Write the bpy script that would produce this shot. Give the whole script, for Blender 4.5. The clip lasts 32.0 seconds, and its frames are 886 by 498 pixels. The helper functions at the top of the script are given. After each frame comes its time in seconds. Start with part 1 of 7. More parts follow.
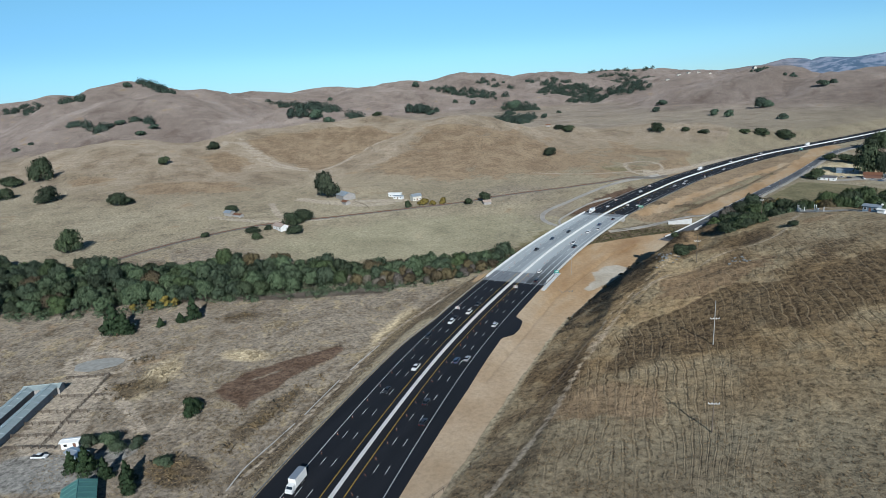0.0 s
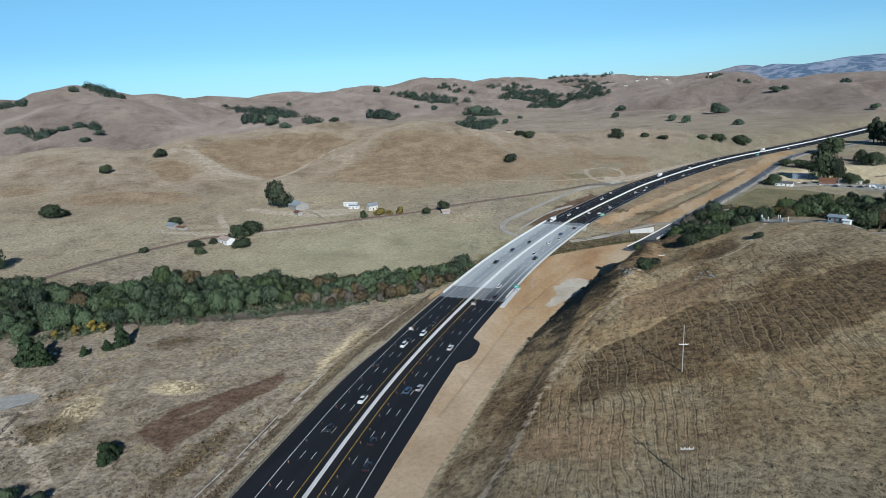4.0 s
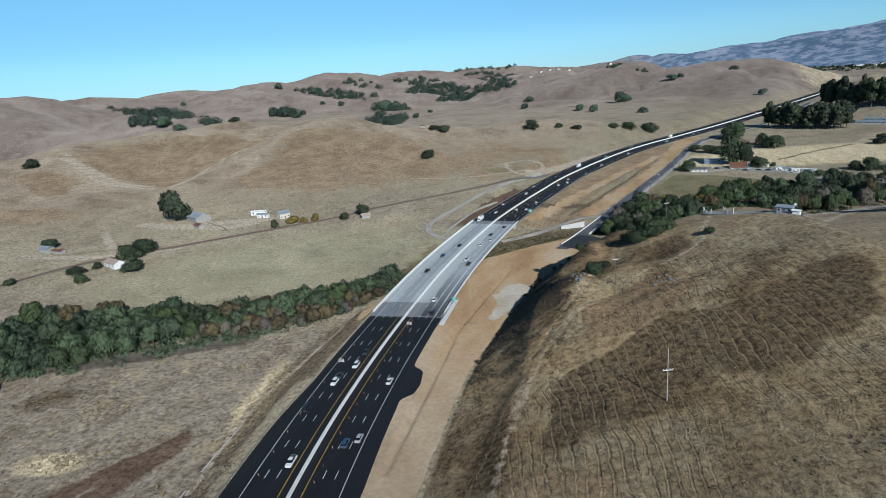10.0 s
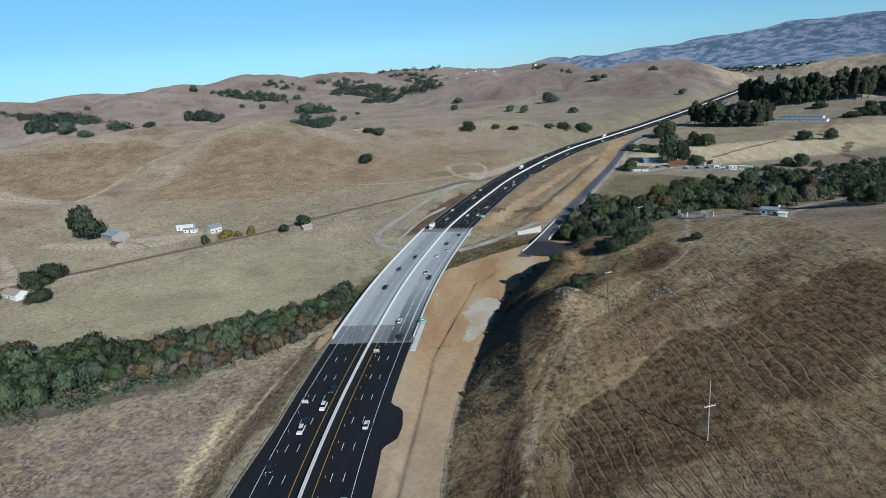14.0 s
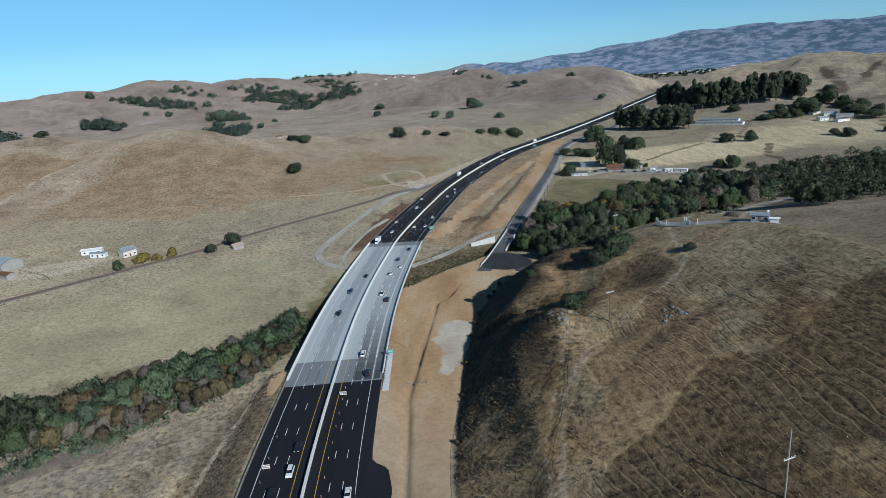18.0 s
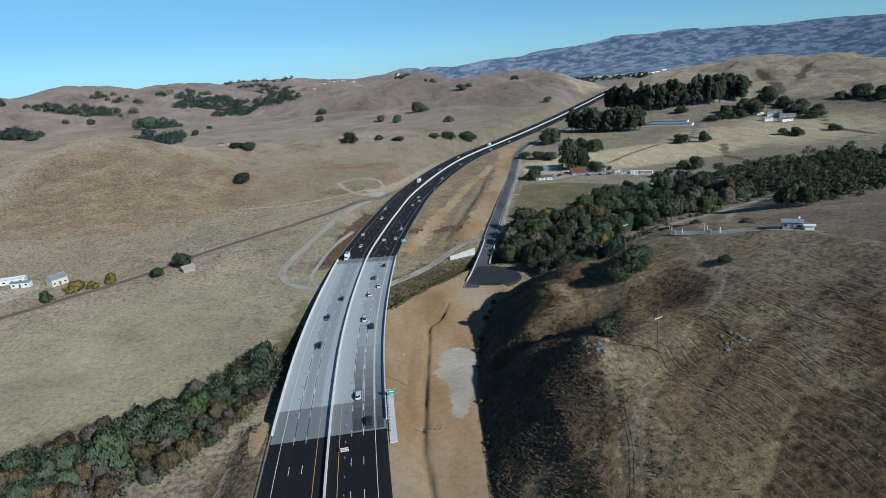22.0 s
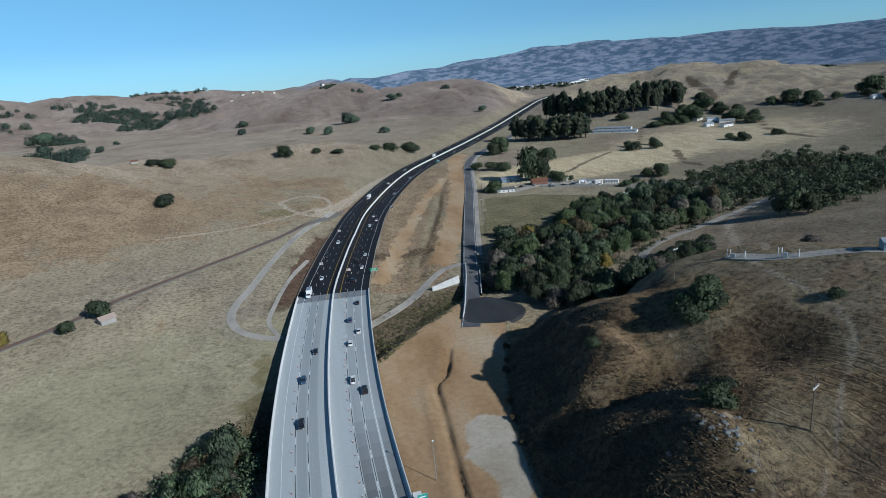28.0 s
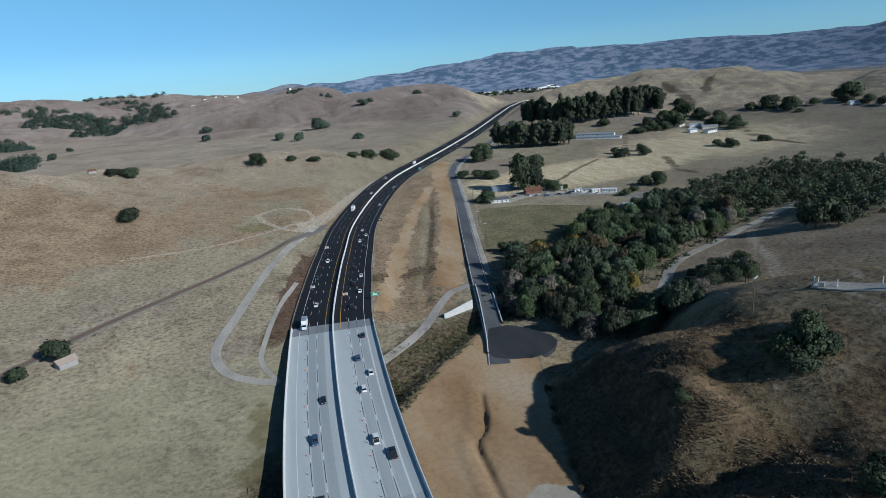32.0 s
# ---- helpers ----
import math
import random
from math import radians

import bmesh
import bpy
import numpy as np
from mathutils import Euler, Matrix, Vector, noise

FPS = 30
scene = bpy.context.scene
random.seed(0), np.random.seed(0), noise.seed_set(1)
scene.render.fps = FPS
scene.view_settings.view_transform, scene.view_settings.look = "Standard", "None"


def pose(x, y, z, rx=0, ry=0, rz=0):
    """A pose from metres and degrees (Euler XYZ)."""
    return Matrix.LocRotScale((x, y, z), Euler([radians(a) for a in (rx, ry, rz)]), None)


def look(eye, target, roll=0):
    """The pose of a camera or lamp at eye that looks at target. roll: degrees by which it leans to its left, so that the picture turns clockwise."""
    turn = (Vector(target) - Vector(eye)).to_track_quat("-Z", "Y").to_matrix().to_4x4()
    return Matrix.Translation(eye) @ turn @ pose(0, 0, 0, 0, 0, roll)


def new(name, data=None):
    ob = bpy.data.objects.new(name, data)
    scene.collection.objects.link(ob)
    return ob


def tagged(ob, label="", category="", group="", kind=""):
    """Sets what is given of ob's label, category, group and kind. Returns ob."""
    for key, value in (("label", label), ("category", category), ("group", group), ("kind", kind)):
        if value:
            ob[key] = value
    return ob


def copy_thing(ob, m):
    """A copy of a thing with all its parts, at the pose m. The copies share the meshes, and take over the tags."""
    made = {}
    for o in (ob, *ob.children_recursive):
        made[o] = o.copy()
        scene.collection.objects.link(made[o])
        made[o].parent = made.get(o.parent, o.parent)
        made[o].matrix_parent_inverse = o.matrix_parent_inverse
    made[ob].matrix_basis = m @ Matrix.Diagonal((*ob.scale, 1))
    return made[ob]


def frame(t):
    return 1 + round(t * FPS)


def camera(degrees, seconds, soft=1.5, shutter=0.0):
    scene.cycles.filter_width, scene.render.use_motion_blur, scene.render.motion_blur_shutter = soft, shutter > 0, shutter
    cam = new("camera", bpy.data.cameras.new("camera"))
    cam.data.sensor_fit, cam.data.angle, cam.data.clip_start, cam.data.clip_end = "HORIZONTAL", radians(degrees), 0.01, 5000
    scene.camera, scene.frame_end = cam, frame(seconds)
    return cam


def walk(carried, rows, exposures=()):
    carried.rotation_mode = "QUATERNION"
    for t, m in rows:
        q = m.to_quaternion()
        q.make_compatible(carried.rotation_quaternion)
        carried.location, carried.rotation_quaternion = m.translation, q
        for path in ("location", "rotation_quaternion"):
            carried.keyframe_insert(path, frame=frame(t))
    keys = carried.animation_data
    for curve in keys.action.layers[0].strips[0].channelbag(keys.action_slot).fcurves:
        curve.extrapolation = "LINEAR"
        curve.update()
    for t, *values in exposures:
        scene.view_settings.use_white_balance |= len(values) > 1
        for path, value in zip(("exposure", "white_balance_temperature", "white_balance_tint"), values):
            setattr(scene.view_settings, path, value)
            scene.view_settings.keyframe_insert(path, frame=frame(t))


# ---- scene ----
cam = camera(73.3, 32.0, soft=0.65)

PATH = [
    (0.0, look((101.58, -300.46, 109.84), (55.55, -215.57, 83.85), -3.52)),
    (0.5, look((101.07, -297.89, 109.99), (55.18, -212.90, 84.12), -3.55)),
    (1.0, look((100.54, -295.12, 109.88), (55.42, -209.68, 84.08), -3.58)),
    (1.5, look((99.98, -292.45, 109.82), (56.00, -206.40, 84.11), -3.52)),
    (2.0, look((99.51, -289.85, 109.82), (56.77, -203.17, 84.14), -3.48)),
    (2.5, look((99.05, -287.18, 109.74), (57.17, -200.06, 84.12), -3.45)),
    (3.0, look((98.59, -284.53, 109.78), (57.31, -197.12, 84.18), -3.39)),
    (3.5, look((98.21, -281.89, 109.77), (57.25, -194.32, 84.20), -3.36)),
    (5.5, look((95.92, -271.57, 109.82), (56.48, -183.33, 84.15), -3.39)),
    (6.0, look((95.25, -268.90, 109.78), (57.09, -180.13, 84.03), -3.35)),
    (6.5, look((94.40, -265.93, 109.80), (57.59, -176.60, 84.03), -3.42)),
    (7.0, look((93.13, -262.99, 109.72), (56.71, -173.49, 83.97), -3.59)),
    (7.5, look((91.41, -260.45, 109.57), (55.54, -170.79, 83.58), -3.90)),
    (8.0, look((89.35, -258.17, 109.52), (54.69, -168.12, 83.25), -4.16)),
    (8.5, look((86.71, -255.89, 109.52), (53.92, -165.25, 82.89), -4.36)),
    (9.0, look((83.90, -253.57, 109.43), (53.30, -162.26, 82.50), -4.52)),
    (9.5, look((80.88, -251.36, 109.38), (52.14, -159.53, 82.17), -4.56)),
    (10.0, look((77.76, -248.99, 109.45), (50.41, -156.78, 82.09), -4.62)),
    (10.5, look((74.50, -246.40, 109.60), (48.57, -153.83, 82.05), -4.66)),
    (11.0, look((71.17, -243.65, 109.63), (46.90, -150.68, 81.94), -4.65)),
    (11.5, look((68.12, -240.84, 109.66), (45.39, -147.51, 81.87), -4.71)),
    (12.0, look((65.16, -237.91, 109.66), (43.73, -144.28, 81.81), -4.79)),
    (12.5, look((62.21, -235.02, 109.64), (42.01, -141.14, 81.75), -4.75)),
    (13.0, look((59.38, -232.00, 109.47), (40.24, -137.90, 81.55), -4.79)),
    (13.5, look((56.51, -228.70, 109.34), (39.22, -134.25, 81.39), -4.83)),
    (14.0, look((53.52, -225.21, 109.19), (38.12, -130.46, 81.15), -4.77)),
    (14.5, look((50.67, -221.64, 109.08), (37.03, -126.64, 81.00), -4.77)),
    (16.5, look((39.14, -207.21, 108.63), (32.18, -111.51, 80.47), -4.73)),
    (17.0, look((36.25, -203.42, 108.23), (31.11, -107.59, 80.09), -4.71)),
    (17.5, look((33.22, -199.63, 107.76), (29.72, -103.73, 79.65), -4.65)),
    (18.0, look((30.17, -195.92, 107.49), (28.15, -99.97, 79.41), -4.69)),
    (18.5, look((27.33, -192.17, 107.31), (26.60, -96.17, 79.31), -4.74)),
    (19.0, look((24.60, -188.34, 107.15), (25.03, -92.33, 79.18), -4.83)),
    (19.5, look((21.79, -184.34, 107.07), (23.54, -88.35, 79.10), -4.95)),
    (20.0, look((18.91, -180.27, 107.06), (22.08, -84.33, 79.03), -4.98)),
    (20.5, look((16.02, -176.12, 106.97), (20.40, -80.24, 78.90), -5.00)),
    (21.0, look((13.24, -171.95, 106.84), (18.74, -76.14, 78.72), -4.92)),
    (21.5, look((10.44, -167.62, 106.65), (17.14, -71.88, 78.53), -4.96)),
    (22.0, look((7.68, -163.07, 106.29), (15.74, -67.46, 78.13), -4.87)),
    (22.5, look((5.11, -158.28, 105.86), (14.81, -62.81, 77.74), -4.79)),
    (23.0, look((2.76, -153.33, 105.34), (14.09, -58.04, 77.22), -4.80)),
    (23.5, look((0.67, -148.52, 104.93), (13.22, -53.36, 76.87), -4.90)),
    (24.0, look((-1.35, -144.06, 104.67), (12.33, -49.04, 76.66), -4.92)),
    (24.5, look((-3.41, -139.30, 104.53), (11.38, -44.44, 76.55), -4.93)),
    (25.0, look((-5.32, -134.33, 104.39), (10.48, -39.61, 76.50), -4.97)),
    (25.5, look((-7.21, -129.31, 104.12), (9.58, -34.75, 76.28), -5.00)),
    (27.5, look((-14.21, -109.05, 103.25), (5.98, -15.08, 75.68), -5.15)),
    (28.0, look((-15.81, -104.01, 102.94), (4.98, -10.13, 75.47), -5.15)),
    (28.5, look((-17.30, -98.96, 102.77), (4.04, -5.18, 75.39), -5.17)),
    (29.0, look((-18.92, -93.88, 102.69), (2.81, -0.17, 75.38), -5.17)),
    (29.5, look((-20.52, -88.80, 102.81), (1.56, 4.86, 75.58), -5.15)),
    (30.0, look((-22.01, -84.09, 103.03), (0.38, 9.50, 75.81), -5.11)),
    (30.5, look((-23.55, -79.30, 103.15), (-0.67, 14.19, 76.01), -5.16)),
    (31.0, look((-25.25, -74.27, 103.06), (-1.45, 18.99, 75.94), -5.04)),
    (31.5, look((-27.15, -69.00, 103.06), (-2.02, 23.90, 75.90), -4.95)),
    (32.0, look((-29.09, -63.70, 103.01), (-2.47, 28.80, 75.88), -4.86)),
]
walk(cam, PATH, exposures=((0.0, 0.0, 5950, 10), (12.0, -0.05, 5900, 10), (20.0, -0.12, 5850, 10), (32.0, -0.16, 5750, 10)))
# ---- light ----
SUN_TO = Vector((0.588, -0.809, 0.0)).normalized() * math.cos(radians(29)) + Vector((0, 0, math.sin(radians(29))))
world = bpy.data.worlds.new("sky")
scene.world = world
world.use_nodes = True
wn = world.node_tree.nodes
sky = wn.new("ShaderNodeTexSky")
sky.sky_type, sky.sun_disc = "NISHITA", False
sky.sun_elevation, sky.sun_rotation = radians(29), math.atan2(SUN_TO.x, SUN_TO.y)
sky.air_density, sky.dust_density, sky.ozone_density, sky.altitude = 0.75, 0.0, 3.5, 60
tint = wn.new("ShaderNodeMix")
tint.data_type, tint.blend_type = "RGBA", "MULTIPLY"
tint.inputs[0].default_value = 1.0
up = wn.new("ShaderNodeTexCoord")
split = wn.new("ShaderNodeSeparateXYZ")
grade = wn.new("ShaderNodeValToRGB")
grade.color_ramp.interpolation = "EASE"
stops = [(0.0, (0.49, 0.745, 0.92)), (0.06, (0.63, 0.89, 0.96)), (0.17, (0.82, 1.13, 1.02)), (0.7, (0.55, 0.74, 0.72))]
grade.color_ramp.elements.new(0.06)
grade.color_ramp.elements.new(0.17)
for element, (at, colour) in zip(grade.color_ramp.elements, stops):
    element.position, element.color = at, (*colour, 1)
world.node_tree.links.new(up.outputs["Generated"], split.inputs[0])
world.node_tree.links.new(split.outputs["Z"], grade.inputs[0])
world.node_tree.links.new(grade.outputs[0], tint.inputs[7])
world.node_tree.links.new(sky.outputs[0], tint.inputs[6])
world.node_tree.links.new(tint.outputs[2], wn["Background"].inputs[0])
wn["Background"].inputs[1].default_value = 0.103
lamp = bpy.data.lights.new("sun", "SUN")
lamp.energy, lamp.angle, lamp.color = 4.9, radians(0.53), (0.98, 0.955, 0.865)
sun = new("sun", lamp)
sun.matrix_world = look(SUN_TO * 900, (0, 0, 0))
scene.view_settings.exposure = 0.0
# ---- materials ----
def mat(name):
    m = bpy.data.materials.new(name)
    m.use_nodes = True
    return m, m.node_tree.nodes, m.node_tree.links, m.node_tree.nodes["Principled BSDF"]


def link_in(links, value, socket):
    if hasattr(value, "is_output"):
        links.new(value, socket)
    else:
        socket.default_value = value


def noise_node(nodes, links, scale, detail=4.0, rough_=0.55, coords="Object", stretch=None, distortion=0.0):
    tc = nodes.new("ShaderNodeTexCoord")
    n = nodes.new("ShaderNodeTexNoise")
    n.inputs["Scale"].default_value, n.inputs["Detail"].default_value = scale, detail
    n.inputs["Roughness"].default_value, n.inputs["Distortion"].default_value = rough_, distortion
    source = tc.outputs[coords]
    if stretch:
        mp = nodes.new("ShaderNodeMapping")
        mp.inputs["Scale"].default_value = stretch
        links.new(source, mp.inputs["Vector"])
        source = mp.outputs[0]
    links.new(source, n.inputs["Vector"])
    return n.outputs["Fac"]


def ramp(nodes, links, fac, stops):
    r = nodes.new("ShaderNodeValToRGB")
    e = r.color_ramp.elements
    while len(e) < len(stops):
        e.new(0.5)
    for k, (p, c) in enumerate(stops):
        e[k].position, e[k].color = p, (*c, 1)
    links.new(fac, r.inputs[0])
    return r.outputs[0]


def mixed(nodes, links, fac, a, b, mode="MIX"):
    m = nodes.new("ShaderNodeMix")
    m.data_type, m.blend_type = "RGBA", mode
    link_in(links, fac, m.inputs[0])
    for v, s in ((a, m.inputs[6]), (b, m.inputs[7])):
        link_in(links, v if hasattr(v, "is_output") else (*v, 1), s)
    return m.outputs[2]


def maths(nodes, links, op, a, b=0.0, clamp=False):
    m = nodes.new("ShaderNodeMath")
    m.operation, m.use_clamp = op, clamp
    link_in(links, a, m.inputs[0])
    link_in(links, b, m.inputs[1])
    return m.outputs[0]


def stepped(nodes, links, v, lo, hi):
    r = nodes.new("ShaderNodeMapRange")
    r.interpolation_type = "SMOOTHSTEP"
    links.new(v, r.inputs[0])
    r.inputs[1].default_value, r.inputs[2].default_value = lo, hi
    return r.outputs[0]


def bumped(nodes, links, bsdf, height, strength, distance):
    b = nodes.new("ShaderNodeBump")
    b.inputs["Strength"].default_value, b.inputs["Distance"].default_value = strength, distance
    links.new(height, b.inputs["Height"])
    links.new(b.outputs[0], bsdf.inputs["Normal"])


def attr(nodes, name):
    a = nodes.new("ShaderNodeAttribute")
    a.attribute_name = name
    return a.outputs["Fac"]


def plain(name, color, roughness=0.7, metal=0.0, vary=0.15, scale=1.5, bump=0.0):
    """A painted or plain surface with two scales of dirt."""
    m, n, l, b = mat(name)
    f = noise_node(n, l, scale, 5)
    g = noise_node(n, l, scale * 9, 3)
    both = maths(n, l, "ADD", maths(n, l, "MULTIPLY", f, 0.65), maths(n, l, "MULTIPLY", g, 0.35))
    dark, light = [c * (1 - vary) for c in color], [min(1, c * (1 + vary)) for c in color]
    l.new(ramp(n, l, both, [(0.3, dark), (0.7, light)]), b.inputs["Base Color"])
    b.inputs["Roughness"].default_value, b.inputs["Metallic"].default_value = roughness, metal
    if bump:
        bumped(n, l, b, g, 0.5, bump)
    return m


def ground_material():
    m, n, l, b = mat("ground")
    wide, mid, fine = noise_node(n, l, 0.006, 5), noise_node(n, l, 0.05, 6, 0.6), noise_node(n, l, 0.55, 5, 0.65)
    grit = noise_node(n, l, 2.2, 3, 0.6)
    hill = noise_node(n, l, 0.018, 9, 0.68, distortion=0.6)
    streak = noise_node(n, l, 0.09, 4, 0.6, stretch=(1.0, 0.25, 1.0), distortion=1.2)
    c = ramp(n, l, wide, [(0.3, (0.275, 0.222, 0.145)), (0.52, (0.34, 0.278, 0.183)), (0.7, (0.385, 0.32, 0.215))])
    c = mixed(n, l, maths(n, l, "MULTIPLY", stepped(n, l, mid, 0.46, 0.64), 0.55), c, (0.215, 0.17, 0.115))
    c = mixed(n, l, maths(n, l, "MULTIPLY", stepped(n, l, streak, 0.5, 0.7), 0.3), c, (0.43, 0.345, 0.235))
    # upland turf, its colour shifted pinker and bluer to hold some haze
    c = mixed(n, l, maths(n, l, "MULTIPLY", attr(n, "upland"), 0.9), c, ramp(n, l, wide, [(0.35, (0.25, 0.19, 0.158)), (0.65, (0.345, 0.27, 0.228))]))
    c = mixed(n, l, maths(n, l, "MULTIPLY", attr(n, "warm"), 0.75), c, ramp(n, l, maths(n, l, "ADD", maths(n, l, "MULTIPLY", hill, 0.6), maths(n, l, "MULTIPLY", mid, 0.4)), [(0.38, (0.235, 0.165, 0.108)), (0.47, (0.325, 0.24, 0.165)), (0.55, (0.385, 0.295, 0.212)), (0.64, (0.46, 0.365, 0.275))]))
    dapple = ramp(n, l, hill, [(0.34, (0.62, 0.58, 0.56)), (0.47, (0.95, 0.94, 0.93)), (0.56, (1.04, 1.04, 1.04)), (0.68, (1.3, 1.28, 1.24))])
    c = mixed(n, l, maths(n, l, "MULTIPLY", maths(n, l, "ADD", attr(n, "upland"), 0.5, True), 0.85), c, dapple, "MULTIPLY")
    tuft = noise_node(n, l, 0.11, 7, 0.66, distortion=0.8)
    worn = ramp(n, l, tuft, [(0.36, (0.17, 0.122, 0.08)), (0.46, (0.255, 0.205, 0.155)), (0.54, (0.30, 0.245, 0.19)), (0.62, (0.37, 0.285, 0.175))])
    c = mixed(n, l, maths(n, l, "MULTIPLY", attr(n, "patchy"), 0.8), c, worn)
    wd = maths(n, l, "MULTIPLY", attr(n, "weeds"), stepped(n, l, mid, 0.25, 0.6))
    c = mixed(n, l, maths(n, l, "MULTIPLY", wd, 0.88), c, ramp(n, l, hill, [(0.36, (0.18, 0.115, 0.058)), (0.5, (0.295, 0.203, 0.108)), (0.64, (0.41, 0.298, 0.168))]))
    # narrow cattle trails along the slope; lit lips and shaded hollows painted as colour
    tr = maths(n, l, "FRACT", maths(n, l, "ADD", attr(n, "trail"), maths(n, l, "MULTIPLY", noise_node(n, l, 0.3, 3), 0.6)))
    ridge_ = maths(n, l, "ABSOLUTE", maths(n, l, "SUBTRACT", tr, 0.5))
    broken = stepped(n, l, noise_node(n, l, 0.12, 5, 0.65), 0.34, 0.56)
    on_ = maths(n, l, "MULTIPLY", attr(n, "till"), broken)
    lit = maths(n, l, "MULTIPLY", maths(n, l, "SUBTRACT", 1.0, stepped(n, l, ridge_, 0.03, 0.12)), on_)
    hollow_shade = maths(n, l, "MULTIPLY", maths(n, l, "SUBTRACT", 1.0, stepped(n, l, maths(n, l, "ABSOLUTE", maths(n, l, "SUBTRACT", tr, 0.68)), 0.03, 0.14)), on_)
    c = mixed(n, l, maths(n, l, "MULTIPLY", hollow_shade, 0.65), c, (0.08, 0.056, 0.034))
    # rusty grass
    rust = maths(n, l, "ADD", attr(n, "rusty"), maths(n, l, "ADD", maths(n, l, "MULTIPLY", maths(n, l, "SUBTRACT", mid, 0.5), 1.5), maths(n, l, "MULTIPLY", maths(n, l, "SUBTRACT", hill, 0.5), 2.6)))
    c = mixed(n, l, maths(n, l, "MULTIPLY", stepped(n, l, rust, 0.36, 0.52), 0.9), c, ramp(n, l, mid, [(0.35, (0.225, 0.15, 0.09)), (0.65, (0.345, 0.245, 0.15))]))
    # faded green
    gr = maths(n, l, "ADD", attr(n, "green"), maths(n, l, "MULTIPLY", maths(n, l, "SUBTRACT", mid, 0.5), 0.9))
    c = mixed(n, l, maths(n, l, "MULTIPLY", stepped(n, l, gr, 0.3, 0.8), 0.75), c, ramp(n, l, maths(n, l, "ADD", maths(n, l, "MULTIPLY", hill, 0.55), maths(n, l, "MULTIPLY", mid, 0.45)), [(0.38, (0.232, 0.204, 0.128)), (0.5, (0.322, 0.283, 0.177)), (0.62, (0.418, 0.366, 0.236))]))
    # olive field
    ol = maths(n, l, "ADD", attr(n, "olive"), maths(n, l, "MULTIPLY", maths(n, l, "SUBTRACT", mid, 0.5), 0.6))
    c = mixed(n, l, maths(n, l, "MULTIPLY", stepped(n, l, ol, 0.42, 0.58), 0.85), c, ramp(n, l, mid, [(0.38, (0.125, 0.115, 0.055)), (0.62, (0.235, 0.19, 0.10))]))
    fw = maths(n, l, "ADD", attr(n, "fallow"), maths(n, l, "MULTIPLY", maths(n, l, "SUBTRACT", mid, 0.5), 0.6))
    c = mixed(n, l, maths(n, l, "MULTIPLY", stepped(n, l, fw, 0.42, 0.58), 0.7), c, (0.30, 0.225, 0.165))
    # straw
    st = maths(n, l, "ADD", attr(n, "straw"), maths(n, l, "MULTIPLY", maths(n, l, "SUBTRACT", mid, 0.5), 0.7))
    c = mixed(n, l, maths(n, l, "MULTIPLY", stepped(n, l, st, 0.35, 0.75), 0.8), c, ramp(n, l, streak, [(0.38, (0.60, 0.465, 0.275)), (0.6, (0.80, 0.64, 0.40))]))
    # scrub, darker and rough; on the bluff this dark also paints in shade
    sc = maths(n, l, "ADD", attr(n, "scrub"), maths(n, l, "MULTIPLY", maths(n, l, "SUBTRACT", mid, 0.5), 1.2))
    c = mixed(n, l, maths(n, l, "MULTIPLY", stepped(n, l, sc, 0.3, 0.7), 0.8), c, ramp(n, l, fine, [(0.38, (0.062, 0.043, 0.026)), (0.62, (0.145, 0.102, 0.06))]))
    # pale tracks
    pa = maths(n, l, "ADD", attr(n, "pale"), maths(n, l, "MULTIPLY", maths(n, l, "SUBTRACT", fine, 0.5), 0.5))
    c = mixed(n, l, maths(n, l, "MULTIPLY", stepped(n, l, pa, 0.35, 0.65), 0.75), c, (0.46, 0.375, 0.28))
    # red soil
    rd = maths(n, l, "ADD", attr(n, "red"), maths(n, l, "MULTIPLY", maths(n, l, "SUBTRACT", mid, 0.5), 0.8))
    c = mixed(n, l, maths(n, l, "MULTIPLY", stepped(n, l, rd, 0.36, 0.6), 0.92), c, ramp(n, l, tuft, [(0.35, (0.10, 0.058, 0.036)), (0.65, (0.17, 0.108, 0.072))]))
    # graded earth
    ea = maths(n, l, "ADD", attr(n, "earth"), maths(n, l, "MULTIPLY", maths(n, l, "SUBTRACT", fine, 0.5), 0.25))
    soil = ramp(n, l, noise_node(n, l, 0.045, 6, 0.6, stretch=(1.0, 0.3, 1.0)), [(0.32, (0.31, 0.18, 0.088)), (0.5, (0.42, 0.275, 0.15)), (0.68, (0.48, 0.365, 0.24))])
    soil = mixed(n, l, attr(n, "tan"), soil, ramp(n, l, mid, [(0.35, (0.385, 0.28, 0.18)), (0.65, (0.50, 0.385, 0.265))]))
    c = mixed(n, l, stepped(n, l, ea, 0.44, 0.56), c, soil)
    yd = maths(n, l, "ADD", attr(n, "yard"), maths(n, l, "MULTIPLY", maths(n, l, "SUBTRACT", fine, 0.5), 0.3))
    c = mixed(n, l, maths(n, l, "MULTIPLY", stepped(n, l, yd, 0.4, 0.6), 0.85), c, ramp(n, l, tuft, [(0.35, (0.23, 0.215, 0.19)), (0.65, (0.34, 0.32, 0.285))]))
    # grey gravel
    gv = maths(n, l, "ADD", attr(n, "gravel"), maths(n, l, "MULTIPLY", maths(n, l, "SUBTRACT", fine, 0.5), 0.45))
    c = mixed(n, l, stepped(n, l, gv, 0.32, 0.68), c, ramp(n, l, mid, [(0.35, (0.40, 0.335, 0.25)), (0.65, (0.52, 0.455, 0.365))]))
    speck = ramp(n, l, fine, [(0.34, (0.5, 0.49, 0.48)), (0.5, (1, 1, 1)), (0.66, (1.34, 1.33, 1.3))])
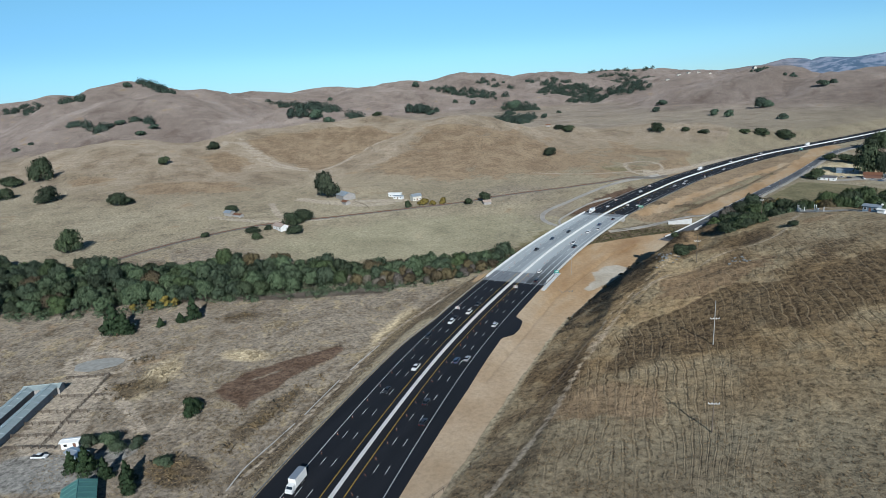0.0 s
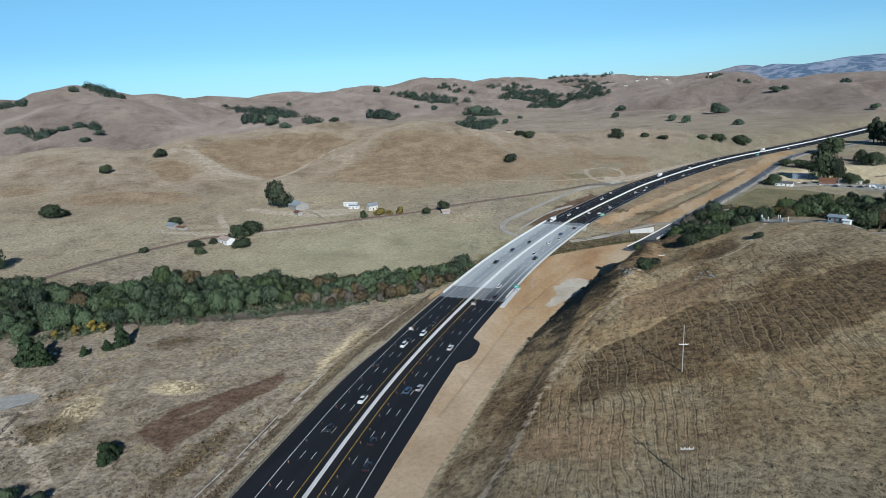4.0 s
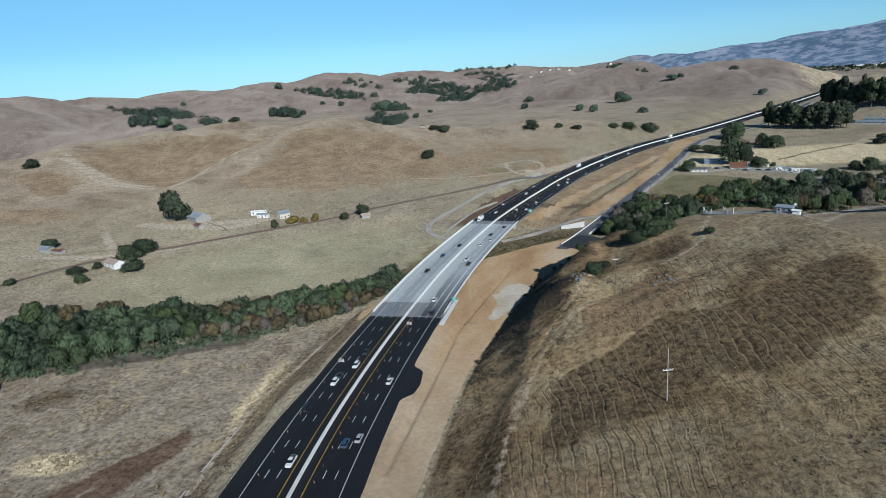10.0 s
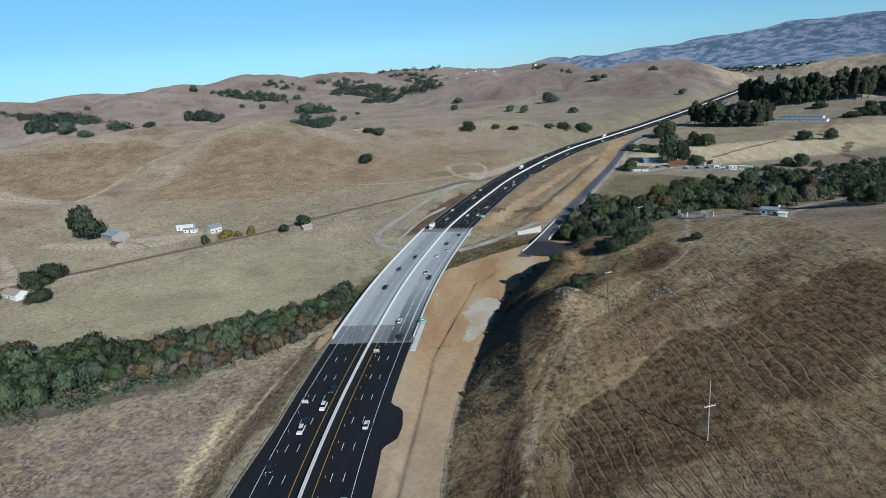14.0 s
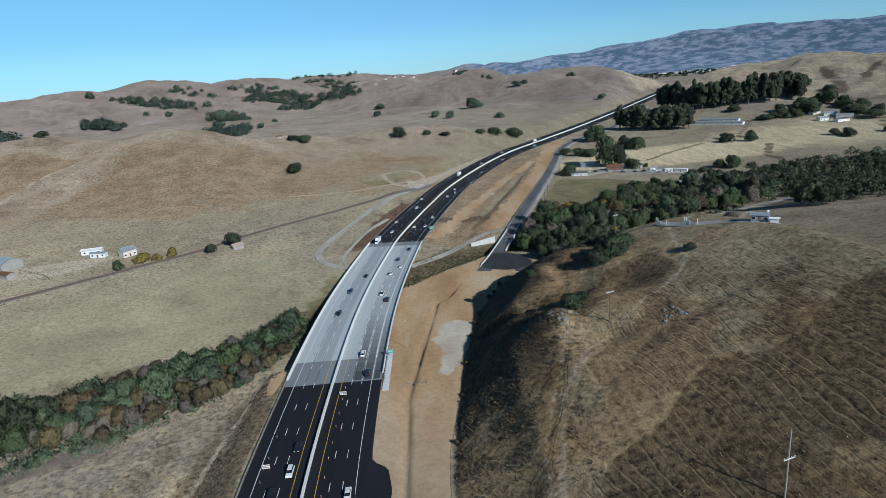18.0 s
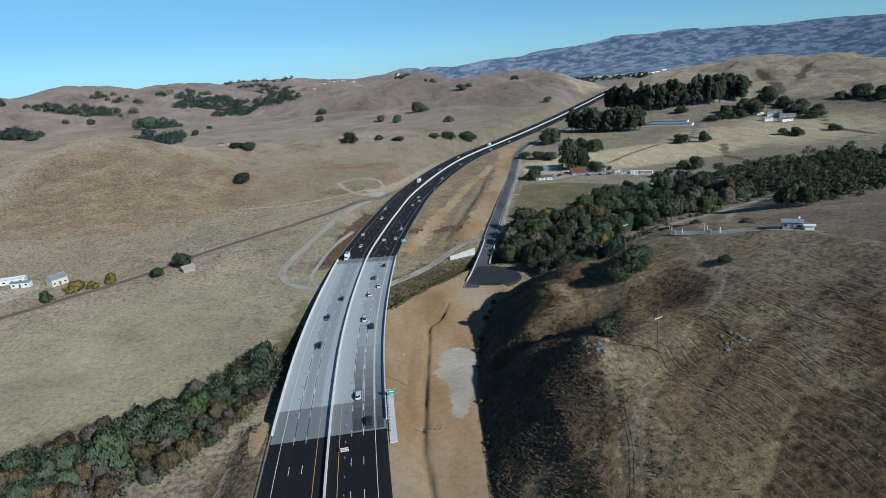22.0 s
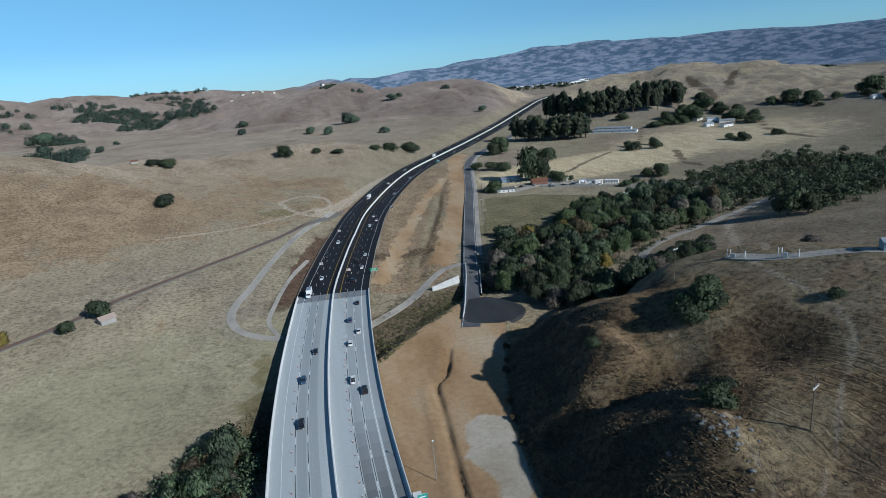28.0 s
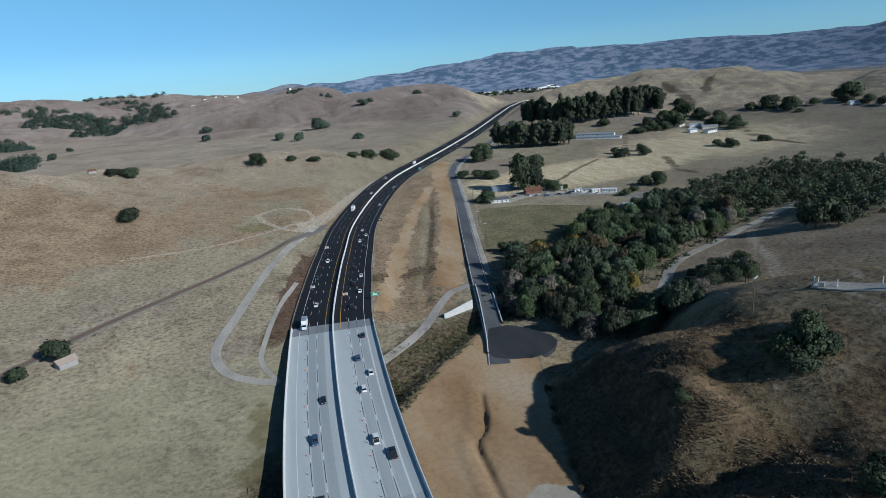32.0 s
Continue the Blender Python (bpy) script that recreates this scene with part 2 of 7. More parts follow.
    bare = maths(n, l, "SUBTRACT", 1.0, maths(n, l, "MULTIPLY", stepped(n, l, maths(n, l, "MAXIMUM", attr(n, "earth"), attr(n, "gravel")), 0.4, 0.6), 0.72))
    smooth = maths(n, l, "SUBTRACT", 1.0, maths(n, l, "MULTIPLY", attr(n, "green"), 0.5, True))
    c = mixed(n, l, maths(n, l, "MULTIPLY", bare, smooth), c, speck, "MULTIPLY")
    c = mixed(n, l, maths(n, l, "MULTIPLY", bare, 0.6), c, ramp(n, l, grit, [(0.3, (0.8, 0.8, 0.8)), (0.7, (1.17, 1.17, 1.17))]), "MULTIPLY")
    fleck = noise_node(n, l, 6.0, 2, 0.6)
    c = mixed(n, l, bare, c, ramp(n, l, fleck, [(0.3, (0.72, 0.72, 0.72)), (0.5, (1, 1, 1)), (0.72, (1.24, 1.24, 1.22))]), "MULTIPLY")
    c = mixed(n, l, maths(n, l, "MULTIPLY", lit, 0.42), c, (0.37, 0.285, 0.185))
    # faint bands that follow the slope
    contour = noise_node(n, l, 1.0, 5, 0.6, stretch=(0.035, 0.035, 0.8), distortion=0.4)
    c = mixed(n, l, maths(n, l, "MULTIPLY", maths(n, l, "ADD", attr(n, "upland"), attr(n, "warm"), True), 0.5), c, ramp(n, l, contour, [(0.35, (0.8, 0.78, 0.76)), (0.5, (1, 1, 1)), (0.66, (1.14, 1.13, 1.11))]), "MULTIPLY")
    c = mixed(n, l, attr(n, "weeds"), c, (1.06, 1.0, 0.91), "MULTIPLY")
    # dark clumps and thin paler turf between them
    clump = noise_node(n, l, 0.26, 6, 0.7, distortion=0.5)
    rough = maths(n, l, "ADD", maths(n, l, "MAXIMUM", attr(n, "weeds"), attr(n, "patchy")), 0.15, True)
    c = mixed(n, l, maths(n, l, "MULTIPLY", maths(n, l, "MULTIPLY", bare, rough), 0.8), c, ramp(n, l, clump, [(0.36, (0.66, 0.65, 0.66)), (0.47, (0.98, 0.98, 0.98)), (0.56, (1.03, 1.03, 1.03)), (0.66, (1.25, 1.24, 1.22))]), "MULTIPLY")
    # tree patches and grass of the far ridge, distance haze painted in as blue
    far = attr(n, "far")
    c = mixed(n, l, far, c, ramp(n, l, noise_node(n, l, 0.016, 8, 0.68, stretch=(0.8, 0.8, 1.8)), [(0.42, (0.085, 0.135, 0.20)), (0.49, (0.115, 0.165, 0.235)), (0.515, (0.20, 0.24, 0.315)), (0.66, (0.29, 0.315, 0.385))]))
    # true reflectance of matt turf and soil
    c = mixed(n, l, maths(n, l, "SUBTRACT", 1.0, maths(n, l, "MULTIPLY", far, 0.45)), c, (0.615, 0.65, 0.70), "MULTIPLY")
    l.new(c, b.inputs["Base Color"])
    b.inputs["Roughness"].default_value = 0.95
    b.inputs["Diffuse Roughness"].default_value = 1.0
    b.inputs["Specular IOR Level"].default_value = 0.15
    h = maths(n, l, "ADD", maths(n, l, "MULTIPLY", fine, 0.7), maths(n, l, "MULTIPLY", grit, 0.3))
    h = maths(n, l, "MULTIPLY", h, bare)
    h = maths(n, l, "ADD", h, maths(n, l, "MULTIPLY", maths(n, l, "SUBTRACT", lit, hollow_shade), 0.35))
    clod = maths(n, l, "MULTIPLY", maths(n, l, "ADD", attr(n, "weeds"), maths(n, l, "MULTIPLY", attr(n, "patchy"), 0.5), True), tuft)
    h = maths(n, l, "ADD", h, maths(n, l, "MULTIPLY", clod, 2.6))
    h = maths(n, l, "ADD", h, maths(n, l, "MULTIPLY", maths(n, l, "MULTIPLY", maths(n, l, "ADD", attr(n, "upland"), attr(n, "warm"), True), hill), 5.0))
    bumped(n, l, b, h, 0.6, 0.6)
    return m


def paving(name, dark, light, scale, streak, roughness=0.85, speck=0.7):
    m, n, l, b = mat(name)
    f, g = noise_node(n, l, 0.12, 5, stretch=(1, streak, 1)), noise_node(n, l, scale, 4)
    c = ramp(n, l, f, [(0.3, dark), (0.7, light)])
    c = mixed(n, l, speck, c, ramp(n, l, g, [(0.25, (0.75, 0.75, 0.75)), (0.75, (1.25, 1.25, 1.25))]), "MULTIPLY")
    l.new(c, b.inputs["Base Color"])
    b.inputs["Roughness"].default_value = roughness
    b.inputs["Specular IOR Level"].default_value = 0.22
    bumped(n, l, b, g, 0.3, 0.02)
    return m


GROUND = ground_material()
ASPHALT = paving("fresh_asphalt", (0.010, 0.011, 0.014), (0.018, 0.019, 0.023), 3.0, 0.1, 0.8)
# dark asphalt of the turning area, lowered further in colour for its shade
SHADED_ASPHALT = paving("shaded_turning_asphalt", (0.026, 0.028, 0.031), (0.044, 0.046, 0.05), 2.0, 0.3)
OLD_ASPHALT = paving("worn_asphalt", (0.075, 0.078, 0.085), (0.14, 0.14, 0.145), 2.0, 0.2)
DECK = paving("deck_concrete", (0.37, 0.405, 0.41), (0.48, 0.51, 0.512), 1.2, 0.05, speck=0.22)
SLAB = paving("slab_concrete", (0.17, 0.185, 0.2), (0.24, 0.255, 0.27), 1.2, 0.1, speck=0.22)
TYRE_TRACK = paving("rubbed_concrete", (0.29, 0.315, 0.325), (0.38, 0.402, 0.41), 1.0, 0.04, speck=0.22)
CONCRETE = plain("barrier_concrete", (0.62, 0.62, 0.61), 0.85, 0, 0.12, 0.4)
PIER = plain("pier_concrete", (0.42, 0.41, 0.39), 0.9, 0, 0.15, 0.3)
WHITE = plain("white_line", (0.78, 0.78, 0.76), 0.6, 0, 0.1, 0.8)
YELLOW = plain("yellow_line", (0.70, 0.42, 0.05), 0.6, 0, 0.12, 0.8)
STEEL = plain("galvanised_steel", (0.55, 0.56, 0.57), 0.45, 0.7, 0.1, 2)
WOOD = plain("weathered_timber", (0.13, 0.10, 0.075), 0.9, 0, 0.25, 1.2, 0.02)
# ---- the lie of the land ----
CENTRE = [(62, -460), (38, -350), (14, -250), (1, -190), (-11, -116), (-16.5, -60), (-19, 0), (-19.5, 60), (-17.5, 110),
          (-13.5, 160), (-8.5, 205), (2.5, 265), (13, 315), (32, 395), (71, 510), (112, 603), (165, 693), (238, 806),
          (354, 990), (505, 1250), (640, 1480), (790, 1730), (940, 1960)]


def spline(points, step):
    """Even steps along a smooth line through points."""
    p = np.array(points, float)
    p = np.vstack([2 * p[0] - p[1], p, 2 * p[-1] - p[-2]])
    out = []
    for i in range(1, len(p) - 2):
        a, b, c, d = p[i - 1:i + 3]
        for k in range(24):
            u = k / 24
            out.append(0.5 * (2 * b + (c - a) * u + (2 * a - 5 * b + 4 * c - d) * u * u + (3 * b - a - 3 * c + d) * u ** 3))
    out = np.array(out + [p[-2]])
    run = np.concatenate([[0], np.cumsum(np.linalg.norm(np.diff(out, axis=0), axis=1))])
    at = np.arange(0, run[-1], step)
    return np.stack([np.interp(at, run, out[:, k]) for k in range(p.shape[1])], 1)


ROAD = spline(CENTRE, 3.0)


def sides(line):
    d = np.gradient(line[:, :2], axis=0)
    d /= np.linalg.norm(d, axis=1)[:, None]
    return np.stack([d[:, 1], -d[:, 0]], 1)


ROAD_N = sides(ROAD)


def road_z(y):
    return np.interp(y, [-500, 500, 700, 806, 990, 1250, 1480, 1730, 2000], [0, 0, 1, 3, 8, 14, 20, 18, 8])


def from_line(x, y, line, normal):
    """Distance to the right of a line, and the line's index there."""
    shape = x.shape
    x, y = x.ravel(), y.ravel()
    off, idx = np.empty(len(x)), np.empty(len(x), int)
    for a in range(0, len(x), 20000):
        dx, dy = x[a:a + 20000, None] - line[None, :, 0], y[a:a + 20000, None] - line[None, :, 1]
        d2 = dx * dx + dy * dy
        k = d2.argmin(1)
        r = np.arange(len(k))
        side = dx[r, k] * normal[k, 0] + dy[r, k] * normal[k, 1]
        off[a:a + 20000], idx[a:a + 20000] = np.sign(side) * np.sqrt(d2[r, k]), k
    return off.reshape(shape), idx.reshape(shape)


def ease(v, a, b):
    u = np.clip((v - a) / (b - a), 0, 1)
    return u * u * (3 - 2 * u)


def lattice(ix, iy, seed):
    h = np.sin(ix * 127.1 + iy * 311.7 + seed * 74.7) * 43758.5453
    return h - np.floor(h)


def rough(x, y, size, seed=0, octaves=3):
    """Smooth random relief, about -1 to 1."""
    total, amp = 0.0, 1.0
    for o in range(octaves):
        u, v = x / size, y / size
        iu, iv = np.floor(u), np.floor(v)
        fu, fv = u - iu, v - iv
        fu, fv = fu * fu * (3 - 2 * fu), fv * fv * (3 - 2 * fv)
        s = seed + o * 17
        a, b = lattice(iu, iv, s), lattice(iu + 1, iv, s)
        c, d = lattice(iu, iv + 1, s), lattice(iu + 1, iv + 1, s)
        total = total + amp * (2 * ((a * (1 - fu) + b * fu) * (1 - fv) + (c * (1 - fu) + d * fu) * fv) - 1)
        amp, size = amp * 0.5, size * 0.5
    return total / 1.75


# hills: x, y, top, reach along, reach across, turn in degrees
GRASS_HILLS = [(-290, 500, 71, 130, 150, 20), (-440, 480, 80, 150, 120, 10), (-570, 372, 70, 150, 110, 30), (-505, 425, 76, 110, 70, 40), (-200, 620, 46, 110, 80, 0),
               (-40, 690, 42, 130, 90, 10), (-720, 270, 64, 230, 190, 0), (-760, 700, 94, 230, 170, 20), (-1078, 640, 82, 260, 200, 30)]
UPPER_HILLS = [(-1340, 690, 96, 280, 220, 30), (-1624, 930, 186, 300, 230, 50), (-1520, 1080, 160, 260, 260, 0), (-2489, 1213, 176, 600, 330, 20),
               (-3028, 1300, 176, 600, 400, 20), (-2090, 1850, 152, 560, 350, 30), (-1828, 2252, 155, 500, 350, 30), (-1272, 1907, 156, 360, 330, 60),
               (-1064, 2150, 180, 330, 330, 0), (-750, 2270, 158, 340, 300, 0), (-554, 2934, 156, 700, 350, 0), (-135, 2150, 124, 330, 300, 0),
               (103, 1680, 116, 300, 250, 30), (290, 1510, 95, 230, 230, 0), (420, 1560, 88, 180, 160, 0)]
EAST_HILLS = [(715, 1130, 84, 190, 150, 20), (760, 985, 97, 190, 140, -40), (850, 895, 92, 190, 140, -40), (1000, 740, 74, 260, 150, -40),
              (1300, 480, 84, 400, 200, -30), (590, 900, 48, 120, 140, -40), (900, 1500, 60, 300, 200, 0)]
FAR_RIDGES = [(985, 4400, 165, 600, 300, 0), (1386, 4260, 212, 640, 320, -20), (1768, 4090, 246, 700, 340, -30), (2124, 3900, 248, 700, 360, -35),
              (2470, 3700, 240, 700, 360, -40), (2800, 3480, 234, 700, 380, -45), (3100, 3180, 228, 700, 400, -50), (3420, 2850, 222, 700, 400, -50),
              (3600, 2500, 236, 500, 420, -60), (3800, 1900, 240, 600, 420, -70), (4000, 1100, 230, 700, 420, -80), (300, 4600, 150, 600, 300, 0)]


def hill_stack(x, y, floor, hills, soft):
    total = np.exp(np.zeros_like(x))
    for cx, cy, top, ra, rb, turn in hills:
        c, s = math.cos(radians(turn)), math.sin(radians(turn))
        u, v = ((x - cx) * c + (y - cy) * s) / ra, (-(x - cx) * s + (y - cy) * c) / rb
        lift = (top - floor) * np.exp(-(u * u + v * v) * 0.7)
        total = total + np.exp(lift / soft) - 1
    return floor + soft * np.log(total)


CREEK = spline([(-520, -190), (-400, -130), (-330, -90), (-260, -52), (-190, -20), (-120, 12), (-70, 45), (-34, 88), (-8, 122), (8, 141), (30, 162), (56, 180),
                (78, 186), (110, 196), (150, 215), (200, 245), (260, 290), (340, 330), (460, 360)], 4.0)
CREEK_N = sides(CREEK)


DITCH = spline([(13, -110), (12, -75), (11, -45), (10, -21), (9.6, -6), (12.1, 20), (14.4, 43), (17.1, 67), (19.1, 85), (24.7, 93), (31, 113)], 1.0)
DITCH_N = sides(DITCH)
SWALE = spline([(38, 210), (50, 250), (62, 288), (74, 334), (92, 390), (106, 440), (124, 500)], 3.0)
SWALE_N = sides(SWALE)


SCARP = spline([(44, -86), (58, -77), (78, -69), (85, -61), (99, -53), (115, -54), (131, -43), (150, -32)], 2.0)
SCARP_N = sides(SCARP)


POND_Z = -7.65


# small rises and dips of the bluff: x, y, height
KNOLLS = [(75, 59, 2.6), (65, 46, -2.6), (54, 23, 1.3), (62, 80, 1.7), (41, 45, 1.2), (87, 68, 2.6), (78, 77, 2.2), (62, 24, -1.6), (64, -4, 1.5), (53, 28, 2.3), (42, -22, 2.4), (80, -22, -2.0)]


def toe(y):
    return np.interp(y, [-400, -180, -121, -87, -60, -40, -9, 18, 45, 69, 83, 113, 130], [42, 29, 26.3, 24.8, 23.8, 24.5, 27.6, 30.2, 34.5, 39, 44, 55, 62])


def bluff(x, y):
    """The dry hill east of the road."""
    d = x - toe(y)
    steep = np.interp(y, [-140, -80, -30, 30, 80], [0.26, 0.31, 0.55, 0.62, 0.6])
    bench = np.interp(y, [-140, -80, -30, 30, 80], [60, 50, 36, 36, 30])
    low = np.interp(y, [-80, -40, 0], [1.0, 1.12, 1.18])
    first = bench * 0.55
    top = steep * bench
    z = np.where(d < first, steep * low * d, steep * low * first + (top - steep * low * first) / (bench - first) * (d - first))
    z = np.where(d < bench, z, top + 0.25 * (d - bench))
    z = np.minimum(z, 34 + 0.17 * (d - 60))
    z = np.minimum(z, 62 + 0.02 * d)
    rim = np.interp(x, [40, 60, 100, 150, 200, 300, 500], [124, 116, 116, 160, 205, 250, 320])
    fall = np.interp(x, [60, 110, 170], [0.95, 0.85, 0.17])
    n = (rim - y) * fall - 4
    k = 5.0
    m = np.minimum(z, n) - np.log1p(np.exp(-np.abs(z - n) / k)) * k + 1.5
    # spur whose far side falls steeply to the creek
    along, over = -0.76 * (x - 97) - 0.65 * (y - 75), -0.65 * (x - 97) + 0.76 * (y - 75)
    crest = np.interp(along, [-120, -60, -12, 0, 45, 62, 90], [70, 44, 29, 27, 22, 11, 3])
    face = np.where(over > 0, crest + 4 - 0.53 * over, crest + 4 - 0.9 * over)
    m = np.minimum(m, face) - np.log1p(np.exp(-np.abs(m - face) / 1.6)) * 1.6 + 0.8
    ravine = 6.5 * np.exp(-((y - 31 + (x - 40) * 0.12) / 9.5) ** 2) * ease(x, 32, 44) * ease(-x, -92, -66)
    bowl = 5.0 * np.exp(-((x - 93) / 13) ** 2 - ((y - 16) / 14) ** 2)
    knob = 4.0 * np.exp(-((x - 60) / 9) ** 2 - ((y + 4) / 13) ** 2)
    gully = ravine + bowl - knob + 2.0 * np.exp(-((x - 78 - (y - 30) * 0.35) / 11) ** 2) * ease(y, -25, 25) * ease(d, 5, 25)
    gully = gully + 0.7 * np.exp(-((y + 38 - (x - 84) * 0.55 + 9 * rough(x, y, 28, 55, 2)) / 4.5) ** 2) * ease(x, 50, 80) * ease(-x, -150, -110)
    folds = 1 - np.abs(rough(x + 7, y * 0.6, 30, 41, 2))
    m = m - 2.2 * folds ** 3 * ease(d, 4, 16) * ease(-d, -60, -38) * ease(y, -60, -20)
    m = m - 1.5 * (1 - np.abs(rough(x * 0.7 + y * 0.4, y, 17, 43, 2))) ** 3 * ease(d, 3, 10) * ease(-d, -44, -30) * ease(y, -40, 0)
    spur = 5.5 * np.exp(-((x - 62 + (y - 55) * 0.25) / 7) ** 2) * np.exp(-((y - 58) / 26) ** 2)
    wave = np.sin((d + 4.5 * rough(x, y, 22, 51, 2) + 0.08 * y) * 6.2832 / 4.6)
    till = ease(-(y + 38 - (x - 84) * 0.55 + 9 * rough(x, y, 28, 55, 2)), -3, 4) * ease(x, 52, 66) * ease(y, -170, -120)
    m = m + spur + wave * (0.10 * till + 0.06) * ease(d, 14, 30)
    lip, _ = from_line(x, y, SCARP, SCARP_N)
    lip = lip + 1.6 * rough(x, y, 9, 57, 2)
    m = m - 0.45 * ease(lip, -0.6, 2.6) * ease(-lip, -26, -6) * ease(x, 56, 74) * ease(-x, -150, -132)
    for cx, cy, rise in KNOLLS:
        m = m + rise * np.exp(-((x - cx) ** 2 + (y - cy) ** 2) / 81)
    return m - gully


def land(x, y):
    """Height of the ground."""
    x, y = np.asarray(x, float), np.asarray(y, float)
    u = -0.75 * x + 0.66 * y
    west = np.interp(u, [-300, 90, 150, 220, 320, 450, 900], [-6, -5.5, -2, 6, 10.5, 19, 24]) - 2.5 * ease(-y, 90, 200) * ease(-x, 100, 180)
    rz = road_z(y)
    east = np.interp(y, [-400, 100, 380, 600, 1000, 1500], [-2, -5, -4, -1, 4, 10])
    off, idx = from_line(x, y, ROAD[::3], ROAD_N[::3])
    base = west + (east - west) * ease(off, -30, 30)
    near = np.hypot(x, y)
    z = hill_stack(x, y, 0.0, GRASS_HILLS, 7.0) + hill_stack(x, y, 0.0, UPPER_HILLS, 10.0) + hill_stack(x, y, 0.0, EAST_HILLS, 8.0)
    z = np.where(z > 0, z, 0)
    z = np.log(np.exp(np.clip(base, -20, 60) / 5) + np.exp(z / 5) - 1) * 5
    z = z + hill_stack(x, y, 0.0, FAR_RIDGES, 14.0)
    fold = 1 - np.abs(rough(x * 0.8 + y * 0.5, y - x * 0.3, 230, 61, 2))
    cut = 1 - np.abs(rough(x - y * 0.4, y * 0.9, 95, 63, 2))
    hilly = ease(z, 14, 60) * ease(-near, -3600, -2900)
    small = 1 - np.abs(rough(x + y * 0.3, y - x * 0.5, 46, 65, 2))
    z = z + rough(x, y, 160, 3) * 4.5 * hilly - ((21 * fold ** 3 + 11 * cut ** 4) * (0.55 + 0.45 * ease(near, 640, 900)) + 3.2 * small ** 4) * hilly + 6.5 * hilly
    # brush mounds and hollows in the pasture
    mound = np.maximum(rough(x, y, 9, 81, 2), 0) * 2.4
    for cx, cy, ra in ((-128, -160, 12), (-112, -160, 8), (-150, -140, 8), (-146, -82, 9), (-62, -194, 10), (-52, -194, 8), (-58, -158, 7), (-104, -122, 8)):
        z = z + mound * np.exp(-((x - cx) ** 2 + (y - cy) ** 2) / (ra * ra))
    # pond hollow
    pu, pv = ((x + 171) * 0.8 + (y + 149) * 0.58) / 13, (-(x + 171) * 0.58 + (y + 149) * 0.8) / 8.2
    basin = np.exp(-(pu * pu + pv * pv) ** 3)
    z = z * (1 - basin) + POND_Z * basin
    z = z + rough(x, y, 26, 5) * 0.35 + rough(x, y, 9, 6, 2) * 0.16 + (rough(x, y, 300, 8) * 4 - 26 * (1 - np.abs(rough(x + 0.5 * y, y * 0.6 - x * 0.2, 420, 68, 3))) ** 4) * ease(near, 2900, 3600)
    hump = bluff(x, y) + rough(x, y, 34, 9) * 1.2 * ease(x, 40, 90)
    hump = hump - (1 - ease(x - toe(y), 0, 15)) * np.interp(y, [-100, 10, 150], [0.3, 2.2, 4.0])
    foot = np.interp(y, [-100, 10, 150], [-0.3, -1.6, -3.5]) + np.interp(y, [-150, -70, -20, 40, 70], [0.32, 0.4, 0.8, 0.8, 0.62]) * np.maximum(x - toe(y) - 1.3, 0)
    hump = np.minimum(hump, foot + 0.05 + 0.02 * np.maximum(x - toe(y) - 14, 0) ** 2)
    on = ease(x - toe(y), -4, 0.5) * ease(-y, -420, -330)
    z = np.maximum(z, hump * on + (-30) * (1 - on))
    # level strip of bare earth between road and hill
    strip = ease(off, 10, 20) * ease(-(x - toe(y)), -3, -1.2) * ease(-(y - x - 116), -7, 3) * ease(y, -700, -600)
    z = z + (np.interp(y, [-100, 10, 150], [-0.3, -1.6, -3.5]) - z) * strip
    ditch, _ = from_line(x, y, DITCH, DITCH_N)
    z = z - 1.5 * np.clip(1.25 - np.abs(ditch) / 1.5, 0, 1) * (0.75 + 0.4 * rough(x, y, 11, 27, 2)) + 0.35 * np.exp(-((ditch + 4.0) / 1.8) ** 2)
    ditch, _ = from_line(x, y, SWALE, SWALE_N)
    z = z - 1.6 * np.exp(-(ditch / 3.2) ** 2)
    # creek bed
    co, _ = from_line(x, y, CREEK, CREEK_N)
    z = z - 3.5 * np.exp(-(co / 9.0) ** 2) * ease(-(x - 460), 0, 60)
    # banks of the road; the bridge spans the flat
    span = ease(y, 14, 30) * ease(-y, -196, -180) * ease(np.abs(x + 15), -90, -60)
    a = np.abs(off)
    reach = 22 + 2.2 * np.abs(z - rz) + 2
    w = 1 - ease(a, 21.5, reach)
    w = w * (1 - span * ease(a, -1, 0) * (a < 60))
    w = w * (a < 220)
    return z + (rz - 0.35 - z) * w
# ---- ground ----
def graded(lo, hi, knots):
    """Coordinates from lo to hi with spacing by place."""
    out, v = [], lo
    xs, ds = zip(*knots)
    while v < hi:
        out.append(v)
        v += float(np.interp(v, xs, ds))
    return np.array(out + [hi])


def segment_near(x, y, pts, width):
    """1 on a line of that width, 0.5 at its edge."""
    line = spline(pts, 2.0)
    off, _ = from_line(x, y, line, sides(line))
    return np.clip(1 - np.abs(off) / width, 0, 1)


def patch(x, y, cx, cy, ra, rb, turn=0.0):
    c, s = math.cos(radians(turn)), math.sin(radians(turn))
    u, v = ((x - cx) * c + (y - cy) * s) / ra, (-(x - cx) * s + (y - cy) * c) / rb
    return np.clip(1 - 0.5 * (u * u + v * v), 0, 1)


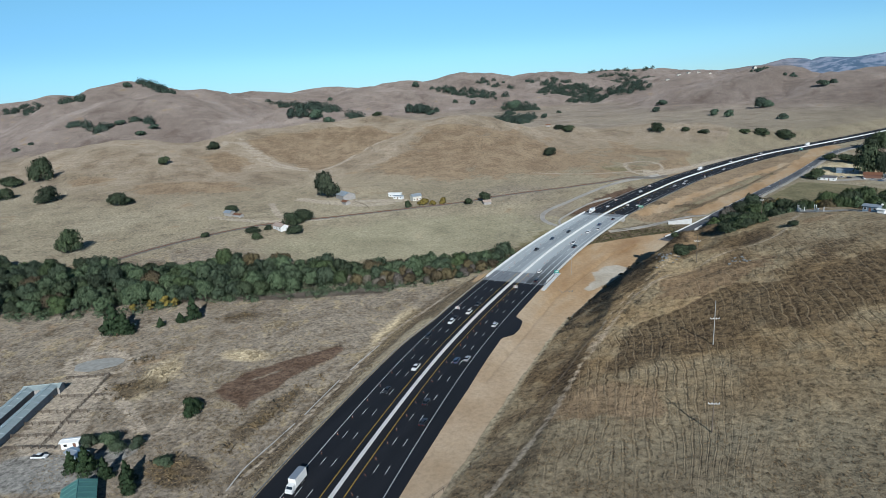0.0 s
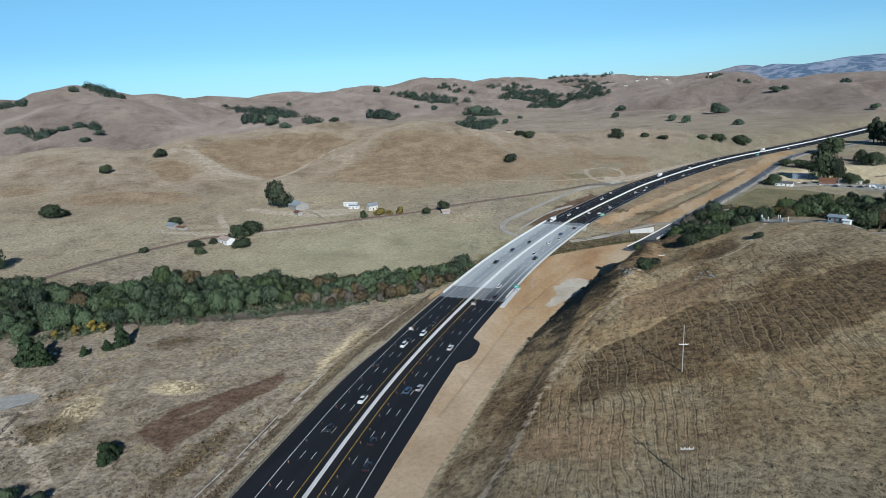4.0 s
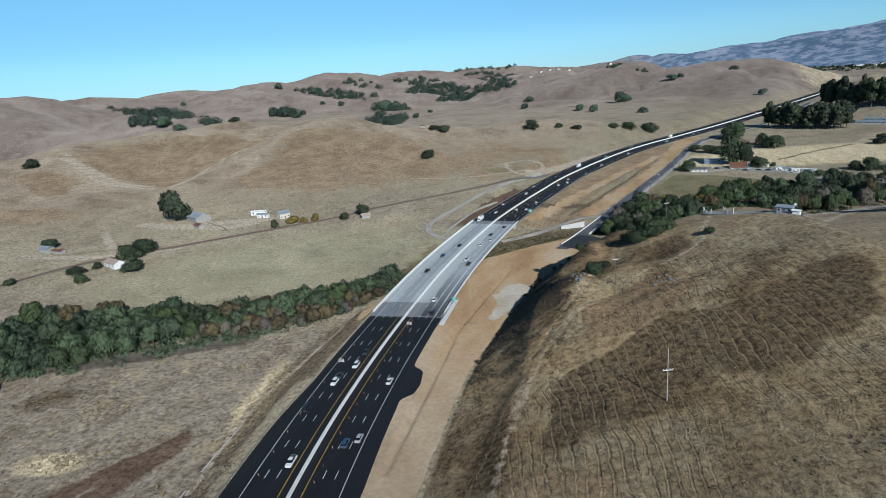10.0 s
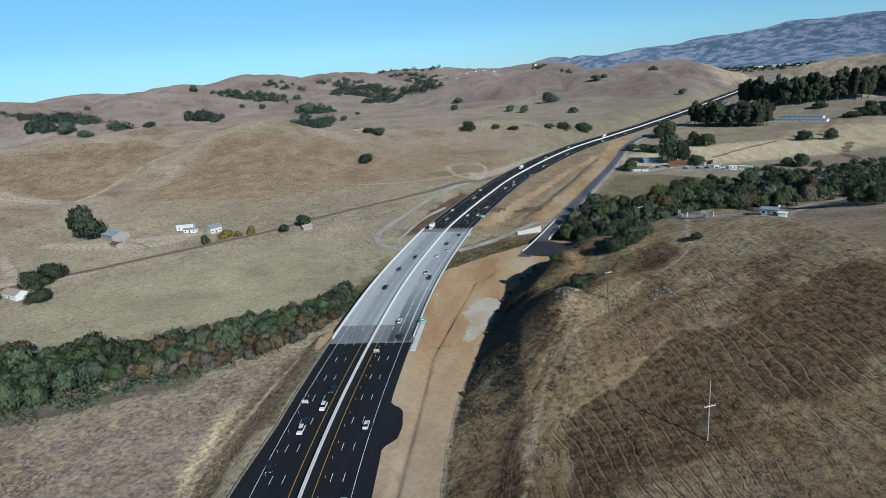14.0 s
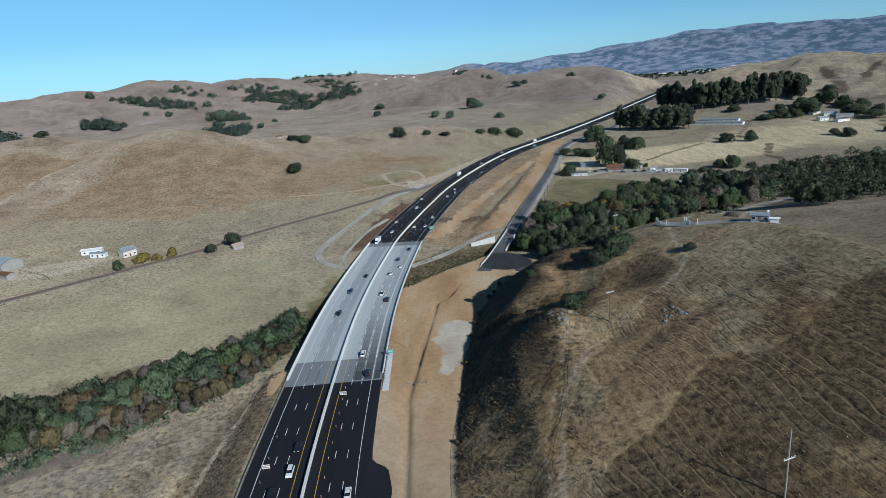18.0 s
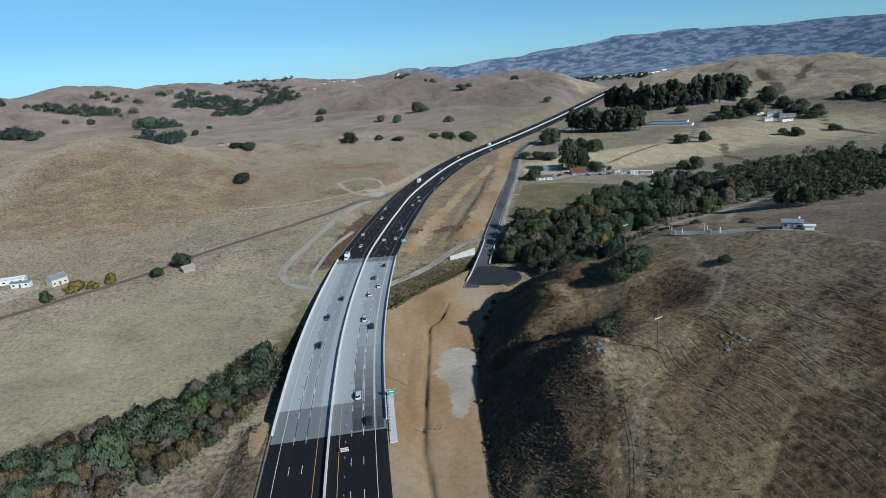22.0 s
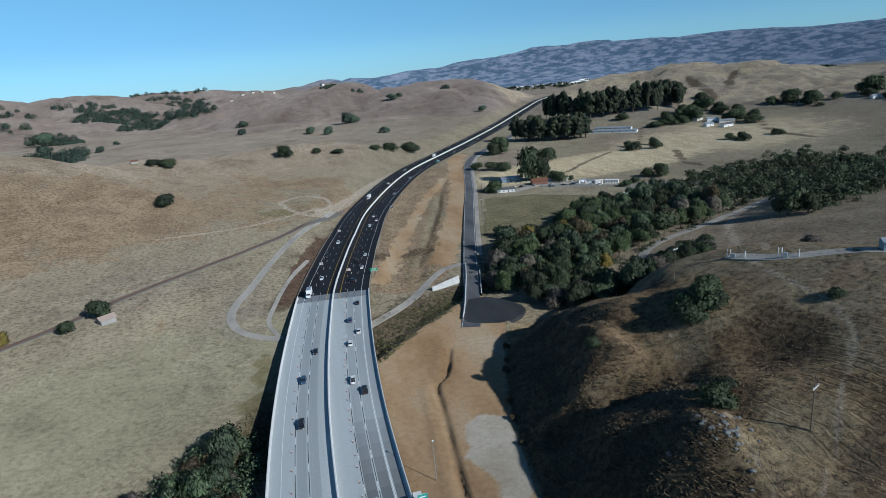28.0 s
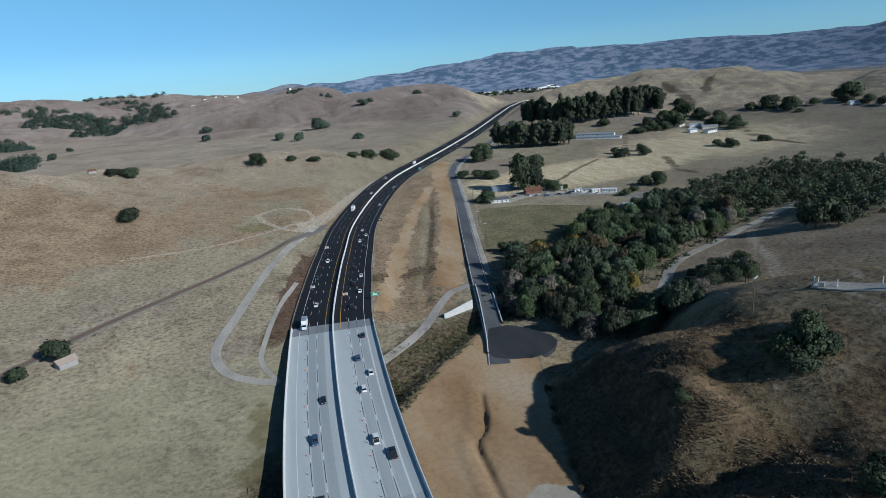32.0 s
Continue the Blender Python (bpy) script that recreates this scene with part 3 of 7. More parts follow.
def inside(x, y, corners, soft):
    """About 1 within a parcel, 0.5 on its edge, 0 outside."""
    best, odd = np.full(x.shape, 1e9), np.zeros(x.shape, bool)
    for (ax, ay), (bx, by) in zip(corners, corners[1:] + corners[:1]):
        ex, ey = bx - ax, by - ay
        u = np.clip(((x - ax) * ex + (y - ay) * ey) / (ex * ex + ey * ey), 0, 1)
        best = np.minimum(best, np.hypot(x - ax - u * ex, y - ay - u * ey))
        crosses = ((ay > y) != (by > y)) & (x < ax + (y - ay) * ex / (ey if ey else 1e-9))
        odd ^= crosses
    return np.clip(0.5 + np.where(odd, best, -best) / soft, 0, 1)


gx = graded(-4800, 4800, [(-4800, 110), (-1500, 32), (-600, 14), (-260, 4), (-150, 2.4), (-60, 2.0), (2, 1.7), (7, 0.8), (34, 0.8), (42, 1.4), (130, 1.5), (180, 4), (500, 12), (1200, 26), (4800, 110)])
gy = graded(-900, 4800, [(-900, 60), (-300, 6), (-200, 2.2), (-140, 1.5), (110, 1.5), (220, 2.2), (420, 5), (900, 11), (1800, 22), (4800, 90)])
GX, GY = np.meshgrid(gx, gy)
GZ = land(GX, GY)
rows_, cols_ = GX.shape
gverts = np.stack([GX.ravel(), GY.ravel(), GZ.ravel()], 1)
gi = np.arange(rows_ * cols_).reshape(rows_, cols_)
gfaces = np.stack([gi[:-1, :-1], gi[:-1, 1:], gi[1:, 1:], gi[1:, :-1]], -1).reshape(-1, 4)
gm = bpy.data.meshes.new("ground")
gm.vertices.add(len(gverts))
gm.vertices.foreach_set("co", gverts.ravel())
gm.loops.add(gfaces.size)
gm.loops.foreach_set("vertex_index", gfaces.ravel())
gm.polygons.add(len(gfaces))
gm.polygons.foreach_set("loop_start", np.arange(len(gfaces)) * 4)
gm.update(calc_edges=True)
gm.polygons.foreach_set("use_smooth", np.ones(len(gfaces), bool))
GOFF, _ = from_line(GX, GY, ROAD[::2], ROAD_N[::2])
GCREEK, _ = from_line(GX, GY, CREEK, CREEK_N)
toe_off = GX - toe(GY)
lip_, _ = from_line(GX, GY, SCARP, SCARP_N)
masks = {}
strip_ = ease(GOFF, 10, 14) * np.clip(0.5 - toe_off / 1.6 + 0.5 * rough(GX, GY, 4, 29, 2), 0, 1) * ease(-(GY - GX - 116), -2, 2)
beyond_ = np.clip(0.5 + (GOFF - 19) / 5, 0, 1) * np.clip(0.5 + (64 - GOFF + (GY - 180) * 0.02) / 6, 0, 1) * ease(GY, 186, 194) * ease(GY - GX, 148, 156) * ease(-GY, -640, -560)
lane_a = segment_near(GX, GY, [(58, 235), (68, 262), (101, 359), (139, 490), (164, 600), (190, 660)], 18)
lane_b = segment_near(GX, GY, [(16, 205), (34, 262), (62, 350), (96, 440), (130, 520)], 13)
bank_w = segment_near(GX, GY, [(-38, 190), (-26, 235), (-14, 290), (4, 345)], 14)
masks["earth"] = 0.3 * rough(GX, GY, 7, 91, 3) * (GY > 200) + np.maximum.reduce([strip_, lane_a, 0.8 * lane_b, 1.1 * patch(GX, GY, -43, 14, 3.0, 15, 5)])
masks["green"] = 1.0 * patch(GX, GY, -124, 86, 124, 55, 40) + 0.9 * patch(GX, GY, -38, 115, 9, 42) + 0.7 * segment_near(GX, GY, [(40, 230), (62, 300), (84, 372), (104, 440)], 8)
masks["rusty"] = np.maximum.reduce([inside(GX, GY, [(-546, 328), (-514, 365), (-469, 420), (-383, 424), (-339, 422), (-375, 345), (-376, 273), (-441, 292), (-488, 301)], 16),
                              0.72 * inside(GX, GY, [(-326, 275), (-303, 358), (-304, 421), (-259, 472), (-196, 501), (-90, 400), (-130, 300), (-205, 272), (-276, 268)], 30),
                              0.85 * inside(GX, GY, [(-564, 254), (-546, 284), (-493, 272), (-460, 226), (-481, 215)], 14), 0.9 * patch(GX, GY, -450, 142, 70, 28, 20), 0.7 * patch(GX, GY, -600, 118, 40, 18, 0)]) - 0.5 * inside(GX, GY, [(-362, 294), (-372, 353), (-336, 388), (-304, 366), (-314, 330), (-343, 299)], 10) + 0.55 * patch(GX, GY, -60, 450, 110, 110) + 0.55 * patch(GX, GY, -15, 506, 45, 22) + 0.45 * patch(GX, GY, 62, 40, 20, 34) + 0.8 * beyond_ + 0.6 * patch(GX, GY, 92, -38, 32, 14, 20) + 0.5 * patch(GX, GY, 58, -130, 16, 24, 0)
masks["olive"] = np.maximum.reduce([(0.55 * patch(GX, GY, -46, 112, 10, 34) + 0.5 * rough(GX, GY, 7, 31, 3)) * ease(-GOFF, 20, 24), inside(GX, GY, [(137, 400), (180, 392), (224, 352), (200, 300), (149, 268), (104, 280), (112, 320)], 14), 0.7 * patch(GX, GY, 112, 285, 18, 40, -20), 0.5 * patch(GX, GY, 330, 640, 60, 30, 20), 0.6 * patch(GX, GY, -40, 395, 30, 26, 0)]) + 0.22 * rough(GX, GY, 16, 85, 3)
masks["fallow"] = np.maximum.reduce([inside(GX, GY, [(377, 650), (479, 701), (588, 612), (541, 515), (451, 537), (361, 608)], 16), 0.8 * inside(GX, GY, [(588, 612), (541, 515), (640, 470), (760, 560)], 16), 0.8 * patch(GX, GY, 240, 600, 40, 60, -20)]) + 0.25 * rough(GX, GY, 40, 89, 3)
masks["straw"] = np.maximum.reduce([1.2 * patch(GX, GY, 300, 500, 150, 60, 10), 0.75 * patch(GX, GY, 520, 560, 190, 120), 0.56 * ease(GZ, 10, 30) * ease(GX, 420, 560) * (GX < 1500), 0.8 * patch(GX, GY, -128, -150, 10, 22, 30), 0.8 * patch(GX, GY, -105, -118, 16, 7, 10), 0.7 * patch(GX, GY, -55, -70, 9, 40, 10)])
# scrub, and painted shade on the bluff's face, bowl and scarp; spur kept lit
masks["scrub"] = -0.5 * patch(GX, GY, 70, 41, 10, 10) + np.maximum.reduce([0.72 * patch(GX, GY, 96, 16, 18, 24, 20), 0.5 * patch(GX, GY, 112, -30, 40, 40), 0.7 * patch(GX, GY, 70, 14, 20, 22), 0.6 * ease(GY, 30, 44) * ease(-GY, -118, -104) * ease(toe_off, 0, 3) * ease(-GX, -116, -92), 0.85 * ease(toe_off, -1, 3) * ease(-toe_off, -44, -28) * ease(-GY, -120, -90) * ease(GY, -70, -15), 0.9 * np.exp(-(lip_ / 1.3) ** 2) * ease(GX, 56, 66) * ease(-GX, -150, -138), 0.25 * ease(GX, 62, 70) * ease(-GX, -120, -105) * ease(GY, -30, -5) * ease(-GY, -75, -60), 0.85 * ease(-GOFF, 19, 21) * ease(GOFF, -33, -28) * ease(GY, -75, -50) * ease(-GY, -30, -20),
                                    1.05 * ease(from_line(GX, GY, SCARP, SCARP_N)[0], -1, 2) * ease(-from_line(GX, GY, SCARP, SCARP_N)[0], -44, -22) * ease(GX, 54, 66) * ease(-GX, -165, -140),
                                    0.6 * ease(-GOFF, 24, 30) * ease(GOFF, -48, -36) * ease(GY, -230, -180) * ease(-GY, -20, 10),
                                    0.8 * np.clip(1.1 - np.abs(GCREEK) / 34, 0, 1) * ease(-GX, -500, -300),
                                    0.8 * bank_w, *[1.05 * segment_near(GX, GY, q, w_) for q, w_ in (([(415, 522), (375, 444), (381, 399)], 7), ([(622, 631), (581, 559), (563, 457)], 8), ([(479, 701), (407, 587)], 5), ([(721, 926), (715, 903), (671, 790)], 16), ([(789, 886), (745, 850), (721, 816)], 14), ([(430, 900), (520, 860), (600, 850)], 10), ([(250, 470), (300, 520), (350, 560)], 5))], 0.9 * np.maximum.reduce([patch(GX, GY, -128, -160, 14, 10, 30), patch(GX, GY, -60, -194, 14, 8), patch(GX, GY, -58, -155, 6, 26, 5), 0.7 * patch(GX, GY, -146, -82, 14, 7, 20)]), 1.0 * patch(GX, GY, 46, 262, 7, 60, -70), 0.9 * segment_near(GX, GY, [(-8, 122), (8, 141), (30, 162), (56, 180)], 22) * (GOFF > 18), 0.75 * segment_near(GX, GY, [(44, 235), (66, 300), (90, 372), (108, 440)], 5),
                                    0.5 * ease(-(GX - toe(GY)), -34, -22) * ease(toe_off, 0, 4) * ease(GY, -300, -220) * ease(-GY, 60, 100)])
masks["scrub"] = masks["scrub"] + 0.32 * rough(GX, GY, 9, 33, 3) * ease(toe_off, 0, 4) * (GX < 170) * (GY < 110)
yard_ = np.maximum.reduce([patch(GX, GY, -103, -213, 24, 11, 20), 0.85 * patch(GX, GY, -90, -196, 6, 11, -25), patch(GX, GY, 225, 412, 48, 12, -34), 0.9 * patch(GX, GY, 285, 352, 34, 26, -18)]) + 0.18 * rough(GX, GY, 7, 87, 3)
bluff_tracks = [([(40, -200), (46, -160), (48, -120), (48, -95), (49, -66), (53, -52), (58, -37), (65, -15), (78, 28), (83, 42)], 1.7), ([(48, -90), (53, -68), (55, -58), (56, -53), (59, -44), (65, -35), (68, -29), (74, -24), (80, -20)], 2.4),
                ([(80, -20), (89, -12), (97, -6), (102, -2), (109, 4), (113, 11), (116, 21), (118, 34), (123, 55)], 2.6), ([(42, -190), (47, -150), (49, -130), (49, -105), (52, -72)], 2.8), ([(44, -33), (39, -39), (33, -42), (28, -41)], 2.0),
                ([(56, -57), (60, -50), (62, -43), (65, -36), (70, -30)], 1.6), ([(266, 235), (225, 190), (204, 159), (181, 127), (132, 59)], 3.6)]
pale_lines = [([(-561, 330), (-494, 299), (-440, 281), (-396, 278)], 5.5), ([(-376, 273), (-372, 353), (-345, 405)], 5), ([(274, 241), (235, 205), (205, 163), (175, 127), (150, 90)], 5),
              ([(-90, -190), (-86, -178), (-96, -160)], 3), ([(-160, -160), (-120, -172), (-95, -182)], 5), ([(-190, -150), (-178, -140), (-160, -140), (-152, -150), (-160, -158), (-178, -160), (-190, -150)], 3.2), ([(-145, -172), (-128, -190), (-116, -200)], 15),
              ([(-300, 150), (-262, 148), (-225, 150), (-205, 165)], 12), ([(-36, -197), (-39, -167), (-46, -125), (-54, -79), (-53, -35), (-50, 0)], 2.4), *bluff_tracks,
              ([(-318, 127), (-268, 88), (-232, 90), (-215, 116)], 6), ([(-151, -174), (-180, -150), (-197, -131), (-205, -112)], 6), ([(-577, 266), (-555, 317), (-472, 279), (-387, 268)], 5),
              ([(-262, 150), (-230, 165), (-200, 178)], 12), ([(-330, 66), (-280, 70), (-262, 78)], 8), ([(-40, 428), (-19, 448), (0, 430), (2, 408), (-15, 370), (-32, 398), (-40, 428)], 5),
              ([(3, 401), (-60, 350), (-120, 330)], 4), ([(-8, 385), (14, 430), (50, 520), (90, 600)], 9), ([(-160, -172), (-128, -202), (-110, -205)], 10), ([(-118, -214), (-98, -210), (-80, -212)], 9)]
masks["pale"] = np.maximum.reduce([segment_near(GX, GY, q, w_) * (0.8 if any(q is b[0] for b in bluff_tracks) else 1) for q, w_ in pale_lines]) + 0.18 * rough(GX, GY, 8, 99, 2) * (GX > 20)
cut_bank = ease(-GOFF, 18.5, 20) * ease(GOFF, -31, -26) * ease(GY, 188, 196) * ease(-GY, -345, -300)
masks["red"] = 0.85 * cut_bank + inside(GX, GY, [(-92, -150), (-92, -138), (-85, -118), (-76, -104), (-70, -93), (-65, -97), (-69, -124), (-69, -156), (-80, -154)], 9) + 0.28 * rough(GX, GY, 5, 83, 3) - 0.6 * patch(GX, GY, -82, -132, 1.8, 11, -24)
masks["yard"] = yard_
masks["gravel"] = np.maximum(0.0, np.minimum(inside(GX, GY, [(22, 56), (27, 61), (36, 56), (33, 24), (28, 17), (24.3, 7), (20, 9), (22.5, 26), (18, 40)], 5) + 0.3 * rough(GX, GY, 5, 12, 3), np.clip(0.5 - toe_off / 2, 0, 1)))
masks["tan"] = 0.75 * ease(-GY, 5, 75)
masks["patchy"] = 0.9 * np.maximum(patch(GX, GY, -58, 160, 15, 62, -6), 0.8 * patch(GX, GY, -110, 235, 40, 30, 40)) * (GOFF < -18) + ease(-GOFF, 24, 34) * ease(-GY, -40, 20) * ease(GX, -330, -250)
masks["weeds"] = (0.3 + 0.7 * ease(GY, -165, -95)) * (1 - 0.55 * ease(GX, 92, 125) * ease(GY, -45, -10)) * ease(toe_off, 0, 3) * ease(-GX, -260, -170) * ease(-GY, -150, -110)
masks["upland"] = np.maximum(ease(GZ, 9, 36) * ease(GY - 0.35 * GX, 640, 780), ease(GZ, 10, 30) * ease(GX, 420, 560)) * (GX < 1500)
masks["trail"] = (GX + 0.2 * (GY + 100) + 0.25 * np.maximum(0, -(GY + 105)) * ease(GX, 85, 110) + 2.2 * rough(GX, GY, 15, 93, 2)) / 3.0
masks["till"] = ease(lip_, -2, 3) * ease(GX, 42, 54) * ease(-GX, -175, -120) * ease(GY, -190, -150) * (0.5 + 0.5 * ease(rough(GX, GY, 24, 95, 2), -0.5, 0.3)) + 0.75 * ease(-lip_, 0, 6) * ease(GX, 66, 84) * ease(-GX, -165, -125) * ease(GY, -80, -60) * ease(-GY, -16, 6)
masks["till"] *= 1 - 0.8 * ease(-GY, 95, 120) * ease(GX, 92, 110)
masks["warm"] = 0.85 * patch(GX, GY, 225, 160, 80, 62, 30) + ease(GZ, 8, 26) * (GX < 60) * ease(-(GY - 0.35 * GX), -780, -640) * ease(GY, -60, 200)
# where the blue of haze is put into the ground's colour
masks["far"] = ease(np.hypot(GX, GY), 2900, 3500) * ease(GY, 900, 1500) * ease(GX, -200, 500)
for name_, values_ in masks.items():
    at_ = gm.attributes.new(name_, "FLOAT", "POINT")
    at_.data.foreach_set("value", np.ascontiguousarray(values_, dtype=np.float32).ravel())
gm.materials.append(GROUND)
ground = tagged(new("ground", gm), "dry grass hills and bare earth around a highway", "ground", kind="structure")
# ---- highway ----
def mesh_object(name, verts, faces, material, parent=None, label="", smooth=False):
    me = bpy.data.meshes.new(name)
    me.from_pydata([tuple(v) for v in verts], [], faces)
    me.materials.append(material)
    if smooth:
        me.polygons.foreach_set("use_smooth", [True] * len(me.polygons))
    me.update()
    ob = new(name, me)
    if parent:
        ob.parent = parent
    if label:
        ob["label"] = label
    return ob


def part(name, bm, material, parent, label=""):
    me = bpy.data.meshes.new(name)
    bm.to_mesh(me)
    bm.free()
    me.materials.append(material)
    ob = new(name, me)
    ob.parent = parent
    if label:
        ob["label"] = label
    return ob


ALONG = spline(CENTRE, 1.0)
ALONG_N = sides(ALONG)
ALONG_Z = road_z(ALONG[:, 1])


def station(y):
    """Index along the road's middle line at a given y."""
    return int(np.abs(ALONG[:, 1] - y).argmin())


def road_point(i, off, lift=0.0):
    off = off[i] if isinstance(off, np.ndarray) else off
    p = ALONG[i] + ALONG_N[i] * off
    return (p[0], p[1], ALONG_Z[i] + lift)


def extrude(i0, i1, section, step=2, closed=True):
    """A profile (offset, height) carried along the road from one index to another."""
    stations_ = list(range(i0, i1, step)) + [i1]
    verts = [road_point(i, o(i) if callable(o) else o, h) for i in stations_ for o, h in section]
    k = len(section)
    faces = []
    for a in range(len(stations_) - 1):
        for j in range(k if closed else k - 1):
            q = (j + 1) % k
            faces.append((a * k + j, a * k + q, (a + 1) * k + q, (a + 1) * k + j))
    if closed:
        faces.append(tuple(range(k))[::-1])
        faces.append(tuple((len(stations_) - 1) * k + j for j in range(k)))
    return verts, faces


I0, IB0, IB1, IA0, IA1, I9 = station(-455), station(23), station(188), station(4), station(196), station(1900)


def west_edge(i):
    y = ALONG[i, 1]
    return -float(np.interp(y, [-300, -190, -90, -60, -30, 300], [22, 22, 20.5, 18.3, 18.3, 18.3]))


def east_edge(i):
    y = ALONG[i, 1]
    e = float(np.interp(y, [-300, -190, -120, -78, -40, 5, 300], [18, 18.5, 20.5, 20, 18.2, 18.2, 18.2]))
    return e + 5.5 * float(np.interp(y, [-72, -67, -60, -50, -46], [0, 0.8, 1, 0.85, 0]))


highway = tagged(new("road_highway"), "fresh black six-lane highway with a concrete median wall", "road", kind="structure")
for a_, b_, nm in ((I0, IA0, "asphalt_south"), (IA1, I9, "asphalt_north")):
    v, f = extrude(a_, b_, [(west_edge, -0.9), (west_edge, 0.0), (0.0, 0.06), (east_edge, 0.0), (east_edge, -0.9)])
    mesh_object("asphalt", v, f, ASPHALT, highway)
for a_, b_ in ((IA0, IB0), (IB1, IA1)):
    v, f = extrude(a_, b_, [(west_edge, -0.9), (west_edge, 0.0), (0.0, 0.06), (east_edge, 0.0), (east_edge, -0.9)])
    mesh_object("approach_slab", v, f, SLAB, highway, "darker grey concrete approach slab")


def ribbon(name, off, width, i0, i1, material, parent, lift=0.066, step=3):
    v, f = extrude(i0, i1, [(off - width / 2, lift), (off + width / 2, lift)], step, closed=False)
    return mesh_object(name, v, f, material, parent)


def crown(off):
    return 0.06 * (1 - abs(off) / 18.3) + 0.012


for off, w, m_, nm in ((-14.7, 0.16, WHITE, "edge_line"), (14.5, 0.16, WHITE, "edge_line"), (-3.4, 0.16, YELLOW, "median_line"), (3.4, 0.16, YELLOW, "median_line")):
    for a_, b_ in ((I0, IB0), (IB1, I9)) if m_ is YELLOW else ((I0, I9),):
        ribbon(nm, off, w, a_, b_, m_, highway, crown(off))
for off in (-10.9, -7.1, 7.1, 10.8):
    vs, fs = [], []
    for i in range(I0, I9 - 6, 15):
        for j in range(i, i + 4):
            k = len(vs)
            vs += [road_point(j, off - 0.08, crown(off)), road_point(j, off + 0.08, crown(off)), road_point(j + 1, off + 0.08, crown(off)), road_point(j + 1, off - 0.08, crown(off))]
            fs.append((k, k + 1, k + 2, k + 3))
    tagged(mesh_object("lane_dashes", vs, fs, WHITE, highway), kind="stuff")
v, f = extrude(I0, I9, [(-0.34, 0.05), (-0.2, 0.4), (-0.15, 1.4), (0.15, 1.4), (0.2, 0.4), (0.34, 0.05)])
mesh_object("median_wall", v, f, CONCRETE, highway, "pale concrete median barrier")

# ---- bridge ----
bridge = tagged(new("bridge"), "new pale concrete highway bridge over a creek", "bridge", kind="structure")
v, f = extrude(IB0, IB1, [(-18.6, -0.35), (-18.6, 0.0), (0.0, 0.06), (18.6, 0.0), (18.6, -0.35), (15.5, -0.5), (13.5, -1.9), (-13.5, -1.9), (-15.5, -0.5)])
mesh_object("deck", v, f, DECK, bridge)
for a_, b_ in ((IB0 - 14, IB1 + 8),):
    for s_ in (-1, 1):
        v, f = extrude(a_, b_, [(s_ * 18.62, 0.0), (s_ * 18.55, 1.2), (s_ * 18.3, 1.2), (s_ * 18.12, 0.35), (s_ * 18.02, 0.0)][::s_ * -1 or 1])
        mesh_object("parapet", v, f, CONCRETE, bridge, "solid white concrete parapet")
# ---- trees and bushes ----
def leaf_material(name, dark, light, spread=0.35):
    m, n, l, b = mat(name)
    info = n.new("ShaderNodeObjectInfo")
    geo = n.new("ShaderNodeNewGeometry")
    f = noise_node(n, l, 2.4, 3)
    both = maths(n, l, "ADD", maths(n, l, "MULTIPLY", f, 0.5), maths(n, l, "MULTIPLY", geo.outputs["Random Per Island"], 0.5))
    c = ramp(n, l, both, [(0.22, dark), (0.78, light)])
    tone = ramp(n, l, info.outputs["Random"], [(0.0, (1 - spread, 1 - spread, 1 - spread * 0.8)), (0.5, (1, 1, 1)), (1.0, (1 + spread * 0.9, 1 + spread, 1 + spread * 0.6))])
    l.new(mixed(n, l, 1.0, c, tone, "MULTIPLY"), b.inputs["Base Color"])
    b.inputs["Roughness"].default_value = 0.75
    b.inputs["Specular IOR Level"].default_value = 0.2
    return m


LEAF = {
    "oak": leaf_material("oak_leaves", (0.024, 0.035, 0.019), (0.07, 0.091, 0.05)),
    "willow": leaf_material("willow_leaves", (0.036, 0.056, 0.032), (0.10, 0.132, 0.078)),
    "brown": leaf_material("turning_leaves", (0.058, 0.047, 0.027), (0.135, 0.105, 0.06)),
    "bright": leaf_material("green_leaves", (0.034, 0.054, 0.022), (0.085, 0.115, 0.052), 0.2),
    "yellow": leaf_material("yellow_leaves", (0.14, 0.11, 0.03), (0.30, 0.23, 0.06), 0.2),
    "gum": leaf_material("eucalyptus_leaves", (0.024, 0.034, 0.020), (0.075, 0.088, 0.055), 0.25),
    "bare": leaf_material("bare_twigs", (0.085, 0.074, 0.062), (0.18, 0.158, 0.132), 0.2),
    "conifer": leaf_material("conifer_needles", (0.016, 0.032, 0.014), (0.045, 0.072, 0.032), 0.2),
}
# oak foliage of the farther hills, paled and blued in colour for haze
LEAF["copse"] = leaf_material("hazed_copse_leaves", (0.042, 0.066, 0.048), (0.088, 0.122, 0.088))
BARK = plain("bark", (0.12, 0.095, 0.072), 0.95, 0, 0.3, 1.5, 0.05)


def leaf_quads(centres, normals, size, rng):
    """Small four-sided leaf sprays round the centres."""
    n = len(centres)
    nrm = normals + rng.normal(0, 0.42, (n, 3))
    nrm /= np.linalg.norm(nrm, axis=1)[:, None]
    a = np.cross(nrm, rng.normal(0, 1, (n, 3)))
    a /= np.linalg.norm(a, axis=1)[:, None]
    b = np.cross(nrm, a)
    s = (size * rng.uniform(0.6, 1.35, n))[:, None]
    w = s * rng.uniform(0.5, 0.9, n)[:, None]
    v = np.stack([centres - a * s, centres - b * w, centres + a * s, centres + b * w], 1).reshape(-1, 3)
    return v, np.arange(4 * n).reshape(n, 4)


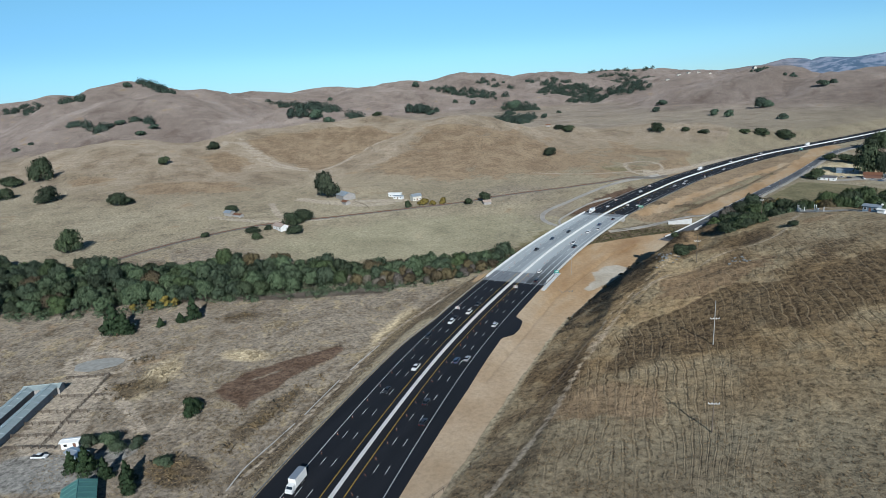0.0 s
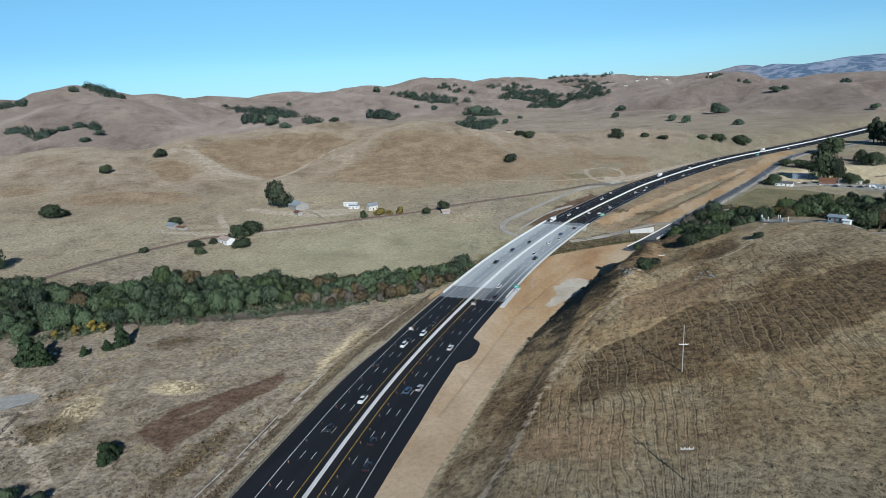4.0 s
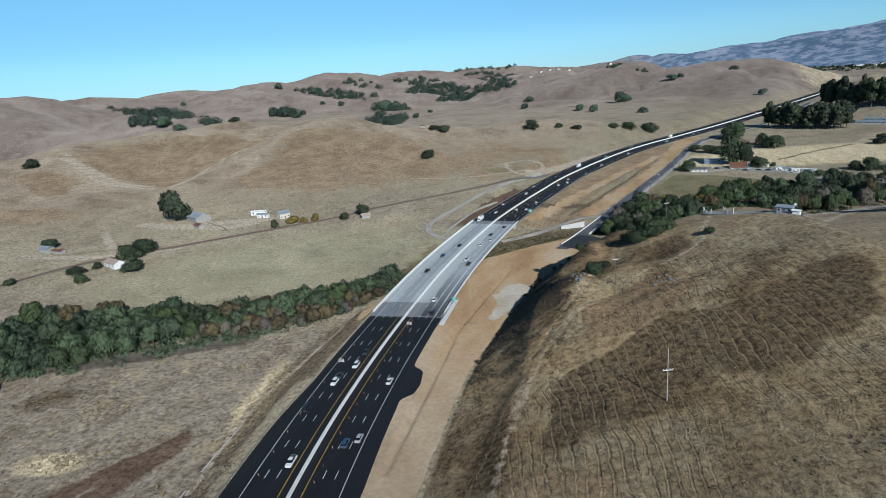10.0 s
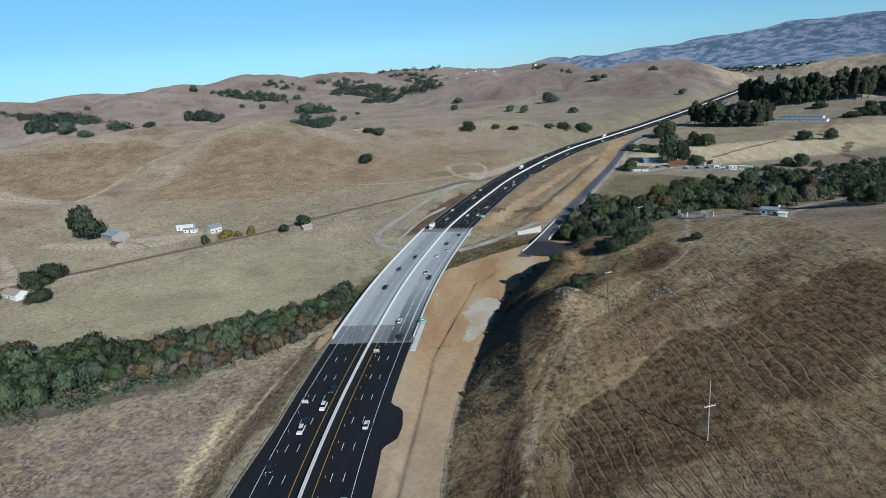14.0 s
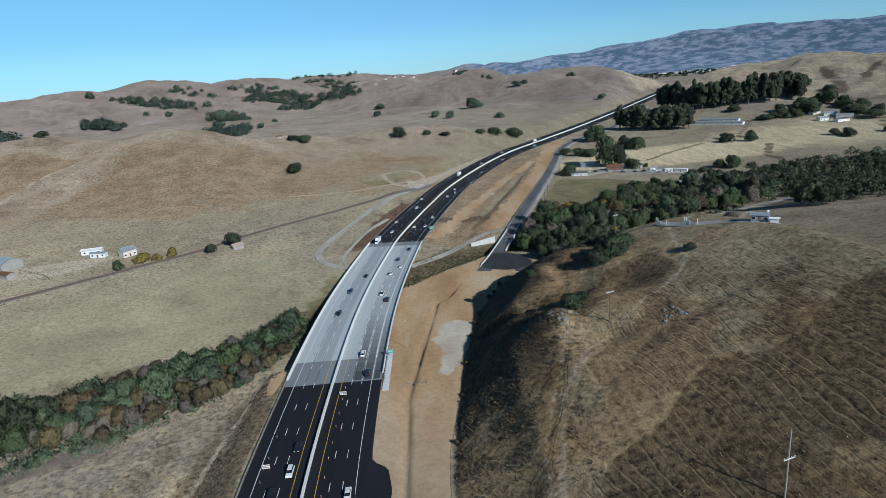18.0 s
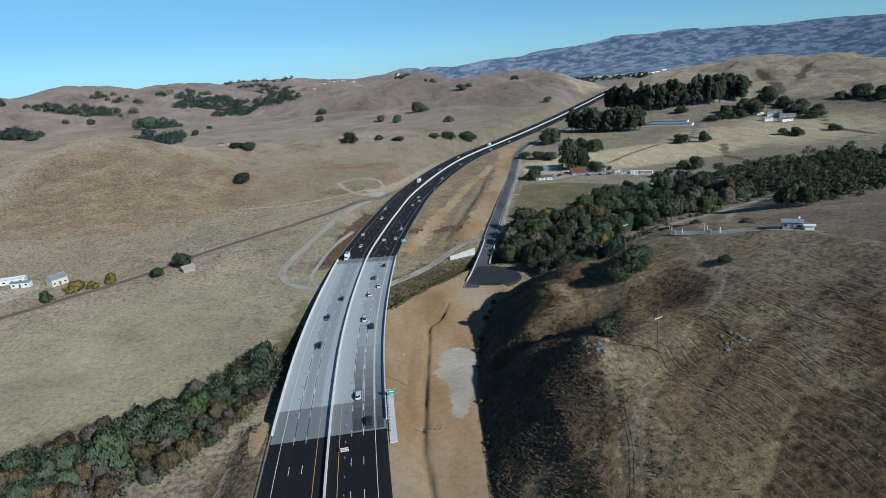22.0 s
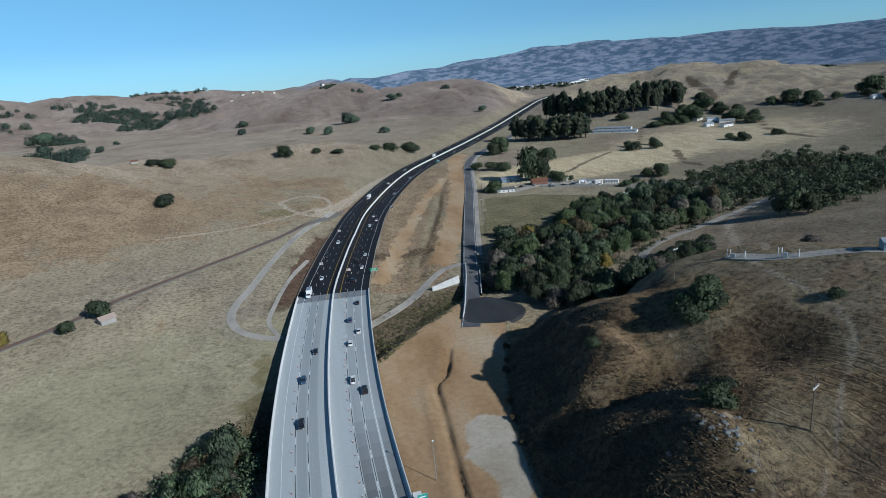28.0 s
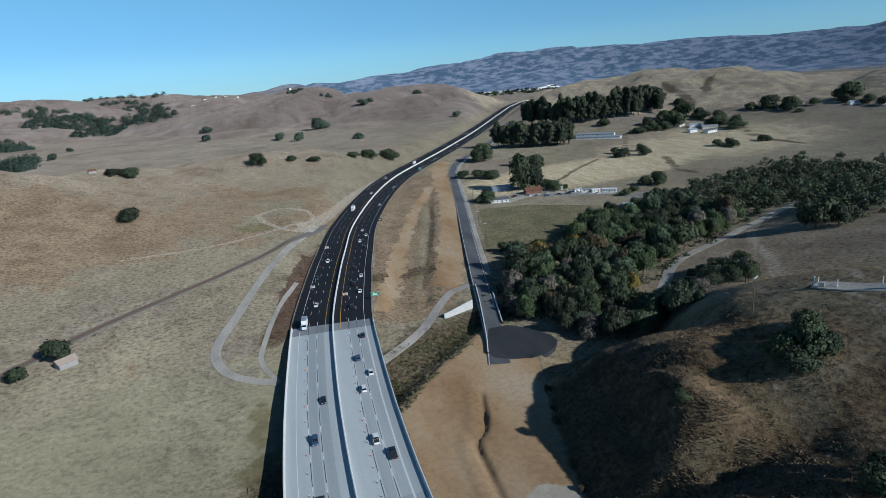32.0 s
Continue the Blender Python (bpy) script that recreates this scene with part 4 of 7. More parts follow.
def soft_normals(me, normals):
    """Shade sprays as parts of their rounded clump."""
    me.polygons.foreach_set("use_smooth", np.ones(len(me.polygons), bool))
    at = me.attributes.new("custom_normal", "FLOAT_VECTOR", "POINT")
    n = normals / np.linalg.norm(normals, axis=1)[:, None]
    at.data.foreach_set("vector", np.ascontiguousarray(np.repeat(n, 4, 0), dtype=np.float32).ravel())


def crown_mesh(name, seed, blobs, leaves, size, shape="round"):
    """A crown of unit radius and unit height: lobes of leaf sprays with gaps between."""
    rng = np.random.default_rng(seed)
    cs, ns = [], []
    for k in range(blobs):
        if shape == "round":
            ang, rad, z = rng.uniform(0, 6.28), rng.uniform(0.15, 0.68), rng.uniform(0.28, 0.78)
            rr = rng.uniform(0.26, 0.46) * (1.15 - 0.4 * abs(z - 0.5))
            if k == 0:
                ang, rad, z, rr = 0, 0, 0.6, 0.5
            sz = rr * 0.62
        elif shape == "bushy":
            ang, rad, z = rng.uniform(0, 6.28), rng.uniform(0.1, 0.66), rng.uniform(0.16, 0.68)
            rr = rng.uniform(0.3, 0.46)
            if k == 0:
                ang, rad, z, rr = 0, 0, 0.55, 0.5
            rad *= 1.1 - 0.5 * z
            sz = rr * 0.8
        elif shape == "tall":
            z = 0.22 + 0.72 * (k + 0.5) / blobs + rng.uniform(-0.04, 0.04)
            ang, rad = rng.uniform(0, 6.28), rng.uniform(0.1, 0.6)
            rr, sz = rng.uniform(0.3, 0.55) * (1.1 - 0.5 * abs(z - 0.55)), rng.uniform(0.07, 0.13)
        else:
            z = 0.08 + 0.9 * k / blobs
            ang, rad = k * 2.4, 0.45 * (1.02 - z)
            rr, sz = 0.62 * (1.03 - z), 0.09
        c = np.array([rad * math.cos(ang), rad * math.sin(ang), z])
        d = rng.normal(0, 1, (leaves, 3))
        d /= np.linalg.norm(d, axis=1)[:, None]
        d[:, 2] = np.where(d[:, 2] < -0.35, -d[:, 2], d[:, 2])
        r = rng.uniform(0.72, 1.06, leaves)[:, None] * (1 + 0.22 * np.sin(d[:, :1] * 5 + k) * np.cos(d[:, 1:2] * 4 + k))
        cs.append(c + d * r * np.array([rr, rr, sz]))
        ns.append(d)
    v, f = leaf_quads(np.vstack(cs), np.vstack(ns), size, rng)
    v[:, 2] = np.maximum(v[:, 2], 0.02)
    me = bpy.data.meshes.new(name)
    me.from_pydata(v.tolist(), [], f.tolist())
    d = np.vstack(ns)
    soft_normals(me, d + 0.35 * (np.vstack(cs) - np.array([0, 0, 0.4])) + rng.normal(0, 0.3, d.shape))
    return me


def trunk_mesh(name, seed, limbs, top):
    """A tapered trunk with limbs, one unit high."""
    rng = random.Random(seed)
    bm = bmesh.new()

    def limb(p0, p1, r0, r1):
        axis = (p1 - p0).normalized()
        side = axis.orthogonal().normalized()
        other = axis.cross(side)
        rings = []
        for p, r in ((p0, r0), (p0.lerp(p1, 0.5) + side * r0 * 0.3, (r0 + r1) / 2), (p1, r1)):
            rings.append([bm.verts.new(p + side * math.cos(a) * r + other * math.sin(a) * r) for a in (0, 1.257, 2.513, 3.77, 5.027)])
        for a, b in zip(rings, rings[1:]):
            for j in range(5):
                bm.faces.new((a[j], a[(j + 1) % 5], b[(j + 1) % 5], b[j]))
        bm.faces.new(rings[-1])

    fork = Vector((rng.uniform(-0.03, 0.03), rng.uniform(-0.03, 0.03), top))
    limb(Vector((0, 0, -0.08)), fork, 0.06, 0.04)
    for k in range(limbs):
        a = 6.283 * (k + rng.uniform(-0.3, 0.3)) / limbs
        e = Vector((math.cos(a) * rng.uniform(0.25, 0.5), math.sin(a) * rng.uniform(0.25, 0.5), rng.uniform(0.55, 0.8)))
        limb(fork, e, 0.032, 0.01)
    me = bpy.data.meshes.new(name)
    bm.to_mesh(me)
    bm.free()
    me.materials.append(BARK)
    return me


ROUND = [crown_mesh("crown", 10 + k, 14, 330, 0.045) for k in range(4)]
BUSHY = [crown_mesh("crown", 30 + k, 15, 270, 0.05, "bushy") for k in range(4)]
TALL = [crown_mesh("crown", 50 + k, 14, 260, 0.055, "tall") for k in range(3)]
CONE = [crown_mesh("crown", 70 + k, 14, 220, 0.058, "cone") for k in range(2)]
TRUNKS = [trunk_mesh("trunk", 5 + k, 4, 0.32) for k in range(3)]
TALL_TRUNKS = [trunk_mesh("trunk", 15 + k, 3, 0.5) for k in range(2)]
crown_cache = {}
tree_rng = random.Random(4)


def crown_of(shape, leaf):
    k = tree_rng.randrange(len(shape))
    key = (id(shape), k, leaf)
    if key not in crown_cache:
        me = shape[k].copy()
        me.materials.append(LEAF[leaf])
        crown_cache[key] = me
    return crown_cache[key]


def tree(name, x, y, r, h, leaf="oak", shape=ROUND, label="", category="tree", group="", z=None, sink=0.0):
    """A tree with trunk and crown on the ground."""
    base = new(name)
    base.location = (x, y, (float(land(x, y)) if z is None else z) - sink)
    base.rotation_euler = (0, 0, tree_rng.uniform(0, 6.28))
    tagged(base, label, category, group)
    trunk = new("trunk", tree_rng.choice(TALL_TRUNKS if shape is TALL else TRUNKS))
    trunk.parent = base
    trunk.scale = (min(r, h * 0.5), min(r, h * 0.5), h)
    crown = new("crown", crown_of(shape, leaf))
    crown.parent = base
    crown.scale = (r * 1.12, r * 1.12, h * 1.05)
    return base


def ground_z(points):
    p = np.array(points, float)
    return land(p[:, 0], p[:, 1])


def trees(rows, name, leaf, shape, label, category="tree", group=""):
    zs = ground_z([q[:2] for q in rows])
    for (x, y, r, h), z in zip(rows, zs):
        tree(name, x, y, r, h, leaf, shape, label, category, group, float(z))


# oaks and brush scattered over the dry hills
HILL_OAKS_NEAR = [(-552, 196, 8.4, 10.6), (-568, 288, 9.1, 11.5), (-428, 489, 8, 7), (-32, 626, 11.5, 13.2), (4, 639, 6.7, 6.7), (28, 641, 9, 5.4),
                  (79, 677, 8.9, 5.7), (103, 695, 12.9, 10.3), (132, 714, 13.3, 13.7), (-129, 416, 9.9, 9.4), (-168, 589, 9.5, 6.4), (-155, 587, 11.1, 8.9)]
HILL_OAKS_MID = [(9, 1111, 11.2, 13.4), (40, 1043, 10.6, 14.8), (98, 1250, 19, 22), (110, 1240, 12, 16), (133, 959, 10.8, 9.9), (-138, 1406, 15.4, 14),
                 (-131, 1259, 11.4, 12.6), (217, 1377, 17.3, 13.9), (244, 1406, 9.9, 11.4), (380, 1159, 11, 12.3), (-392, 1198, 10, 12), (-411, 1385, 8, 8),
                 (-731, 638, 11.7, 18), (-709, 644, 14.4, 20), (-677, 645, 17, 18), (-651, 652, 11.3, 11.3), (-655, 616, 11, 11), (-601, 660, 13.8, 11)]
HILL_OAKS_FAR = [(-985, 481, 12.5, 10), (-1100, 478, 12, 11), (-1082, 486, 11, 11), (-1075, 506, 13.3, 10.7), (-1066, 535, 14.8, 13.4), (-1000, 524, 11.6, 10.3),
                 (-1551, 875, 13.3, 15), (-1229, 373, 8.5, 8.5), (-1212, 396, 7, 7), (-987, 1520, 14, 20), (-952, 1535, 28, 30), (-896, 1512, 19, 16),
                 (-1399, 1619, 11.4, 13.7), (-1143, 1849, 16, 23), (-1010, 1870, 16, 20), (-685, 1644, 13.7, 15.7), (-637, 1623, 28, 34), (-536, 1316, 20, 16),
                 (-854, 1761, 15, 17), (-921, 1757, 11, 13)]
WEST_OAKS = [(-353, -50, 9, 18), (-648, 100, 14.6, 27), (-548, 45, 12.7, 15.5), (-458, 65, 13.4, 12.8), (-682, 82, 12, 11), (-665, 78, 11, 10), (-615, 40, 10.6, 12),
             (-285, 18, 4, 4), (-328, 87, 7.2, 6.7), (-240, 71, 8.9, 10.7), (-241, 86, 10.3, 10), (-224, 55, 8.5, 6.8), (-257, 41, 6.6, 5.3), (-242, 30, 4.6, 5.9),
             (-251, 52, 3.5, 4.4), (-130, 180, 4.7, 6.6), (-121, 195, 6.7, 9.6), (-178, 154, 3.3, 6.6)]
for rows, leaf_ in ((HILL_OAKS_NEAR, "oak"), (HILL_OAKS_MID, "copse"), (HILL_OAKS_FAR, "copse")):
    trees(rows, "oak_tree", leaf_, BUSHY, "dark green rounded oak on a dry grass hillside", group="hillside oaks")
trees(WEST_OAKS, "oak_tree", "oak", BUSHY, "dark green spreading oak in dry pasture", group="pasture oaks")
trees([(-278, 164, 13.5, 26.5)], "eucalyptus_tree", "gum", BUSHY, "tall grey-green eucalyptus beside a metal-roofed barn")
trees([(-170, 168, 6.2, 5.7), (-155, 177, 3.8, 5.7), (-162, 171, 3.5, 3.6)], "yellow_bush", "yellow", BUSHY, "yellowing bush beside the railway track", "bush", "yellow bushes")
trees([(-88.5, -164.5, 3.4, 5.6), (-84.5, -167.5, 3.2, 5.2), (-86, -163, 2.6, 4.4)], "cedar_tree", "conifer", BUSHY, "dense dark evergreen in dry pasture", group="pasture evergreens")
trees([(-196, -123, 8.2, 15.0), (-190, -121, 5.6, 11.0), (-168, -95, 4.6, 14.5), (-173, -100, 3.4, 5.5), (-179, -108, 2.8, 5.0)],
      "cedar_tree", "conifer", CONE, "dense dark evergreen in dry pasture", group="pasture evergreens")
trees([(-213, -100, 2.4, 5), (-206, -93, 2.6, 6), (-201, -88, 2.8, 7), (-197, -84, 2.4, 5)], "poplar_tree", "yellow", TALL, "small yellow-leaved tree at the wood's edge", group="yellow saplings")
trees([(-103, -196, 3.2, 4.4), (-97, -193, 4.2, 5), (-90, -194, 3.1, 4.2), (-86, -190, 2.8, 4), (-67, -194, 3.7, 3.6)], "olive_bush", "willow", BUSHY, "dusty olive bush beside a yard", "bush", "yard bushes")
trees([(-89, -206, 4.2, 9.0), (-94, -208, 3.0, 7.2), (-79, -206, 2.9, 7.6), (-69, -205, 3.2, 8.0), (-64, -208, 2.7, 7.0)], "cypress_tree", "conifer", CONE, "dark green cypress beside a green-roofed house", group="yard cypresses")
# east of the highway
EAST_TREES = [(203, 450, 12, 33), (212, 446, 9, 25), (239, 649, 14, 22), (228, 640, 9, 16), (177, 546, 8, 9), (189, 535, 9, 10), (201, 526, 8.8, 9), (265, 556, 12, 15), (258, 581, 7.7, 13.9),
              (226, 430, 8, 9.5), (237, 432, 3.2, 3.8), (154, 421, 8.5, 11), (377, 552, 8.6, 10), (403, 543, 6.7, 11), 
              (481, 757, 10, 11), (108, 274, 4.1, 6.5), (658, 805, 11, 11)]
FARM_TREES = [(492, 684, 13, 9), (518, 686, 14, 14), (535, 679, 12, 13), (561, 692, 18, 21), (613, 733, 19, 24), (617, 699, 15, 15), (595, 646, 17, 18), (604, 619, 17, 13), (505, 685, 9, 11),
              (726, 687, 19, 23), (733, 652, 17, 20), (773, 649, 10, 12), (818, 633, 20, 28), (808, 593, 12, 15), (808, 568, 12, 15), (745, 668, 14, 19), (729, 633, 7, 6)]
trees([(x, y, r * 1.15, h) for x, y, r, h in EAST_TREES], "oak_tree", "oak", BUSHY, "dark green tree in a straw-coloured field", group="field trees")
trees([(x, y, r, h * 0.9) for x, y, r, h in FARM_TREES], "oak_tree", "oak", BUSHY, "dark green tree sheltering a distant farmstead", group="farmstead trees")
MORE_FARM = [(532, 716, 11, 12), (569, 730, 12, 15), (610, 749, 12, 15), (623, 718, 12, 14), (630, 681, 12, 15), (630, 651, 10, 11), (706, 700, 11, 12), (763, 677, 11, 12), (802, 621, 11, 13), (545, 705, 9, 9), (590, 738, 10, 12),
             (500, 535, 8, 8), (506, 517, 9, 8), (512, 527, 8, 9), (559, 523, 9, 7), (387, 579, 7, 8), (418, 573, 6, 9), (311, 392, 9, 13), (230, 441, 6, 7), (224, 446, 6, 9), (262, 372, 6, 6), (275, 380, 6, 6), (300, 398, 7, 9)]
trees(MORE_FARM, "oak_tree", "oak", BUSHY, "dense rounded tree among dry farm fields", group="farm field trees")
gum_rng = random.Random(11)
GUM_ROW = [(418, 889), (428, 862), (440, 831), (454, 808), (471, 794), (490, 784), (512, 775), (537, 771), (563, 769), (586, 769), (608, 785)]
GUM_CLUMP = [(302, 744), (313, 733), (327, 721), (340, 710), (354, 702), (365, 693), (376, 683), (390, 696)]
for row, high in ((GUM_ROW, 44), (GUM_CLUMP, 36)):
    for (x0, y0), (x1, y1) in zip(row, row[1:]):
        for k in range(7):
            u = (k + gum_rng.uniform(0, 0.6)) / 7
            x, y = x0 + (x1 - x0) * u + gum_rng.uniform(-4, 4), y0 + (y1 - y0) * u + gum_rng.uniform(-3, 22)
            tree("eucalyptus_tree", x, y, gum_rng.uniform(7, 11), high * gum_rng.uniform(0.62, 0.98), "gum", TALL,
                 "tall dark eucalyptus in a windbreak row", "tree", "eucalyptus windbreak")
# oaks on the bluff
trees([(95, 43, 6.2, 7.5), (88.5, 38.5, 5.2, 6), (101.5, 47.5, 5, 6), (91, 47, 4.6, 6.8), (98, 39.5, 4.2, 4.8), (105, 52, 3.6, 4.6)], "oak_tree", "oak", BUSHY, "dense dark oak on the rim of a dry bluff", group="bluff oaks")
trees([(70, 3, 4.6, 5.2), (75, 6, 3.4, 4.0), (118, 18, 3.0, 2.6), (62, 48, 2.6, 3.2), (128, 120, 2.6, 3.6)], "scrub_oak", "oak", BUSHY, "low dark scrub oak on a dry slope", "bush", "bluff scrub")
trees([(39.5, 64, 1.5, 2.2), (45.5, 85, 1.7, 2.4), (36.5, 54, 1.3, 1.8), (52.5, 104, 1.6, 2.2), (48.5, 93, 1.2, 1.6), (31.5, 14, 1.3, 1.7), (29, -10, 1.1, 1.5), (26, -38, 1.2, 1.6), (34.5, 40, 1.2, 1.7)],
      "scrub_bush", "brown", BUSHY, "small brown bush where a slope meets bare earth", "bush", "toe bushes")
trees([(153, 62, 4.5, 4.5), (158, 66, 4.0, 3.6)], "bare_tree", "bare", BUSHY, "leafless grey tree beside a gravel road", group="bare trees")


FAR_WOOD = []
WOOD_LANE = spline([(120, 150), (150, 172), (177, 198), (209, 212), (266, 237), (330, 262)], 3.0)
ROAD_SIDE = spline([(45.5, 131), (50.5, 146), (62.2, 186), (76.8, 238), (100, 319)], 3.0)


def clear_of_lanes(x, y, r, h):
    """A tree's size where lanes leave it room, or None."""
    lane, _ = from_line(np.array([x]), np.array([y]), WOOD_LANE, sides(WOOD_LANE))
    road_, _ = from_line(np.array([x]), np.array([y]), ROAD_SIDE, sides(ROAD_SIDE))
    if abs(lane[0]) < 8 or road_[0] < 7 + r * 0.6 or inside(np.array([x]), np.array([y]), [(45, 143), (46, 130), (75, 128), (84, 143), (70, 166), (54, 166)], 2)[0] > 0.1:
        return None
    if 0 < lane[0] < 45 and 135 < x < 240:
        h = min(h, 0.26 * (lane[0] - 2))
        r = min(r, h * 0.9)
    return (r, h) if h > 2.2 else None


def wood(line, halves, count, seed, kinds, label, group, r_lo, r_hi, tall):
    """Trees spread along a band of ground."""
    rng = random.Random(seed)
    mid = spline(line, 3.0)
    nrm = sides(mid)
    width = np.interp(np.linspace(0, 1, len(mid)), np.linspace(0, 1, len(halves)), halves)
    placed, rows, tries = [], [], 0
    while len(rows) < count and tries < count * 40:
        tries += 1
        i = rng.randrange(len(mid))
        x, y = mid[i] + nrm[i] * width[i] * rng.uniform(-1, 1)
        r = rng.uniform(r_lo, r_hi)
        if any((x - a) ** 2 + (y - b) ** 2 < (0.62 * (r + c)) ** 2 for a, b, c in placed):
            continue
        h = r * rng.uniform(1.25, 1.9) * tall
        if x > 40:
            fits = clear_of_lanes(x, y, r, h)
            if fits is None:
                continue
            r, h = fits
        placed.append((x, y, r))
        rows.append((x, y, r, h, rng.choices(list(kinds), list(kinds.values()))[0]))
    FAR_WOOD.extend(q[:4] for q in rows if q[0] > 270)
    rows = [q for q in rows if q[0] <= 270]
    zs = ground_z([q[:2] for q in rows]) if rows else []
    for (x, y, r, h, leaf), z in zip(rows, zs):
        tree({"willow": "willow_tree", "oak": "oak_tree", "bare": "bare_tree"}.get(leaf, "alder_tree"), x, y, r, h, leaf, ROUND if leaf != "bare" else BUSHY,
             label[leaf], "tree", group, float(z))


WOOD_LABEL = {"oak": "dark green oak crowded into creekside woods", "willow": "grey-green willow in a dense creekside thicket", "brown": "brown-leaved tree fading among creekside woods",
              "bright": "fresh green tree among creekside woods", "yellow": "golden-leaved tree among dark creekside woods", "bare": "leafless grey tree in a creekside thicket"}
wood([(-430, -170), (-360, -135), (-300, -105), (-240, -75), (-200, -44), (-155, -22), (-116, -1), (-86, 18), (-64, 44), (-50, 74)],
     [48, 43, 39, 36, 33, 31, 26, 14, 6, 3], 310, 21, {"willow": 10, "oak": 3.5, "bright": 1.5, "brown": 0.5}, WOOD_LABEL, "creekside woods west", 4.4, 7.4, 1.15)
wood([(-128, -8), (-104, 4), (-84, 18), (-68, 34), (-54, 66)], [16, 23, 23, 18, 9], 110, 22, {"brown": 5, "bare": 4, "willow": 2.5}, WOOD_LABEL, "creekside woods west", 2.8, 4.6, 1.1)
wood([(72, 172), (100, 196), (140, 216), (190, 246), (240, 276), (300, 302), (380, 330), (480, 350)],
     [22, 38, 42, 40, 40, 44, 46, 46], 240, 23, {"oak": 5.5, "willow": 6, "bright": 2.4, "brown": 1.2, "yellow": 0.3, "bare": 0.9}, WOOD_LABEL, "creekside woods east", 5.0, 8.6, 1.2)
wood([(310, 250), (400, 270), (520, 300)], [30, 40, 45], 60, 24, {"oak": 1}, WOOD_LABEL, "creekside woods east", 6, 9, 1.1)
wood([(262, 178), (285, 196), (320, 212), (370, 232)], [9, 20, 26, 28], 60, 28, {"oak": 1}, WOOD_LABEL, "creekside woods east", 6, 9.5, 1.2)
wood([(84, 150), (106, 143), (130, 142), (156, 150), (180, 168)], [12, 16, 18, 18, 13], 70, 25, {"oak": 7, "willow": 2, "bare": 0.5}, WOOD_LABEL, "creekside woods east", 4.4, 7.2, 1.25)
wood([(80, 176), (92, 205), (106, 236), (120, 262)], [9, 10, 9, 7], 26, 26, {"willow": 4, "bare": 2, "oak": 2, "brown": 1}, WOOD_LABEL, "creekside woods east", 3.4, 5.6, 1.2)
wood([(150, 262), (185, 285), (205, 292)], [8, 8, 6], 14, 27, {"brown": 2, "bare": 1, "willow": 3, "yellow": 1, "oak": 3}, WOOD_LABEL, "creekside woods east", 4, 6.5, 1.2)


def thicket(name, spots, leaf, seed, label, sprays, size):
    """Many small mounds of leaves joined into one mass."""
    rng = np.random.default_rng(seed)
    p = np.array(spots, float)
    z = land(p[:, 0], p[:, 1])
    k = len(p)
    d = rng.normal(0, 1, (k, sprays, 3))
    d /= np.linalg.norm(d, axis=2)[:, :, None]
    d[:, :, 2] = np.abs(d[:, :, 2])
    if p.shape[1] > 4:
        z = z + p[:, 4]
    c = np.stack([p[:, 0], p[:, 1], z], 1)[:, None, :] + d * np.stack([p[:, 2], p[:, 2], p[:, 3]], 1)[:, None, :] * rng.uniform(0.6, 1.05, (k, sprays, 1))
    v, f = leaf_quads(c.reshape(-1, 3), d.reshape(-1, 3), size, rng)
    me = bpy.data.meshes.new(name)
    me.vertices.add(len(v))
    me.vertices.foreach_set("co", v.ravel())
    me.loops.add(f.size)
    me.loops.foreach_set("vertex_index", f.ravel())
    me.polygons.add(len(f))
    me.polygons.foreach_set("loop_start", np.arange(len(f)) * 4)
    me.update(calc_edges=True)
    soft_normals(me, d.reshape(-1, 3) + rng.normal(0, 0.3, (k * sprays, 3)))
    me.materials.append(LEAF[leaf])
    return tagged(new(name, me), label, "undergrowth", kind="stuff")


def along_band(line, halves, count, seed, r_lo, r_hi, high):
    rng = np.random.default_rng(seed)
    mid = spline(line, 3.0)
    nrm = sides(mid)
    width = np.interp(np.linspace(0, 1, len(mid)), np.linspace(0, 1, len(halves)), halves)
    i = rng.integers(0, len(mid), count)
    q = mid[i] + nrm[i] * (width[i] * rng.uniform(-1, 1, count))[:, None]
    r = rng.uniform(r_lo, r_hi, count)
    return np.stack([q[:, 0], q[:, 1], r, r * high], 1)


W_LINE = [(-430, -172), (-360, -137), (-300, -108), (-240, -78), (-200, -45), (-155, -24), (-116, -3), (-86, 17), (-64, 44), (-46, 82)]
thicket("thicket", along_band(W_LINE, [50, 45, 41, 37, 35, 33, 31, 27, 19, 10], 1000, 3, 2.6, 4.6, 1.15), "willow", 31, "grey-green undergrowth along a creek", 110, 0.42)
thicket("thicket", along_band([(72, 172), (100, 196), (140, 216), (190, 246), (240, 276), (300, 302), (380, 330), (480, 350)], [22, 37, 42, 40, 38, 42, 44, 44], 420, 4, 2.0, 4.0, 0.9), "oak", 32, "dark undergrowth beneath creekside oaks", 34, 0.6)
LEAF["creek"] = leaf_material("creek_brush", (0.05, 0.055, 0.024), (0.16, 0.155, 0.075), 0.2)
thicket("thicket", along_band([(-40, 76), (-8, 122), (8, 141), (22, 155), (38, 168), (52, 178)], [6, 7, 10, 10, 9, 6], 330, 6, 0.7, 1.9, 0.8), "creek", 33, "low green brush in the creek bed below the bridge", 44, 0.22)
lobe_rng = random.Random(19)


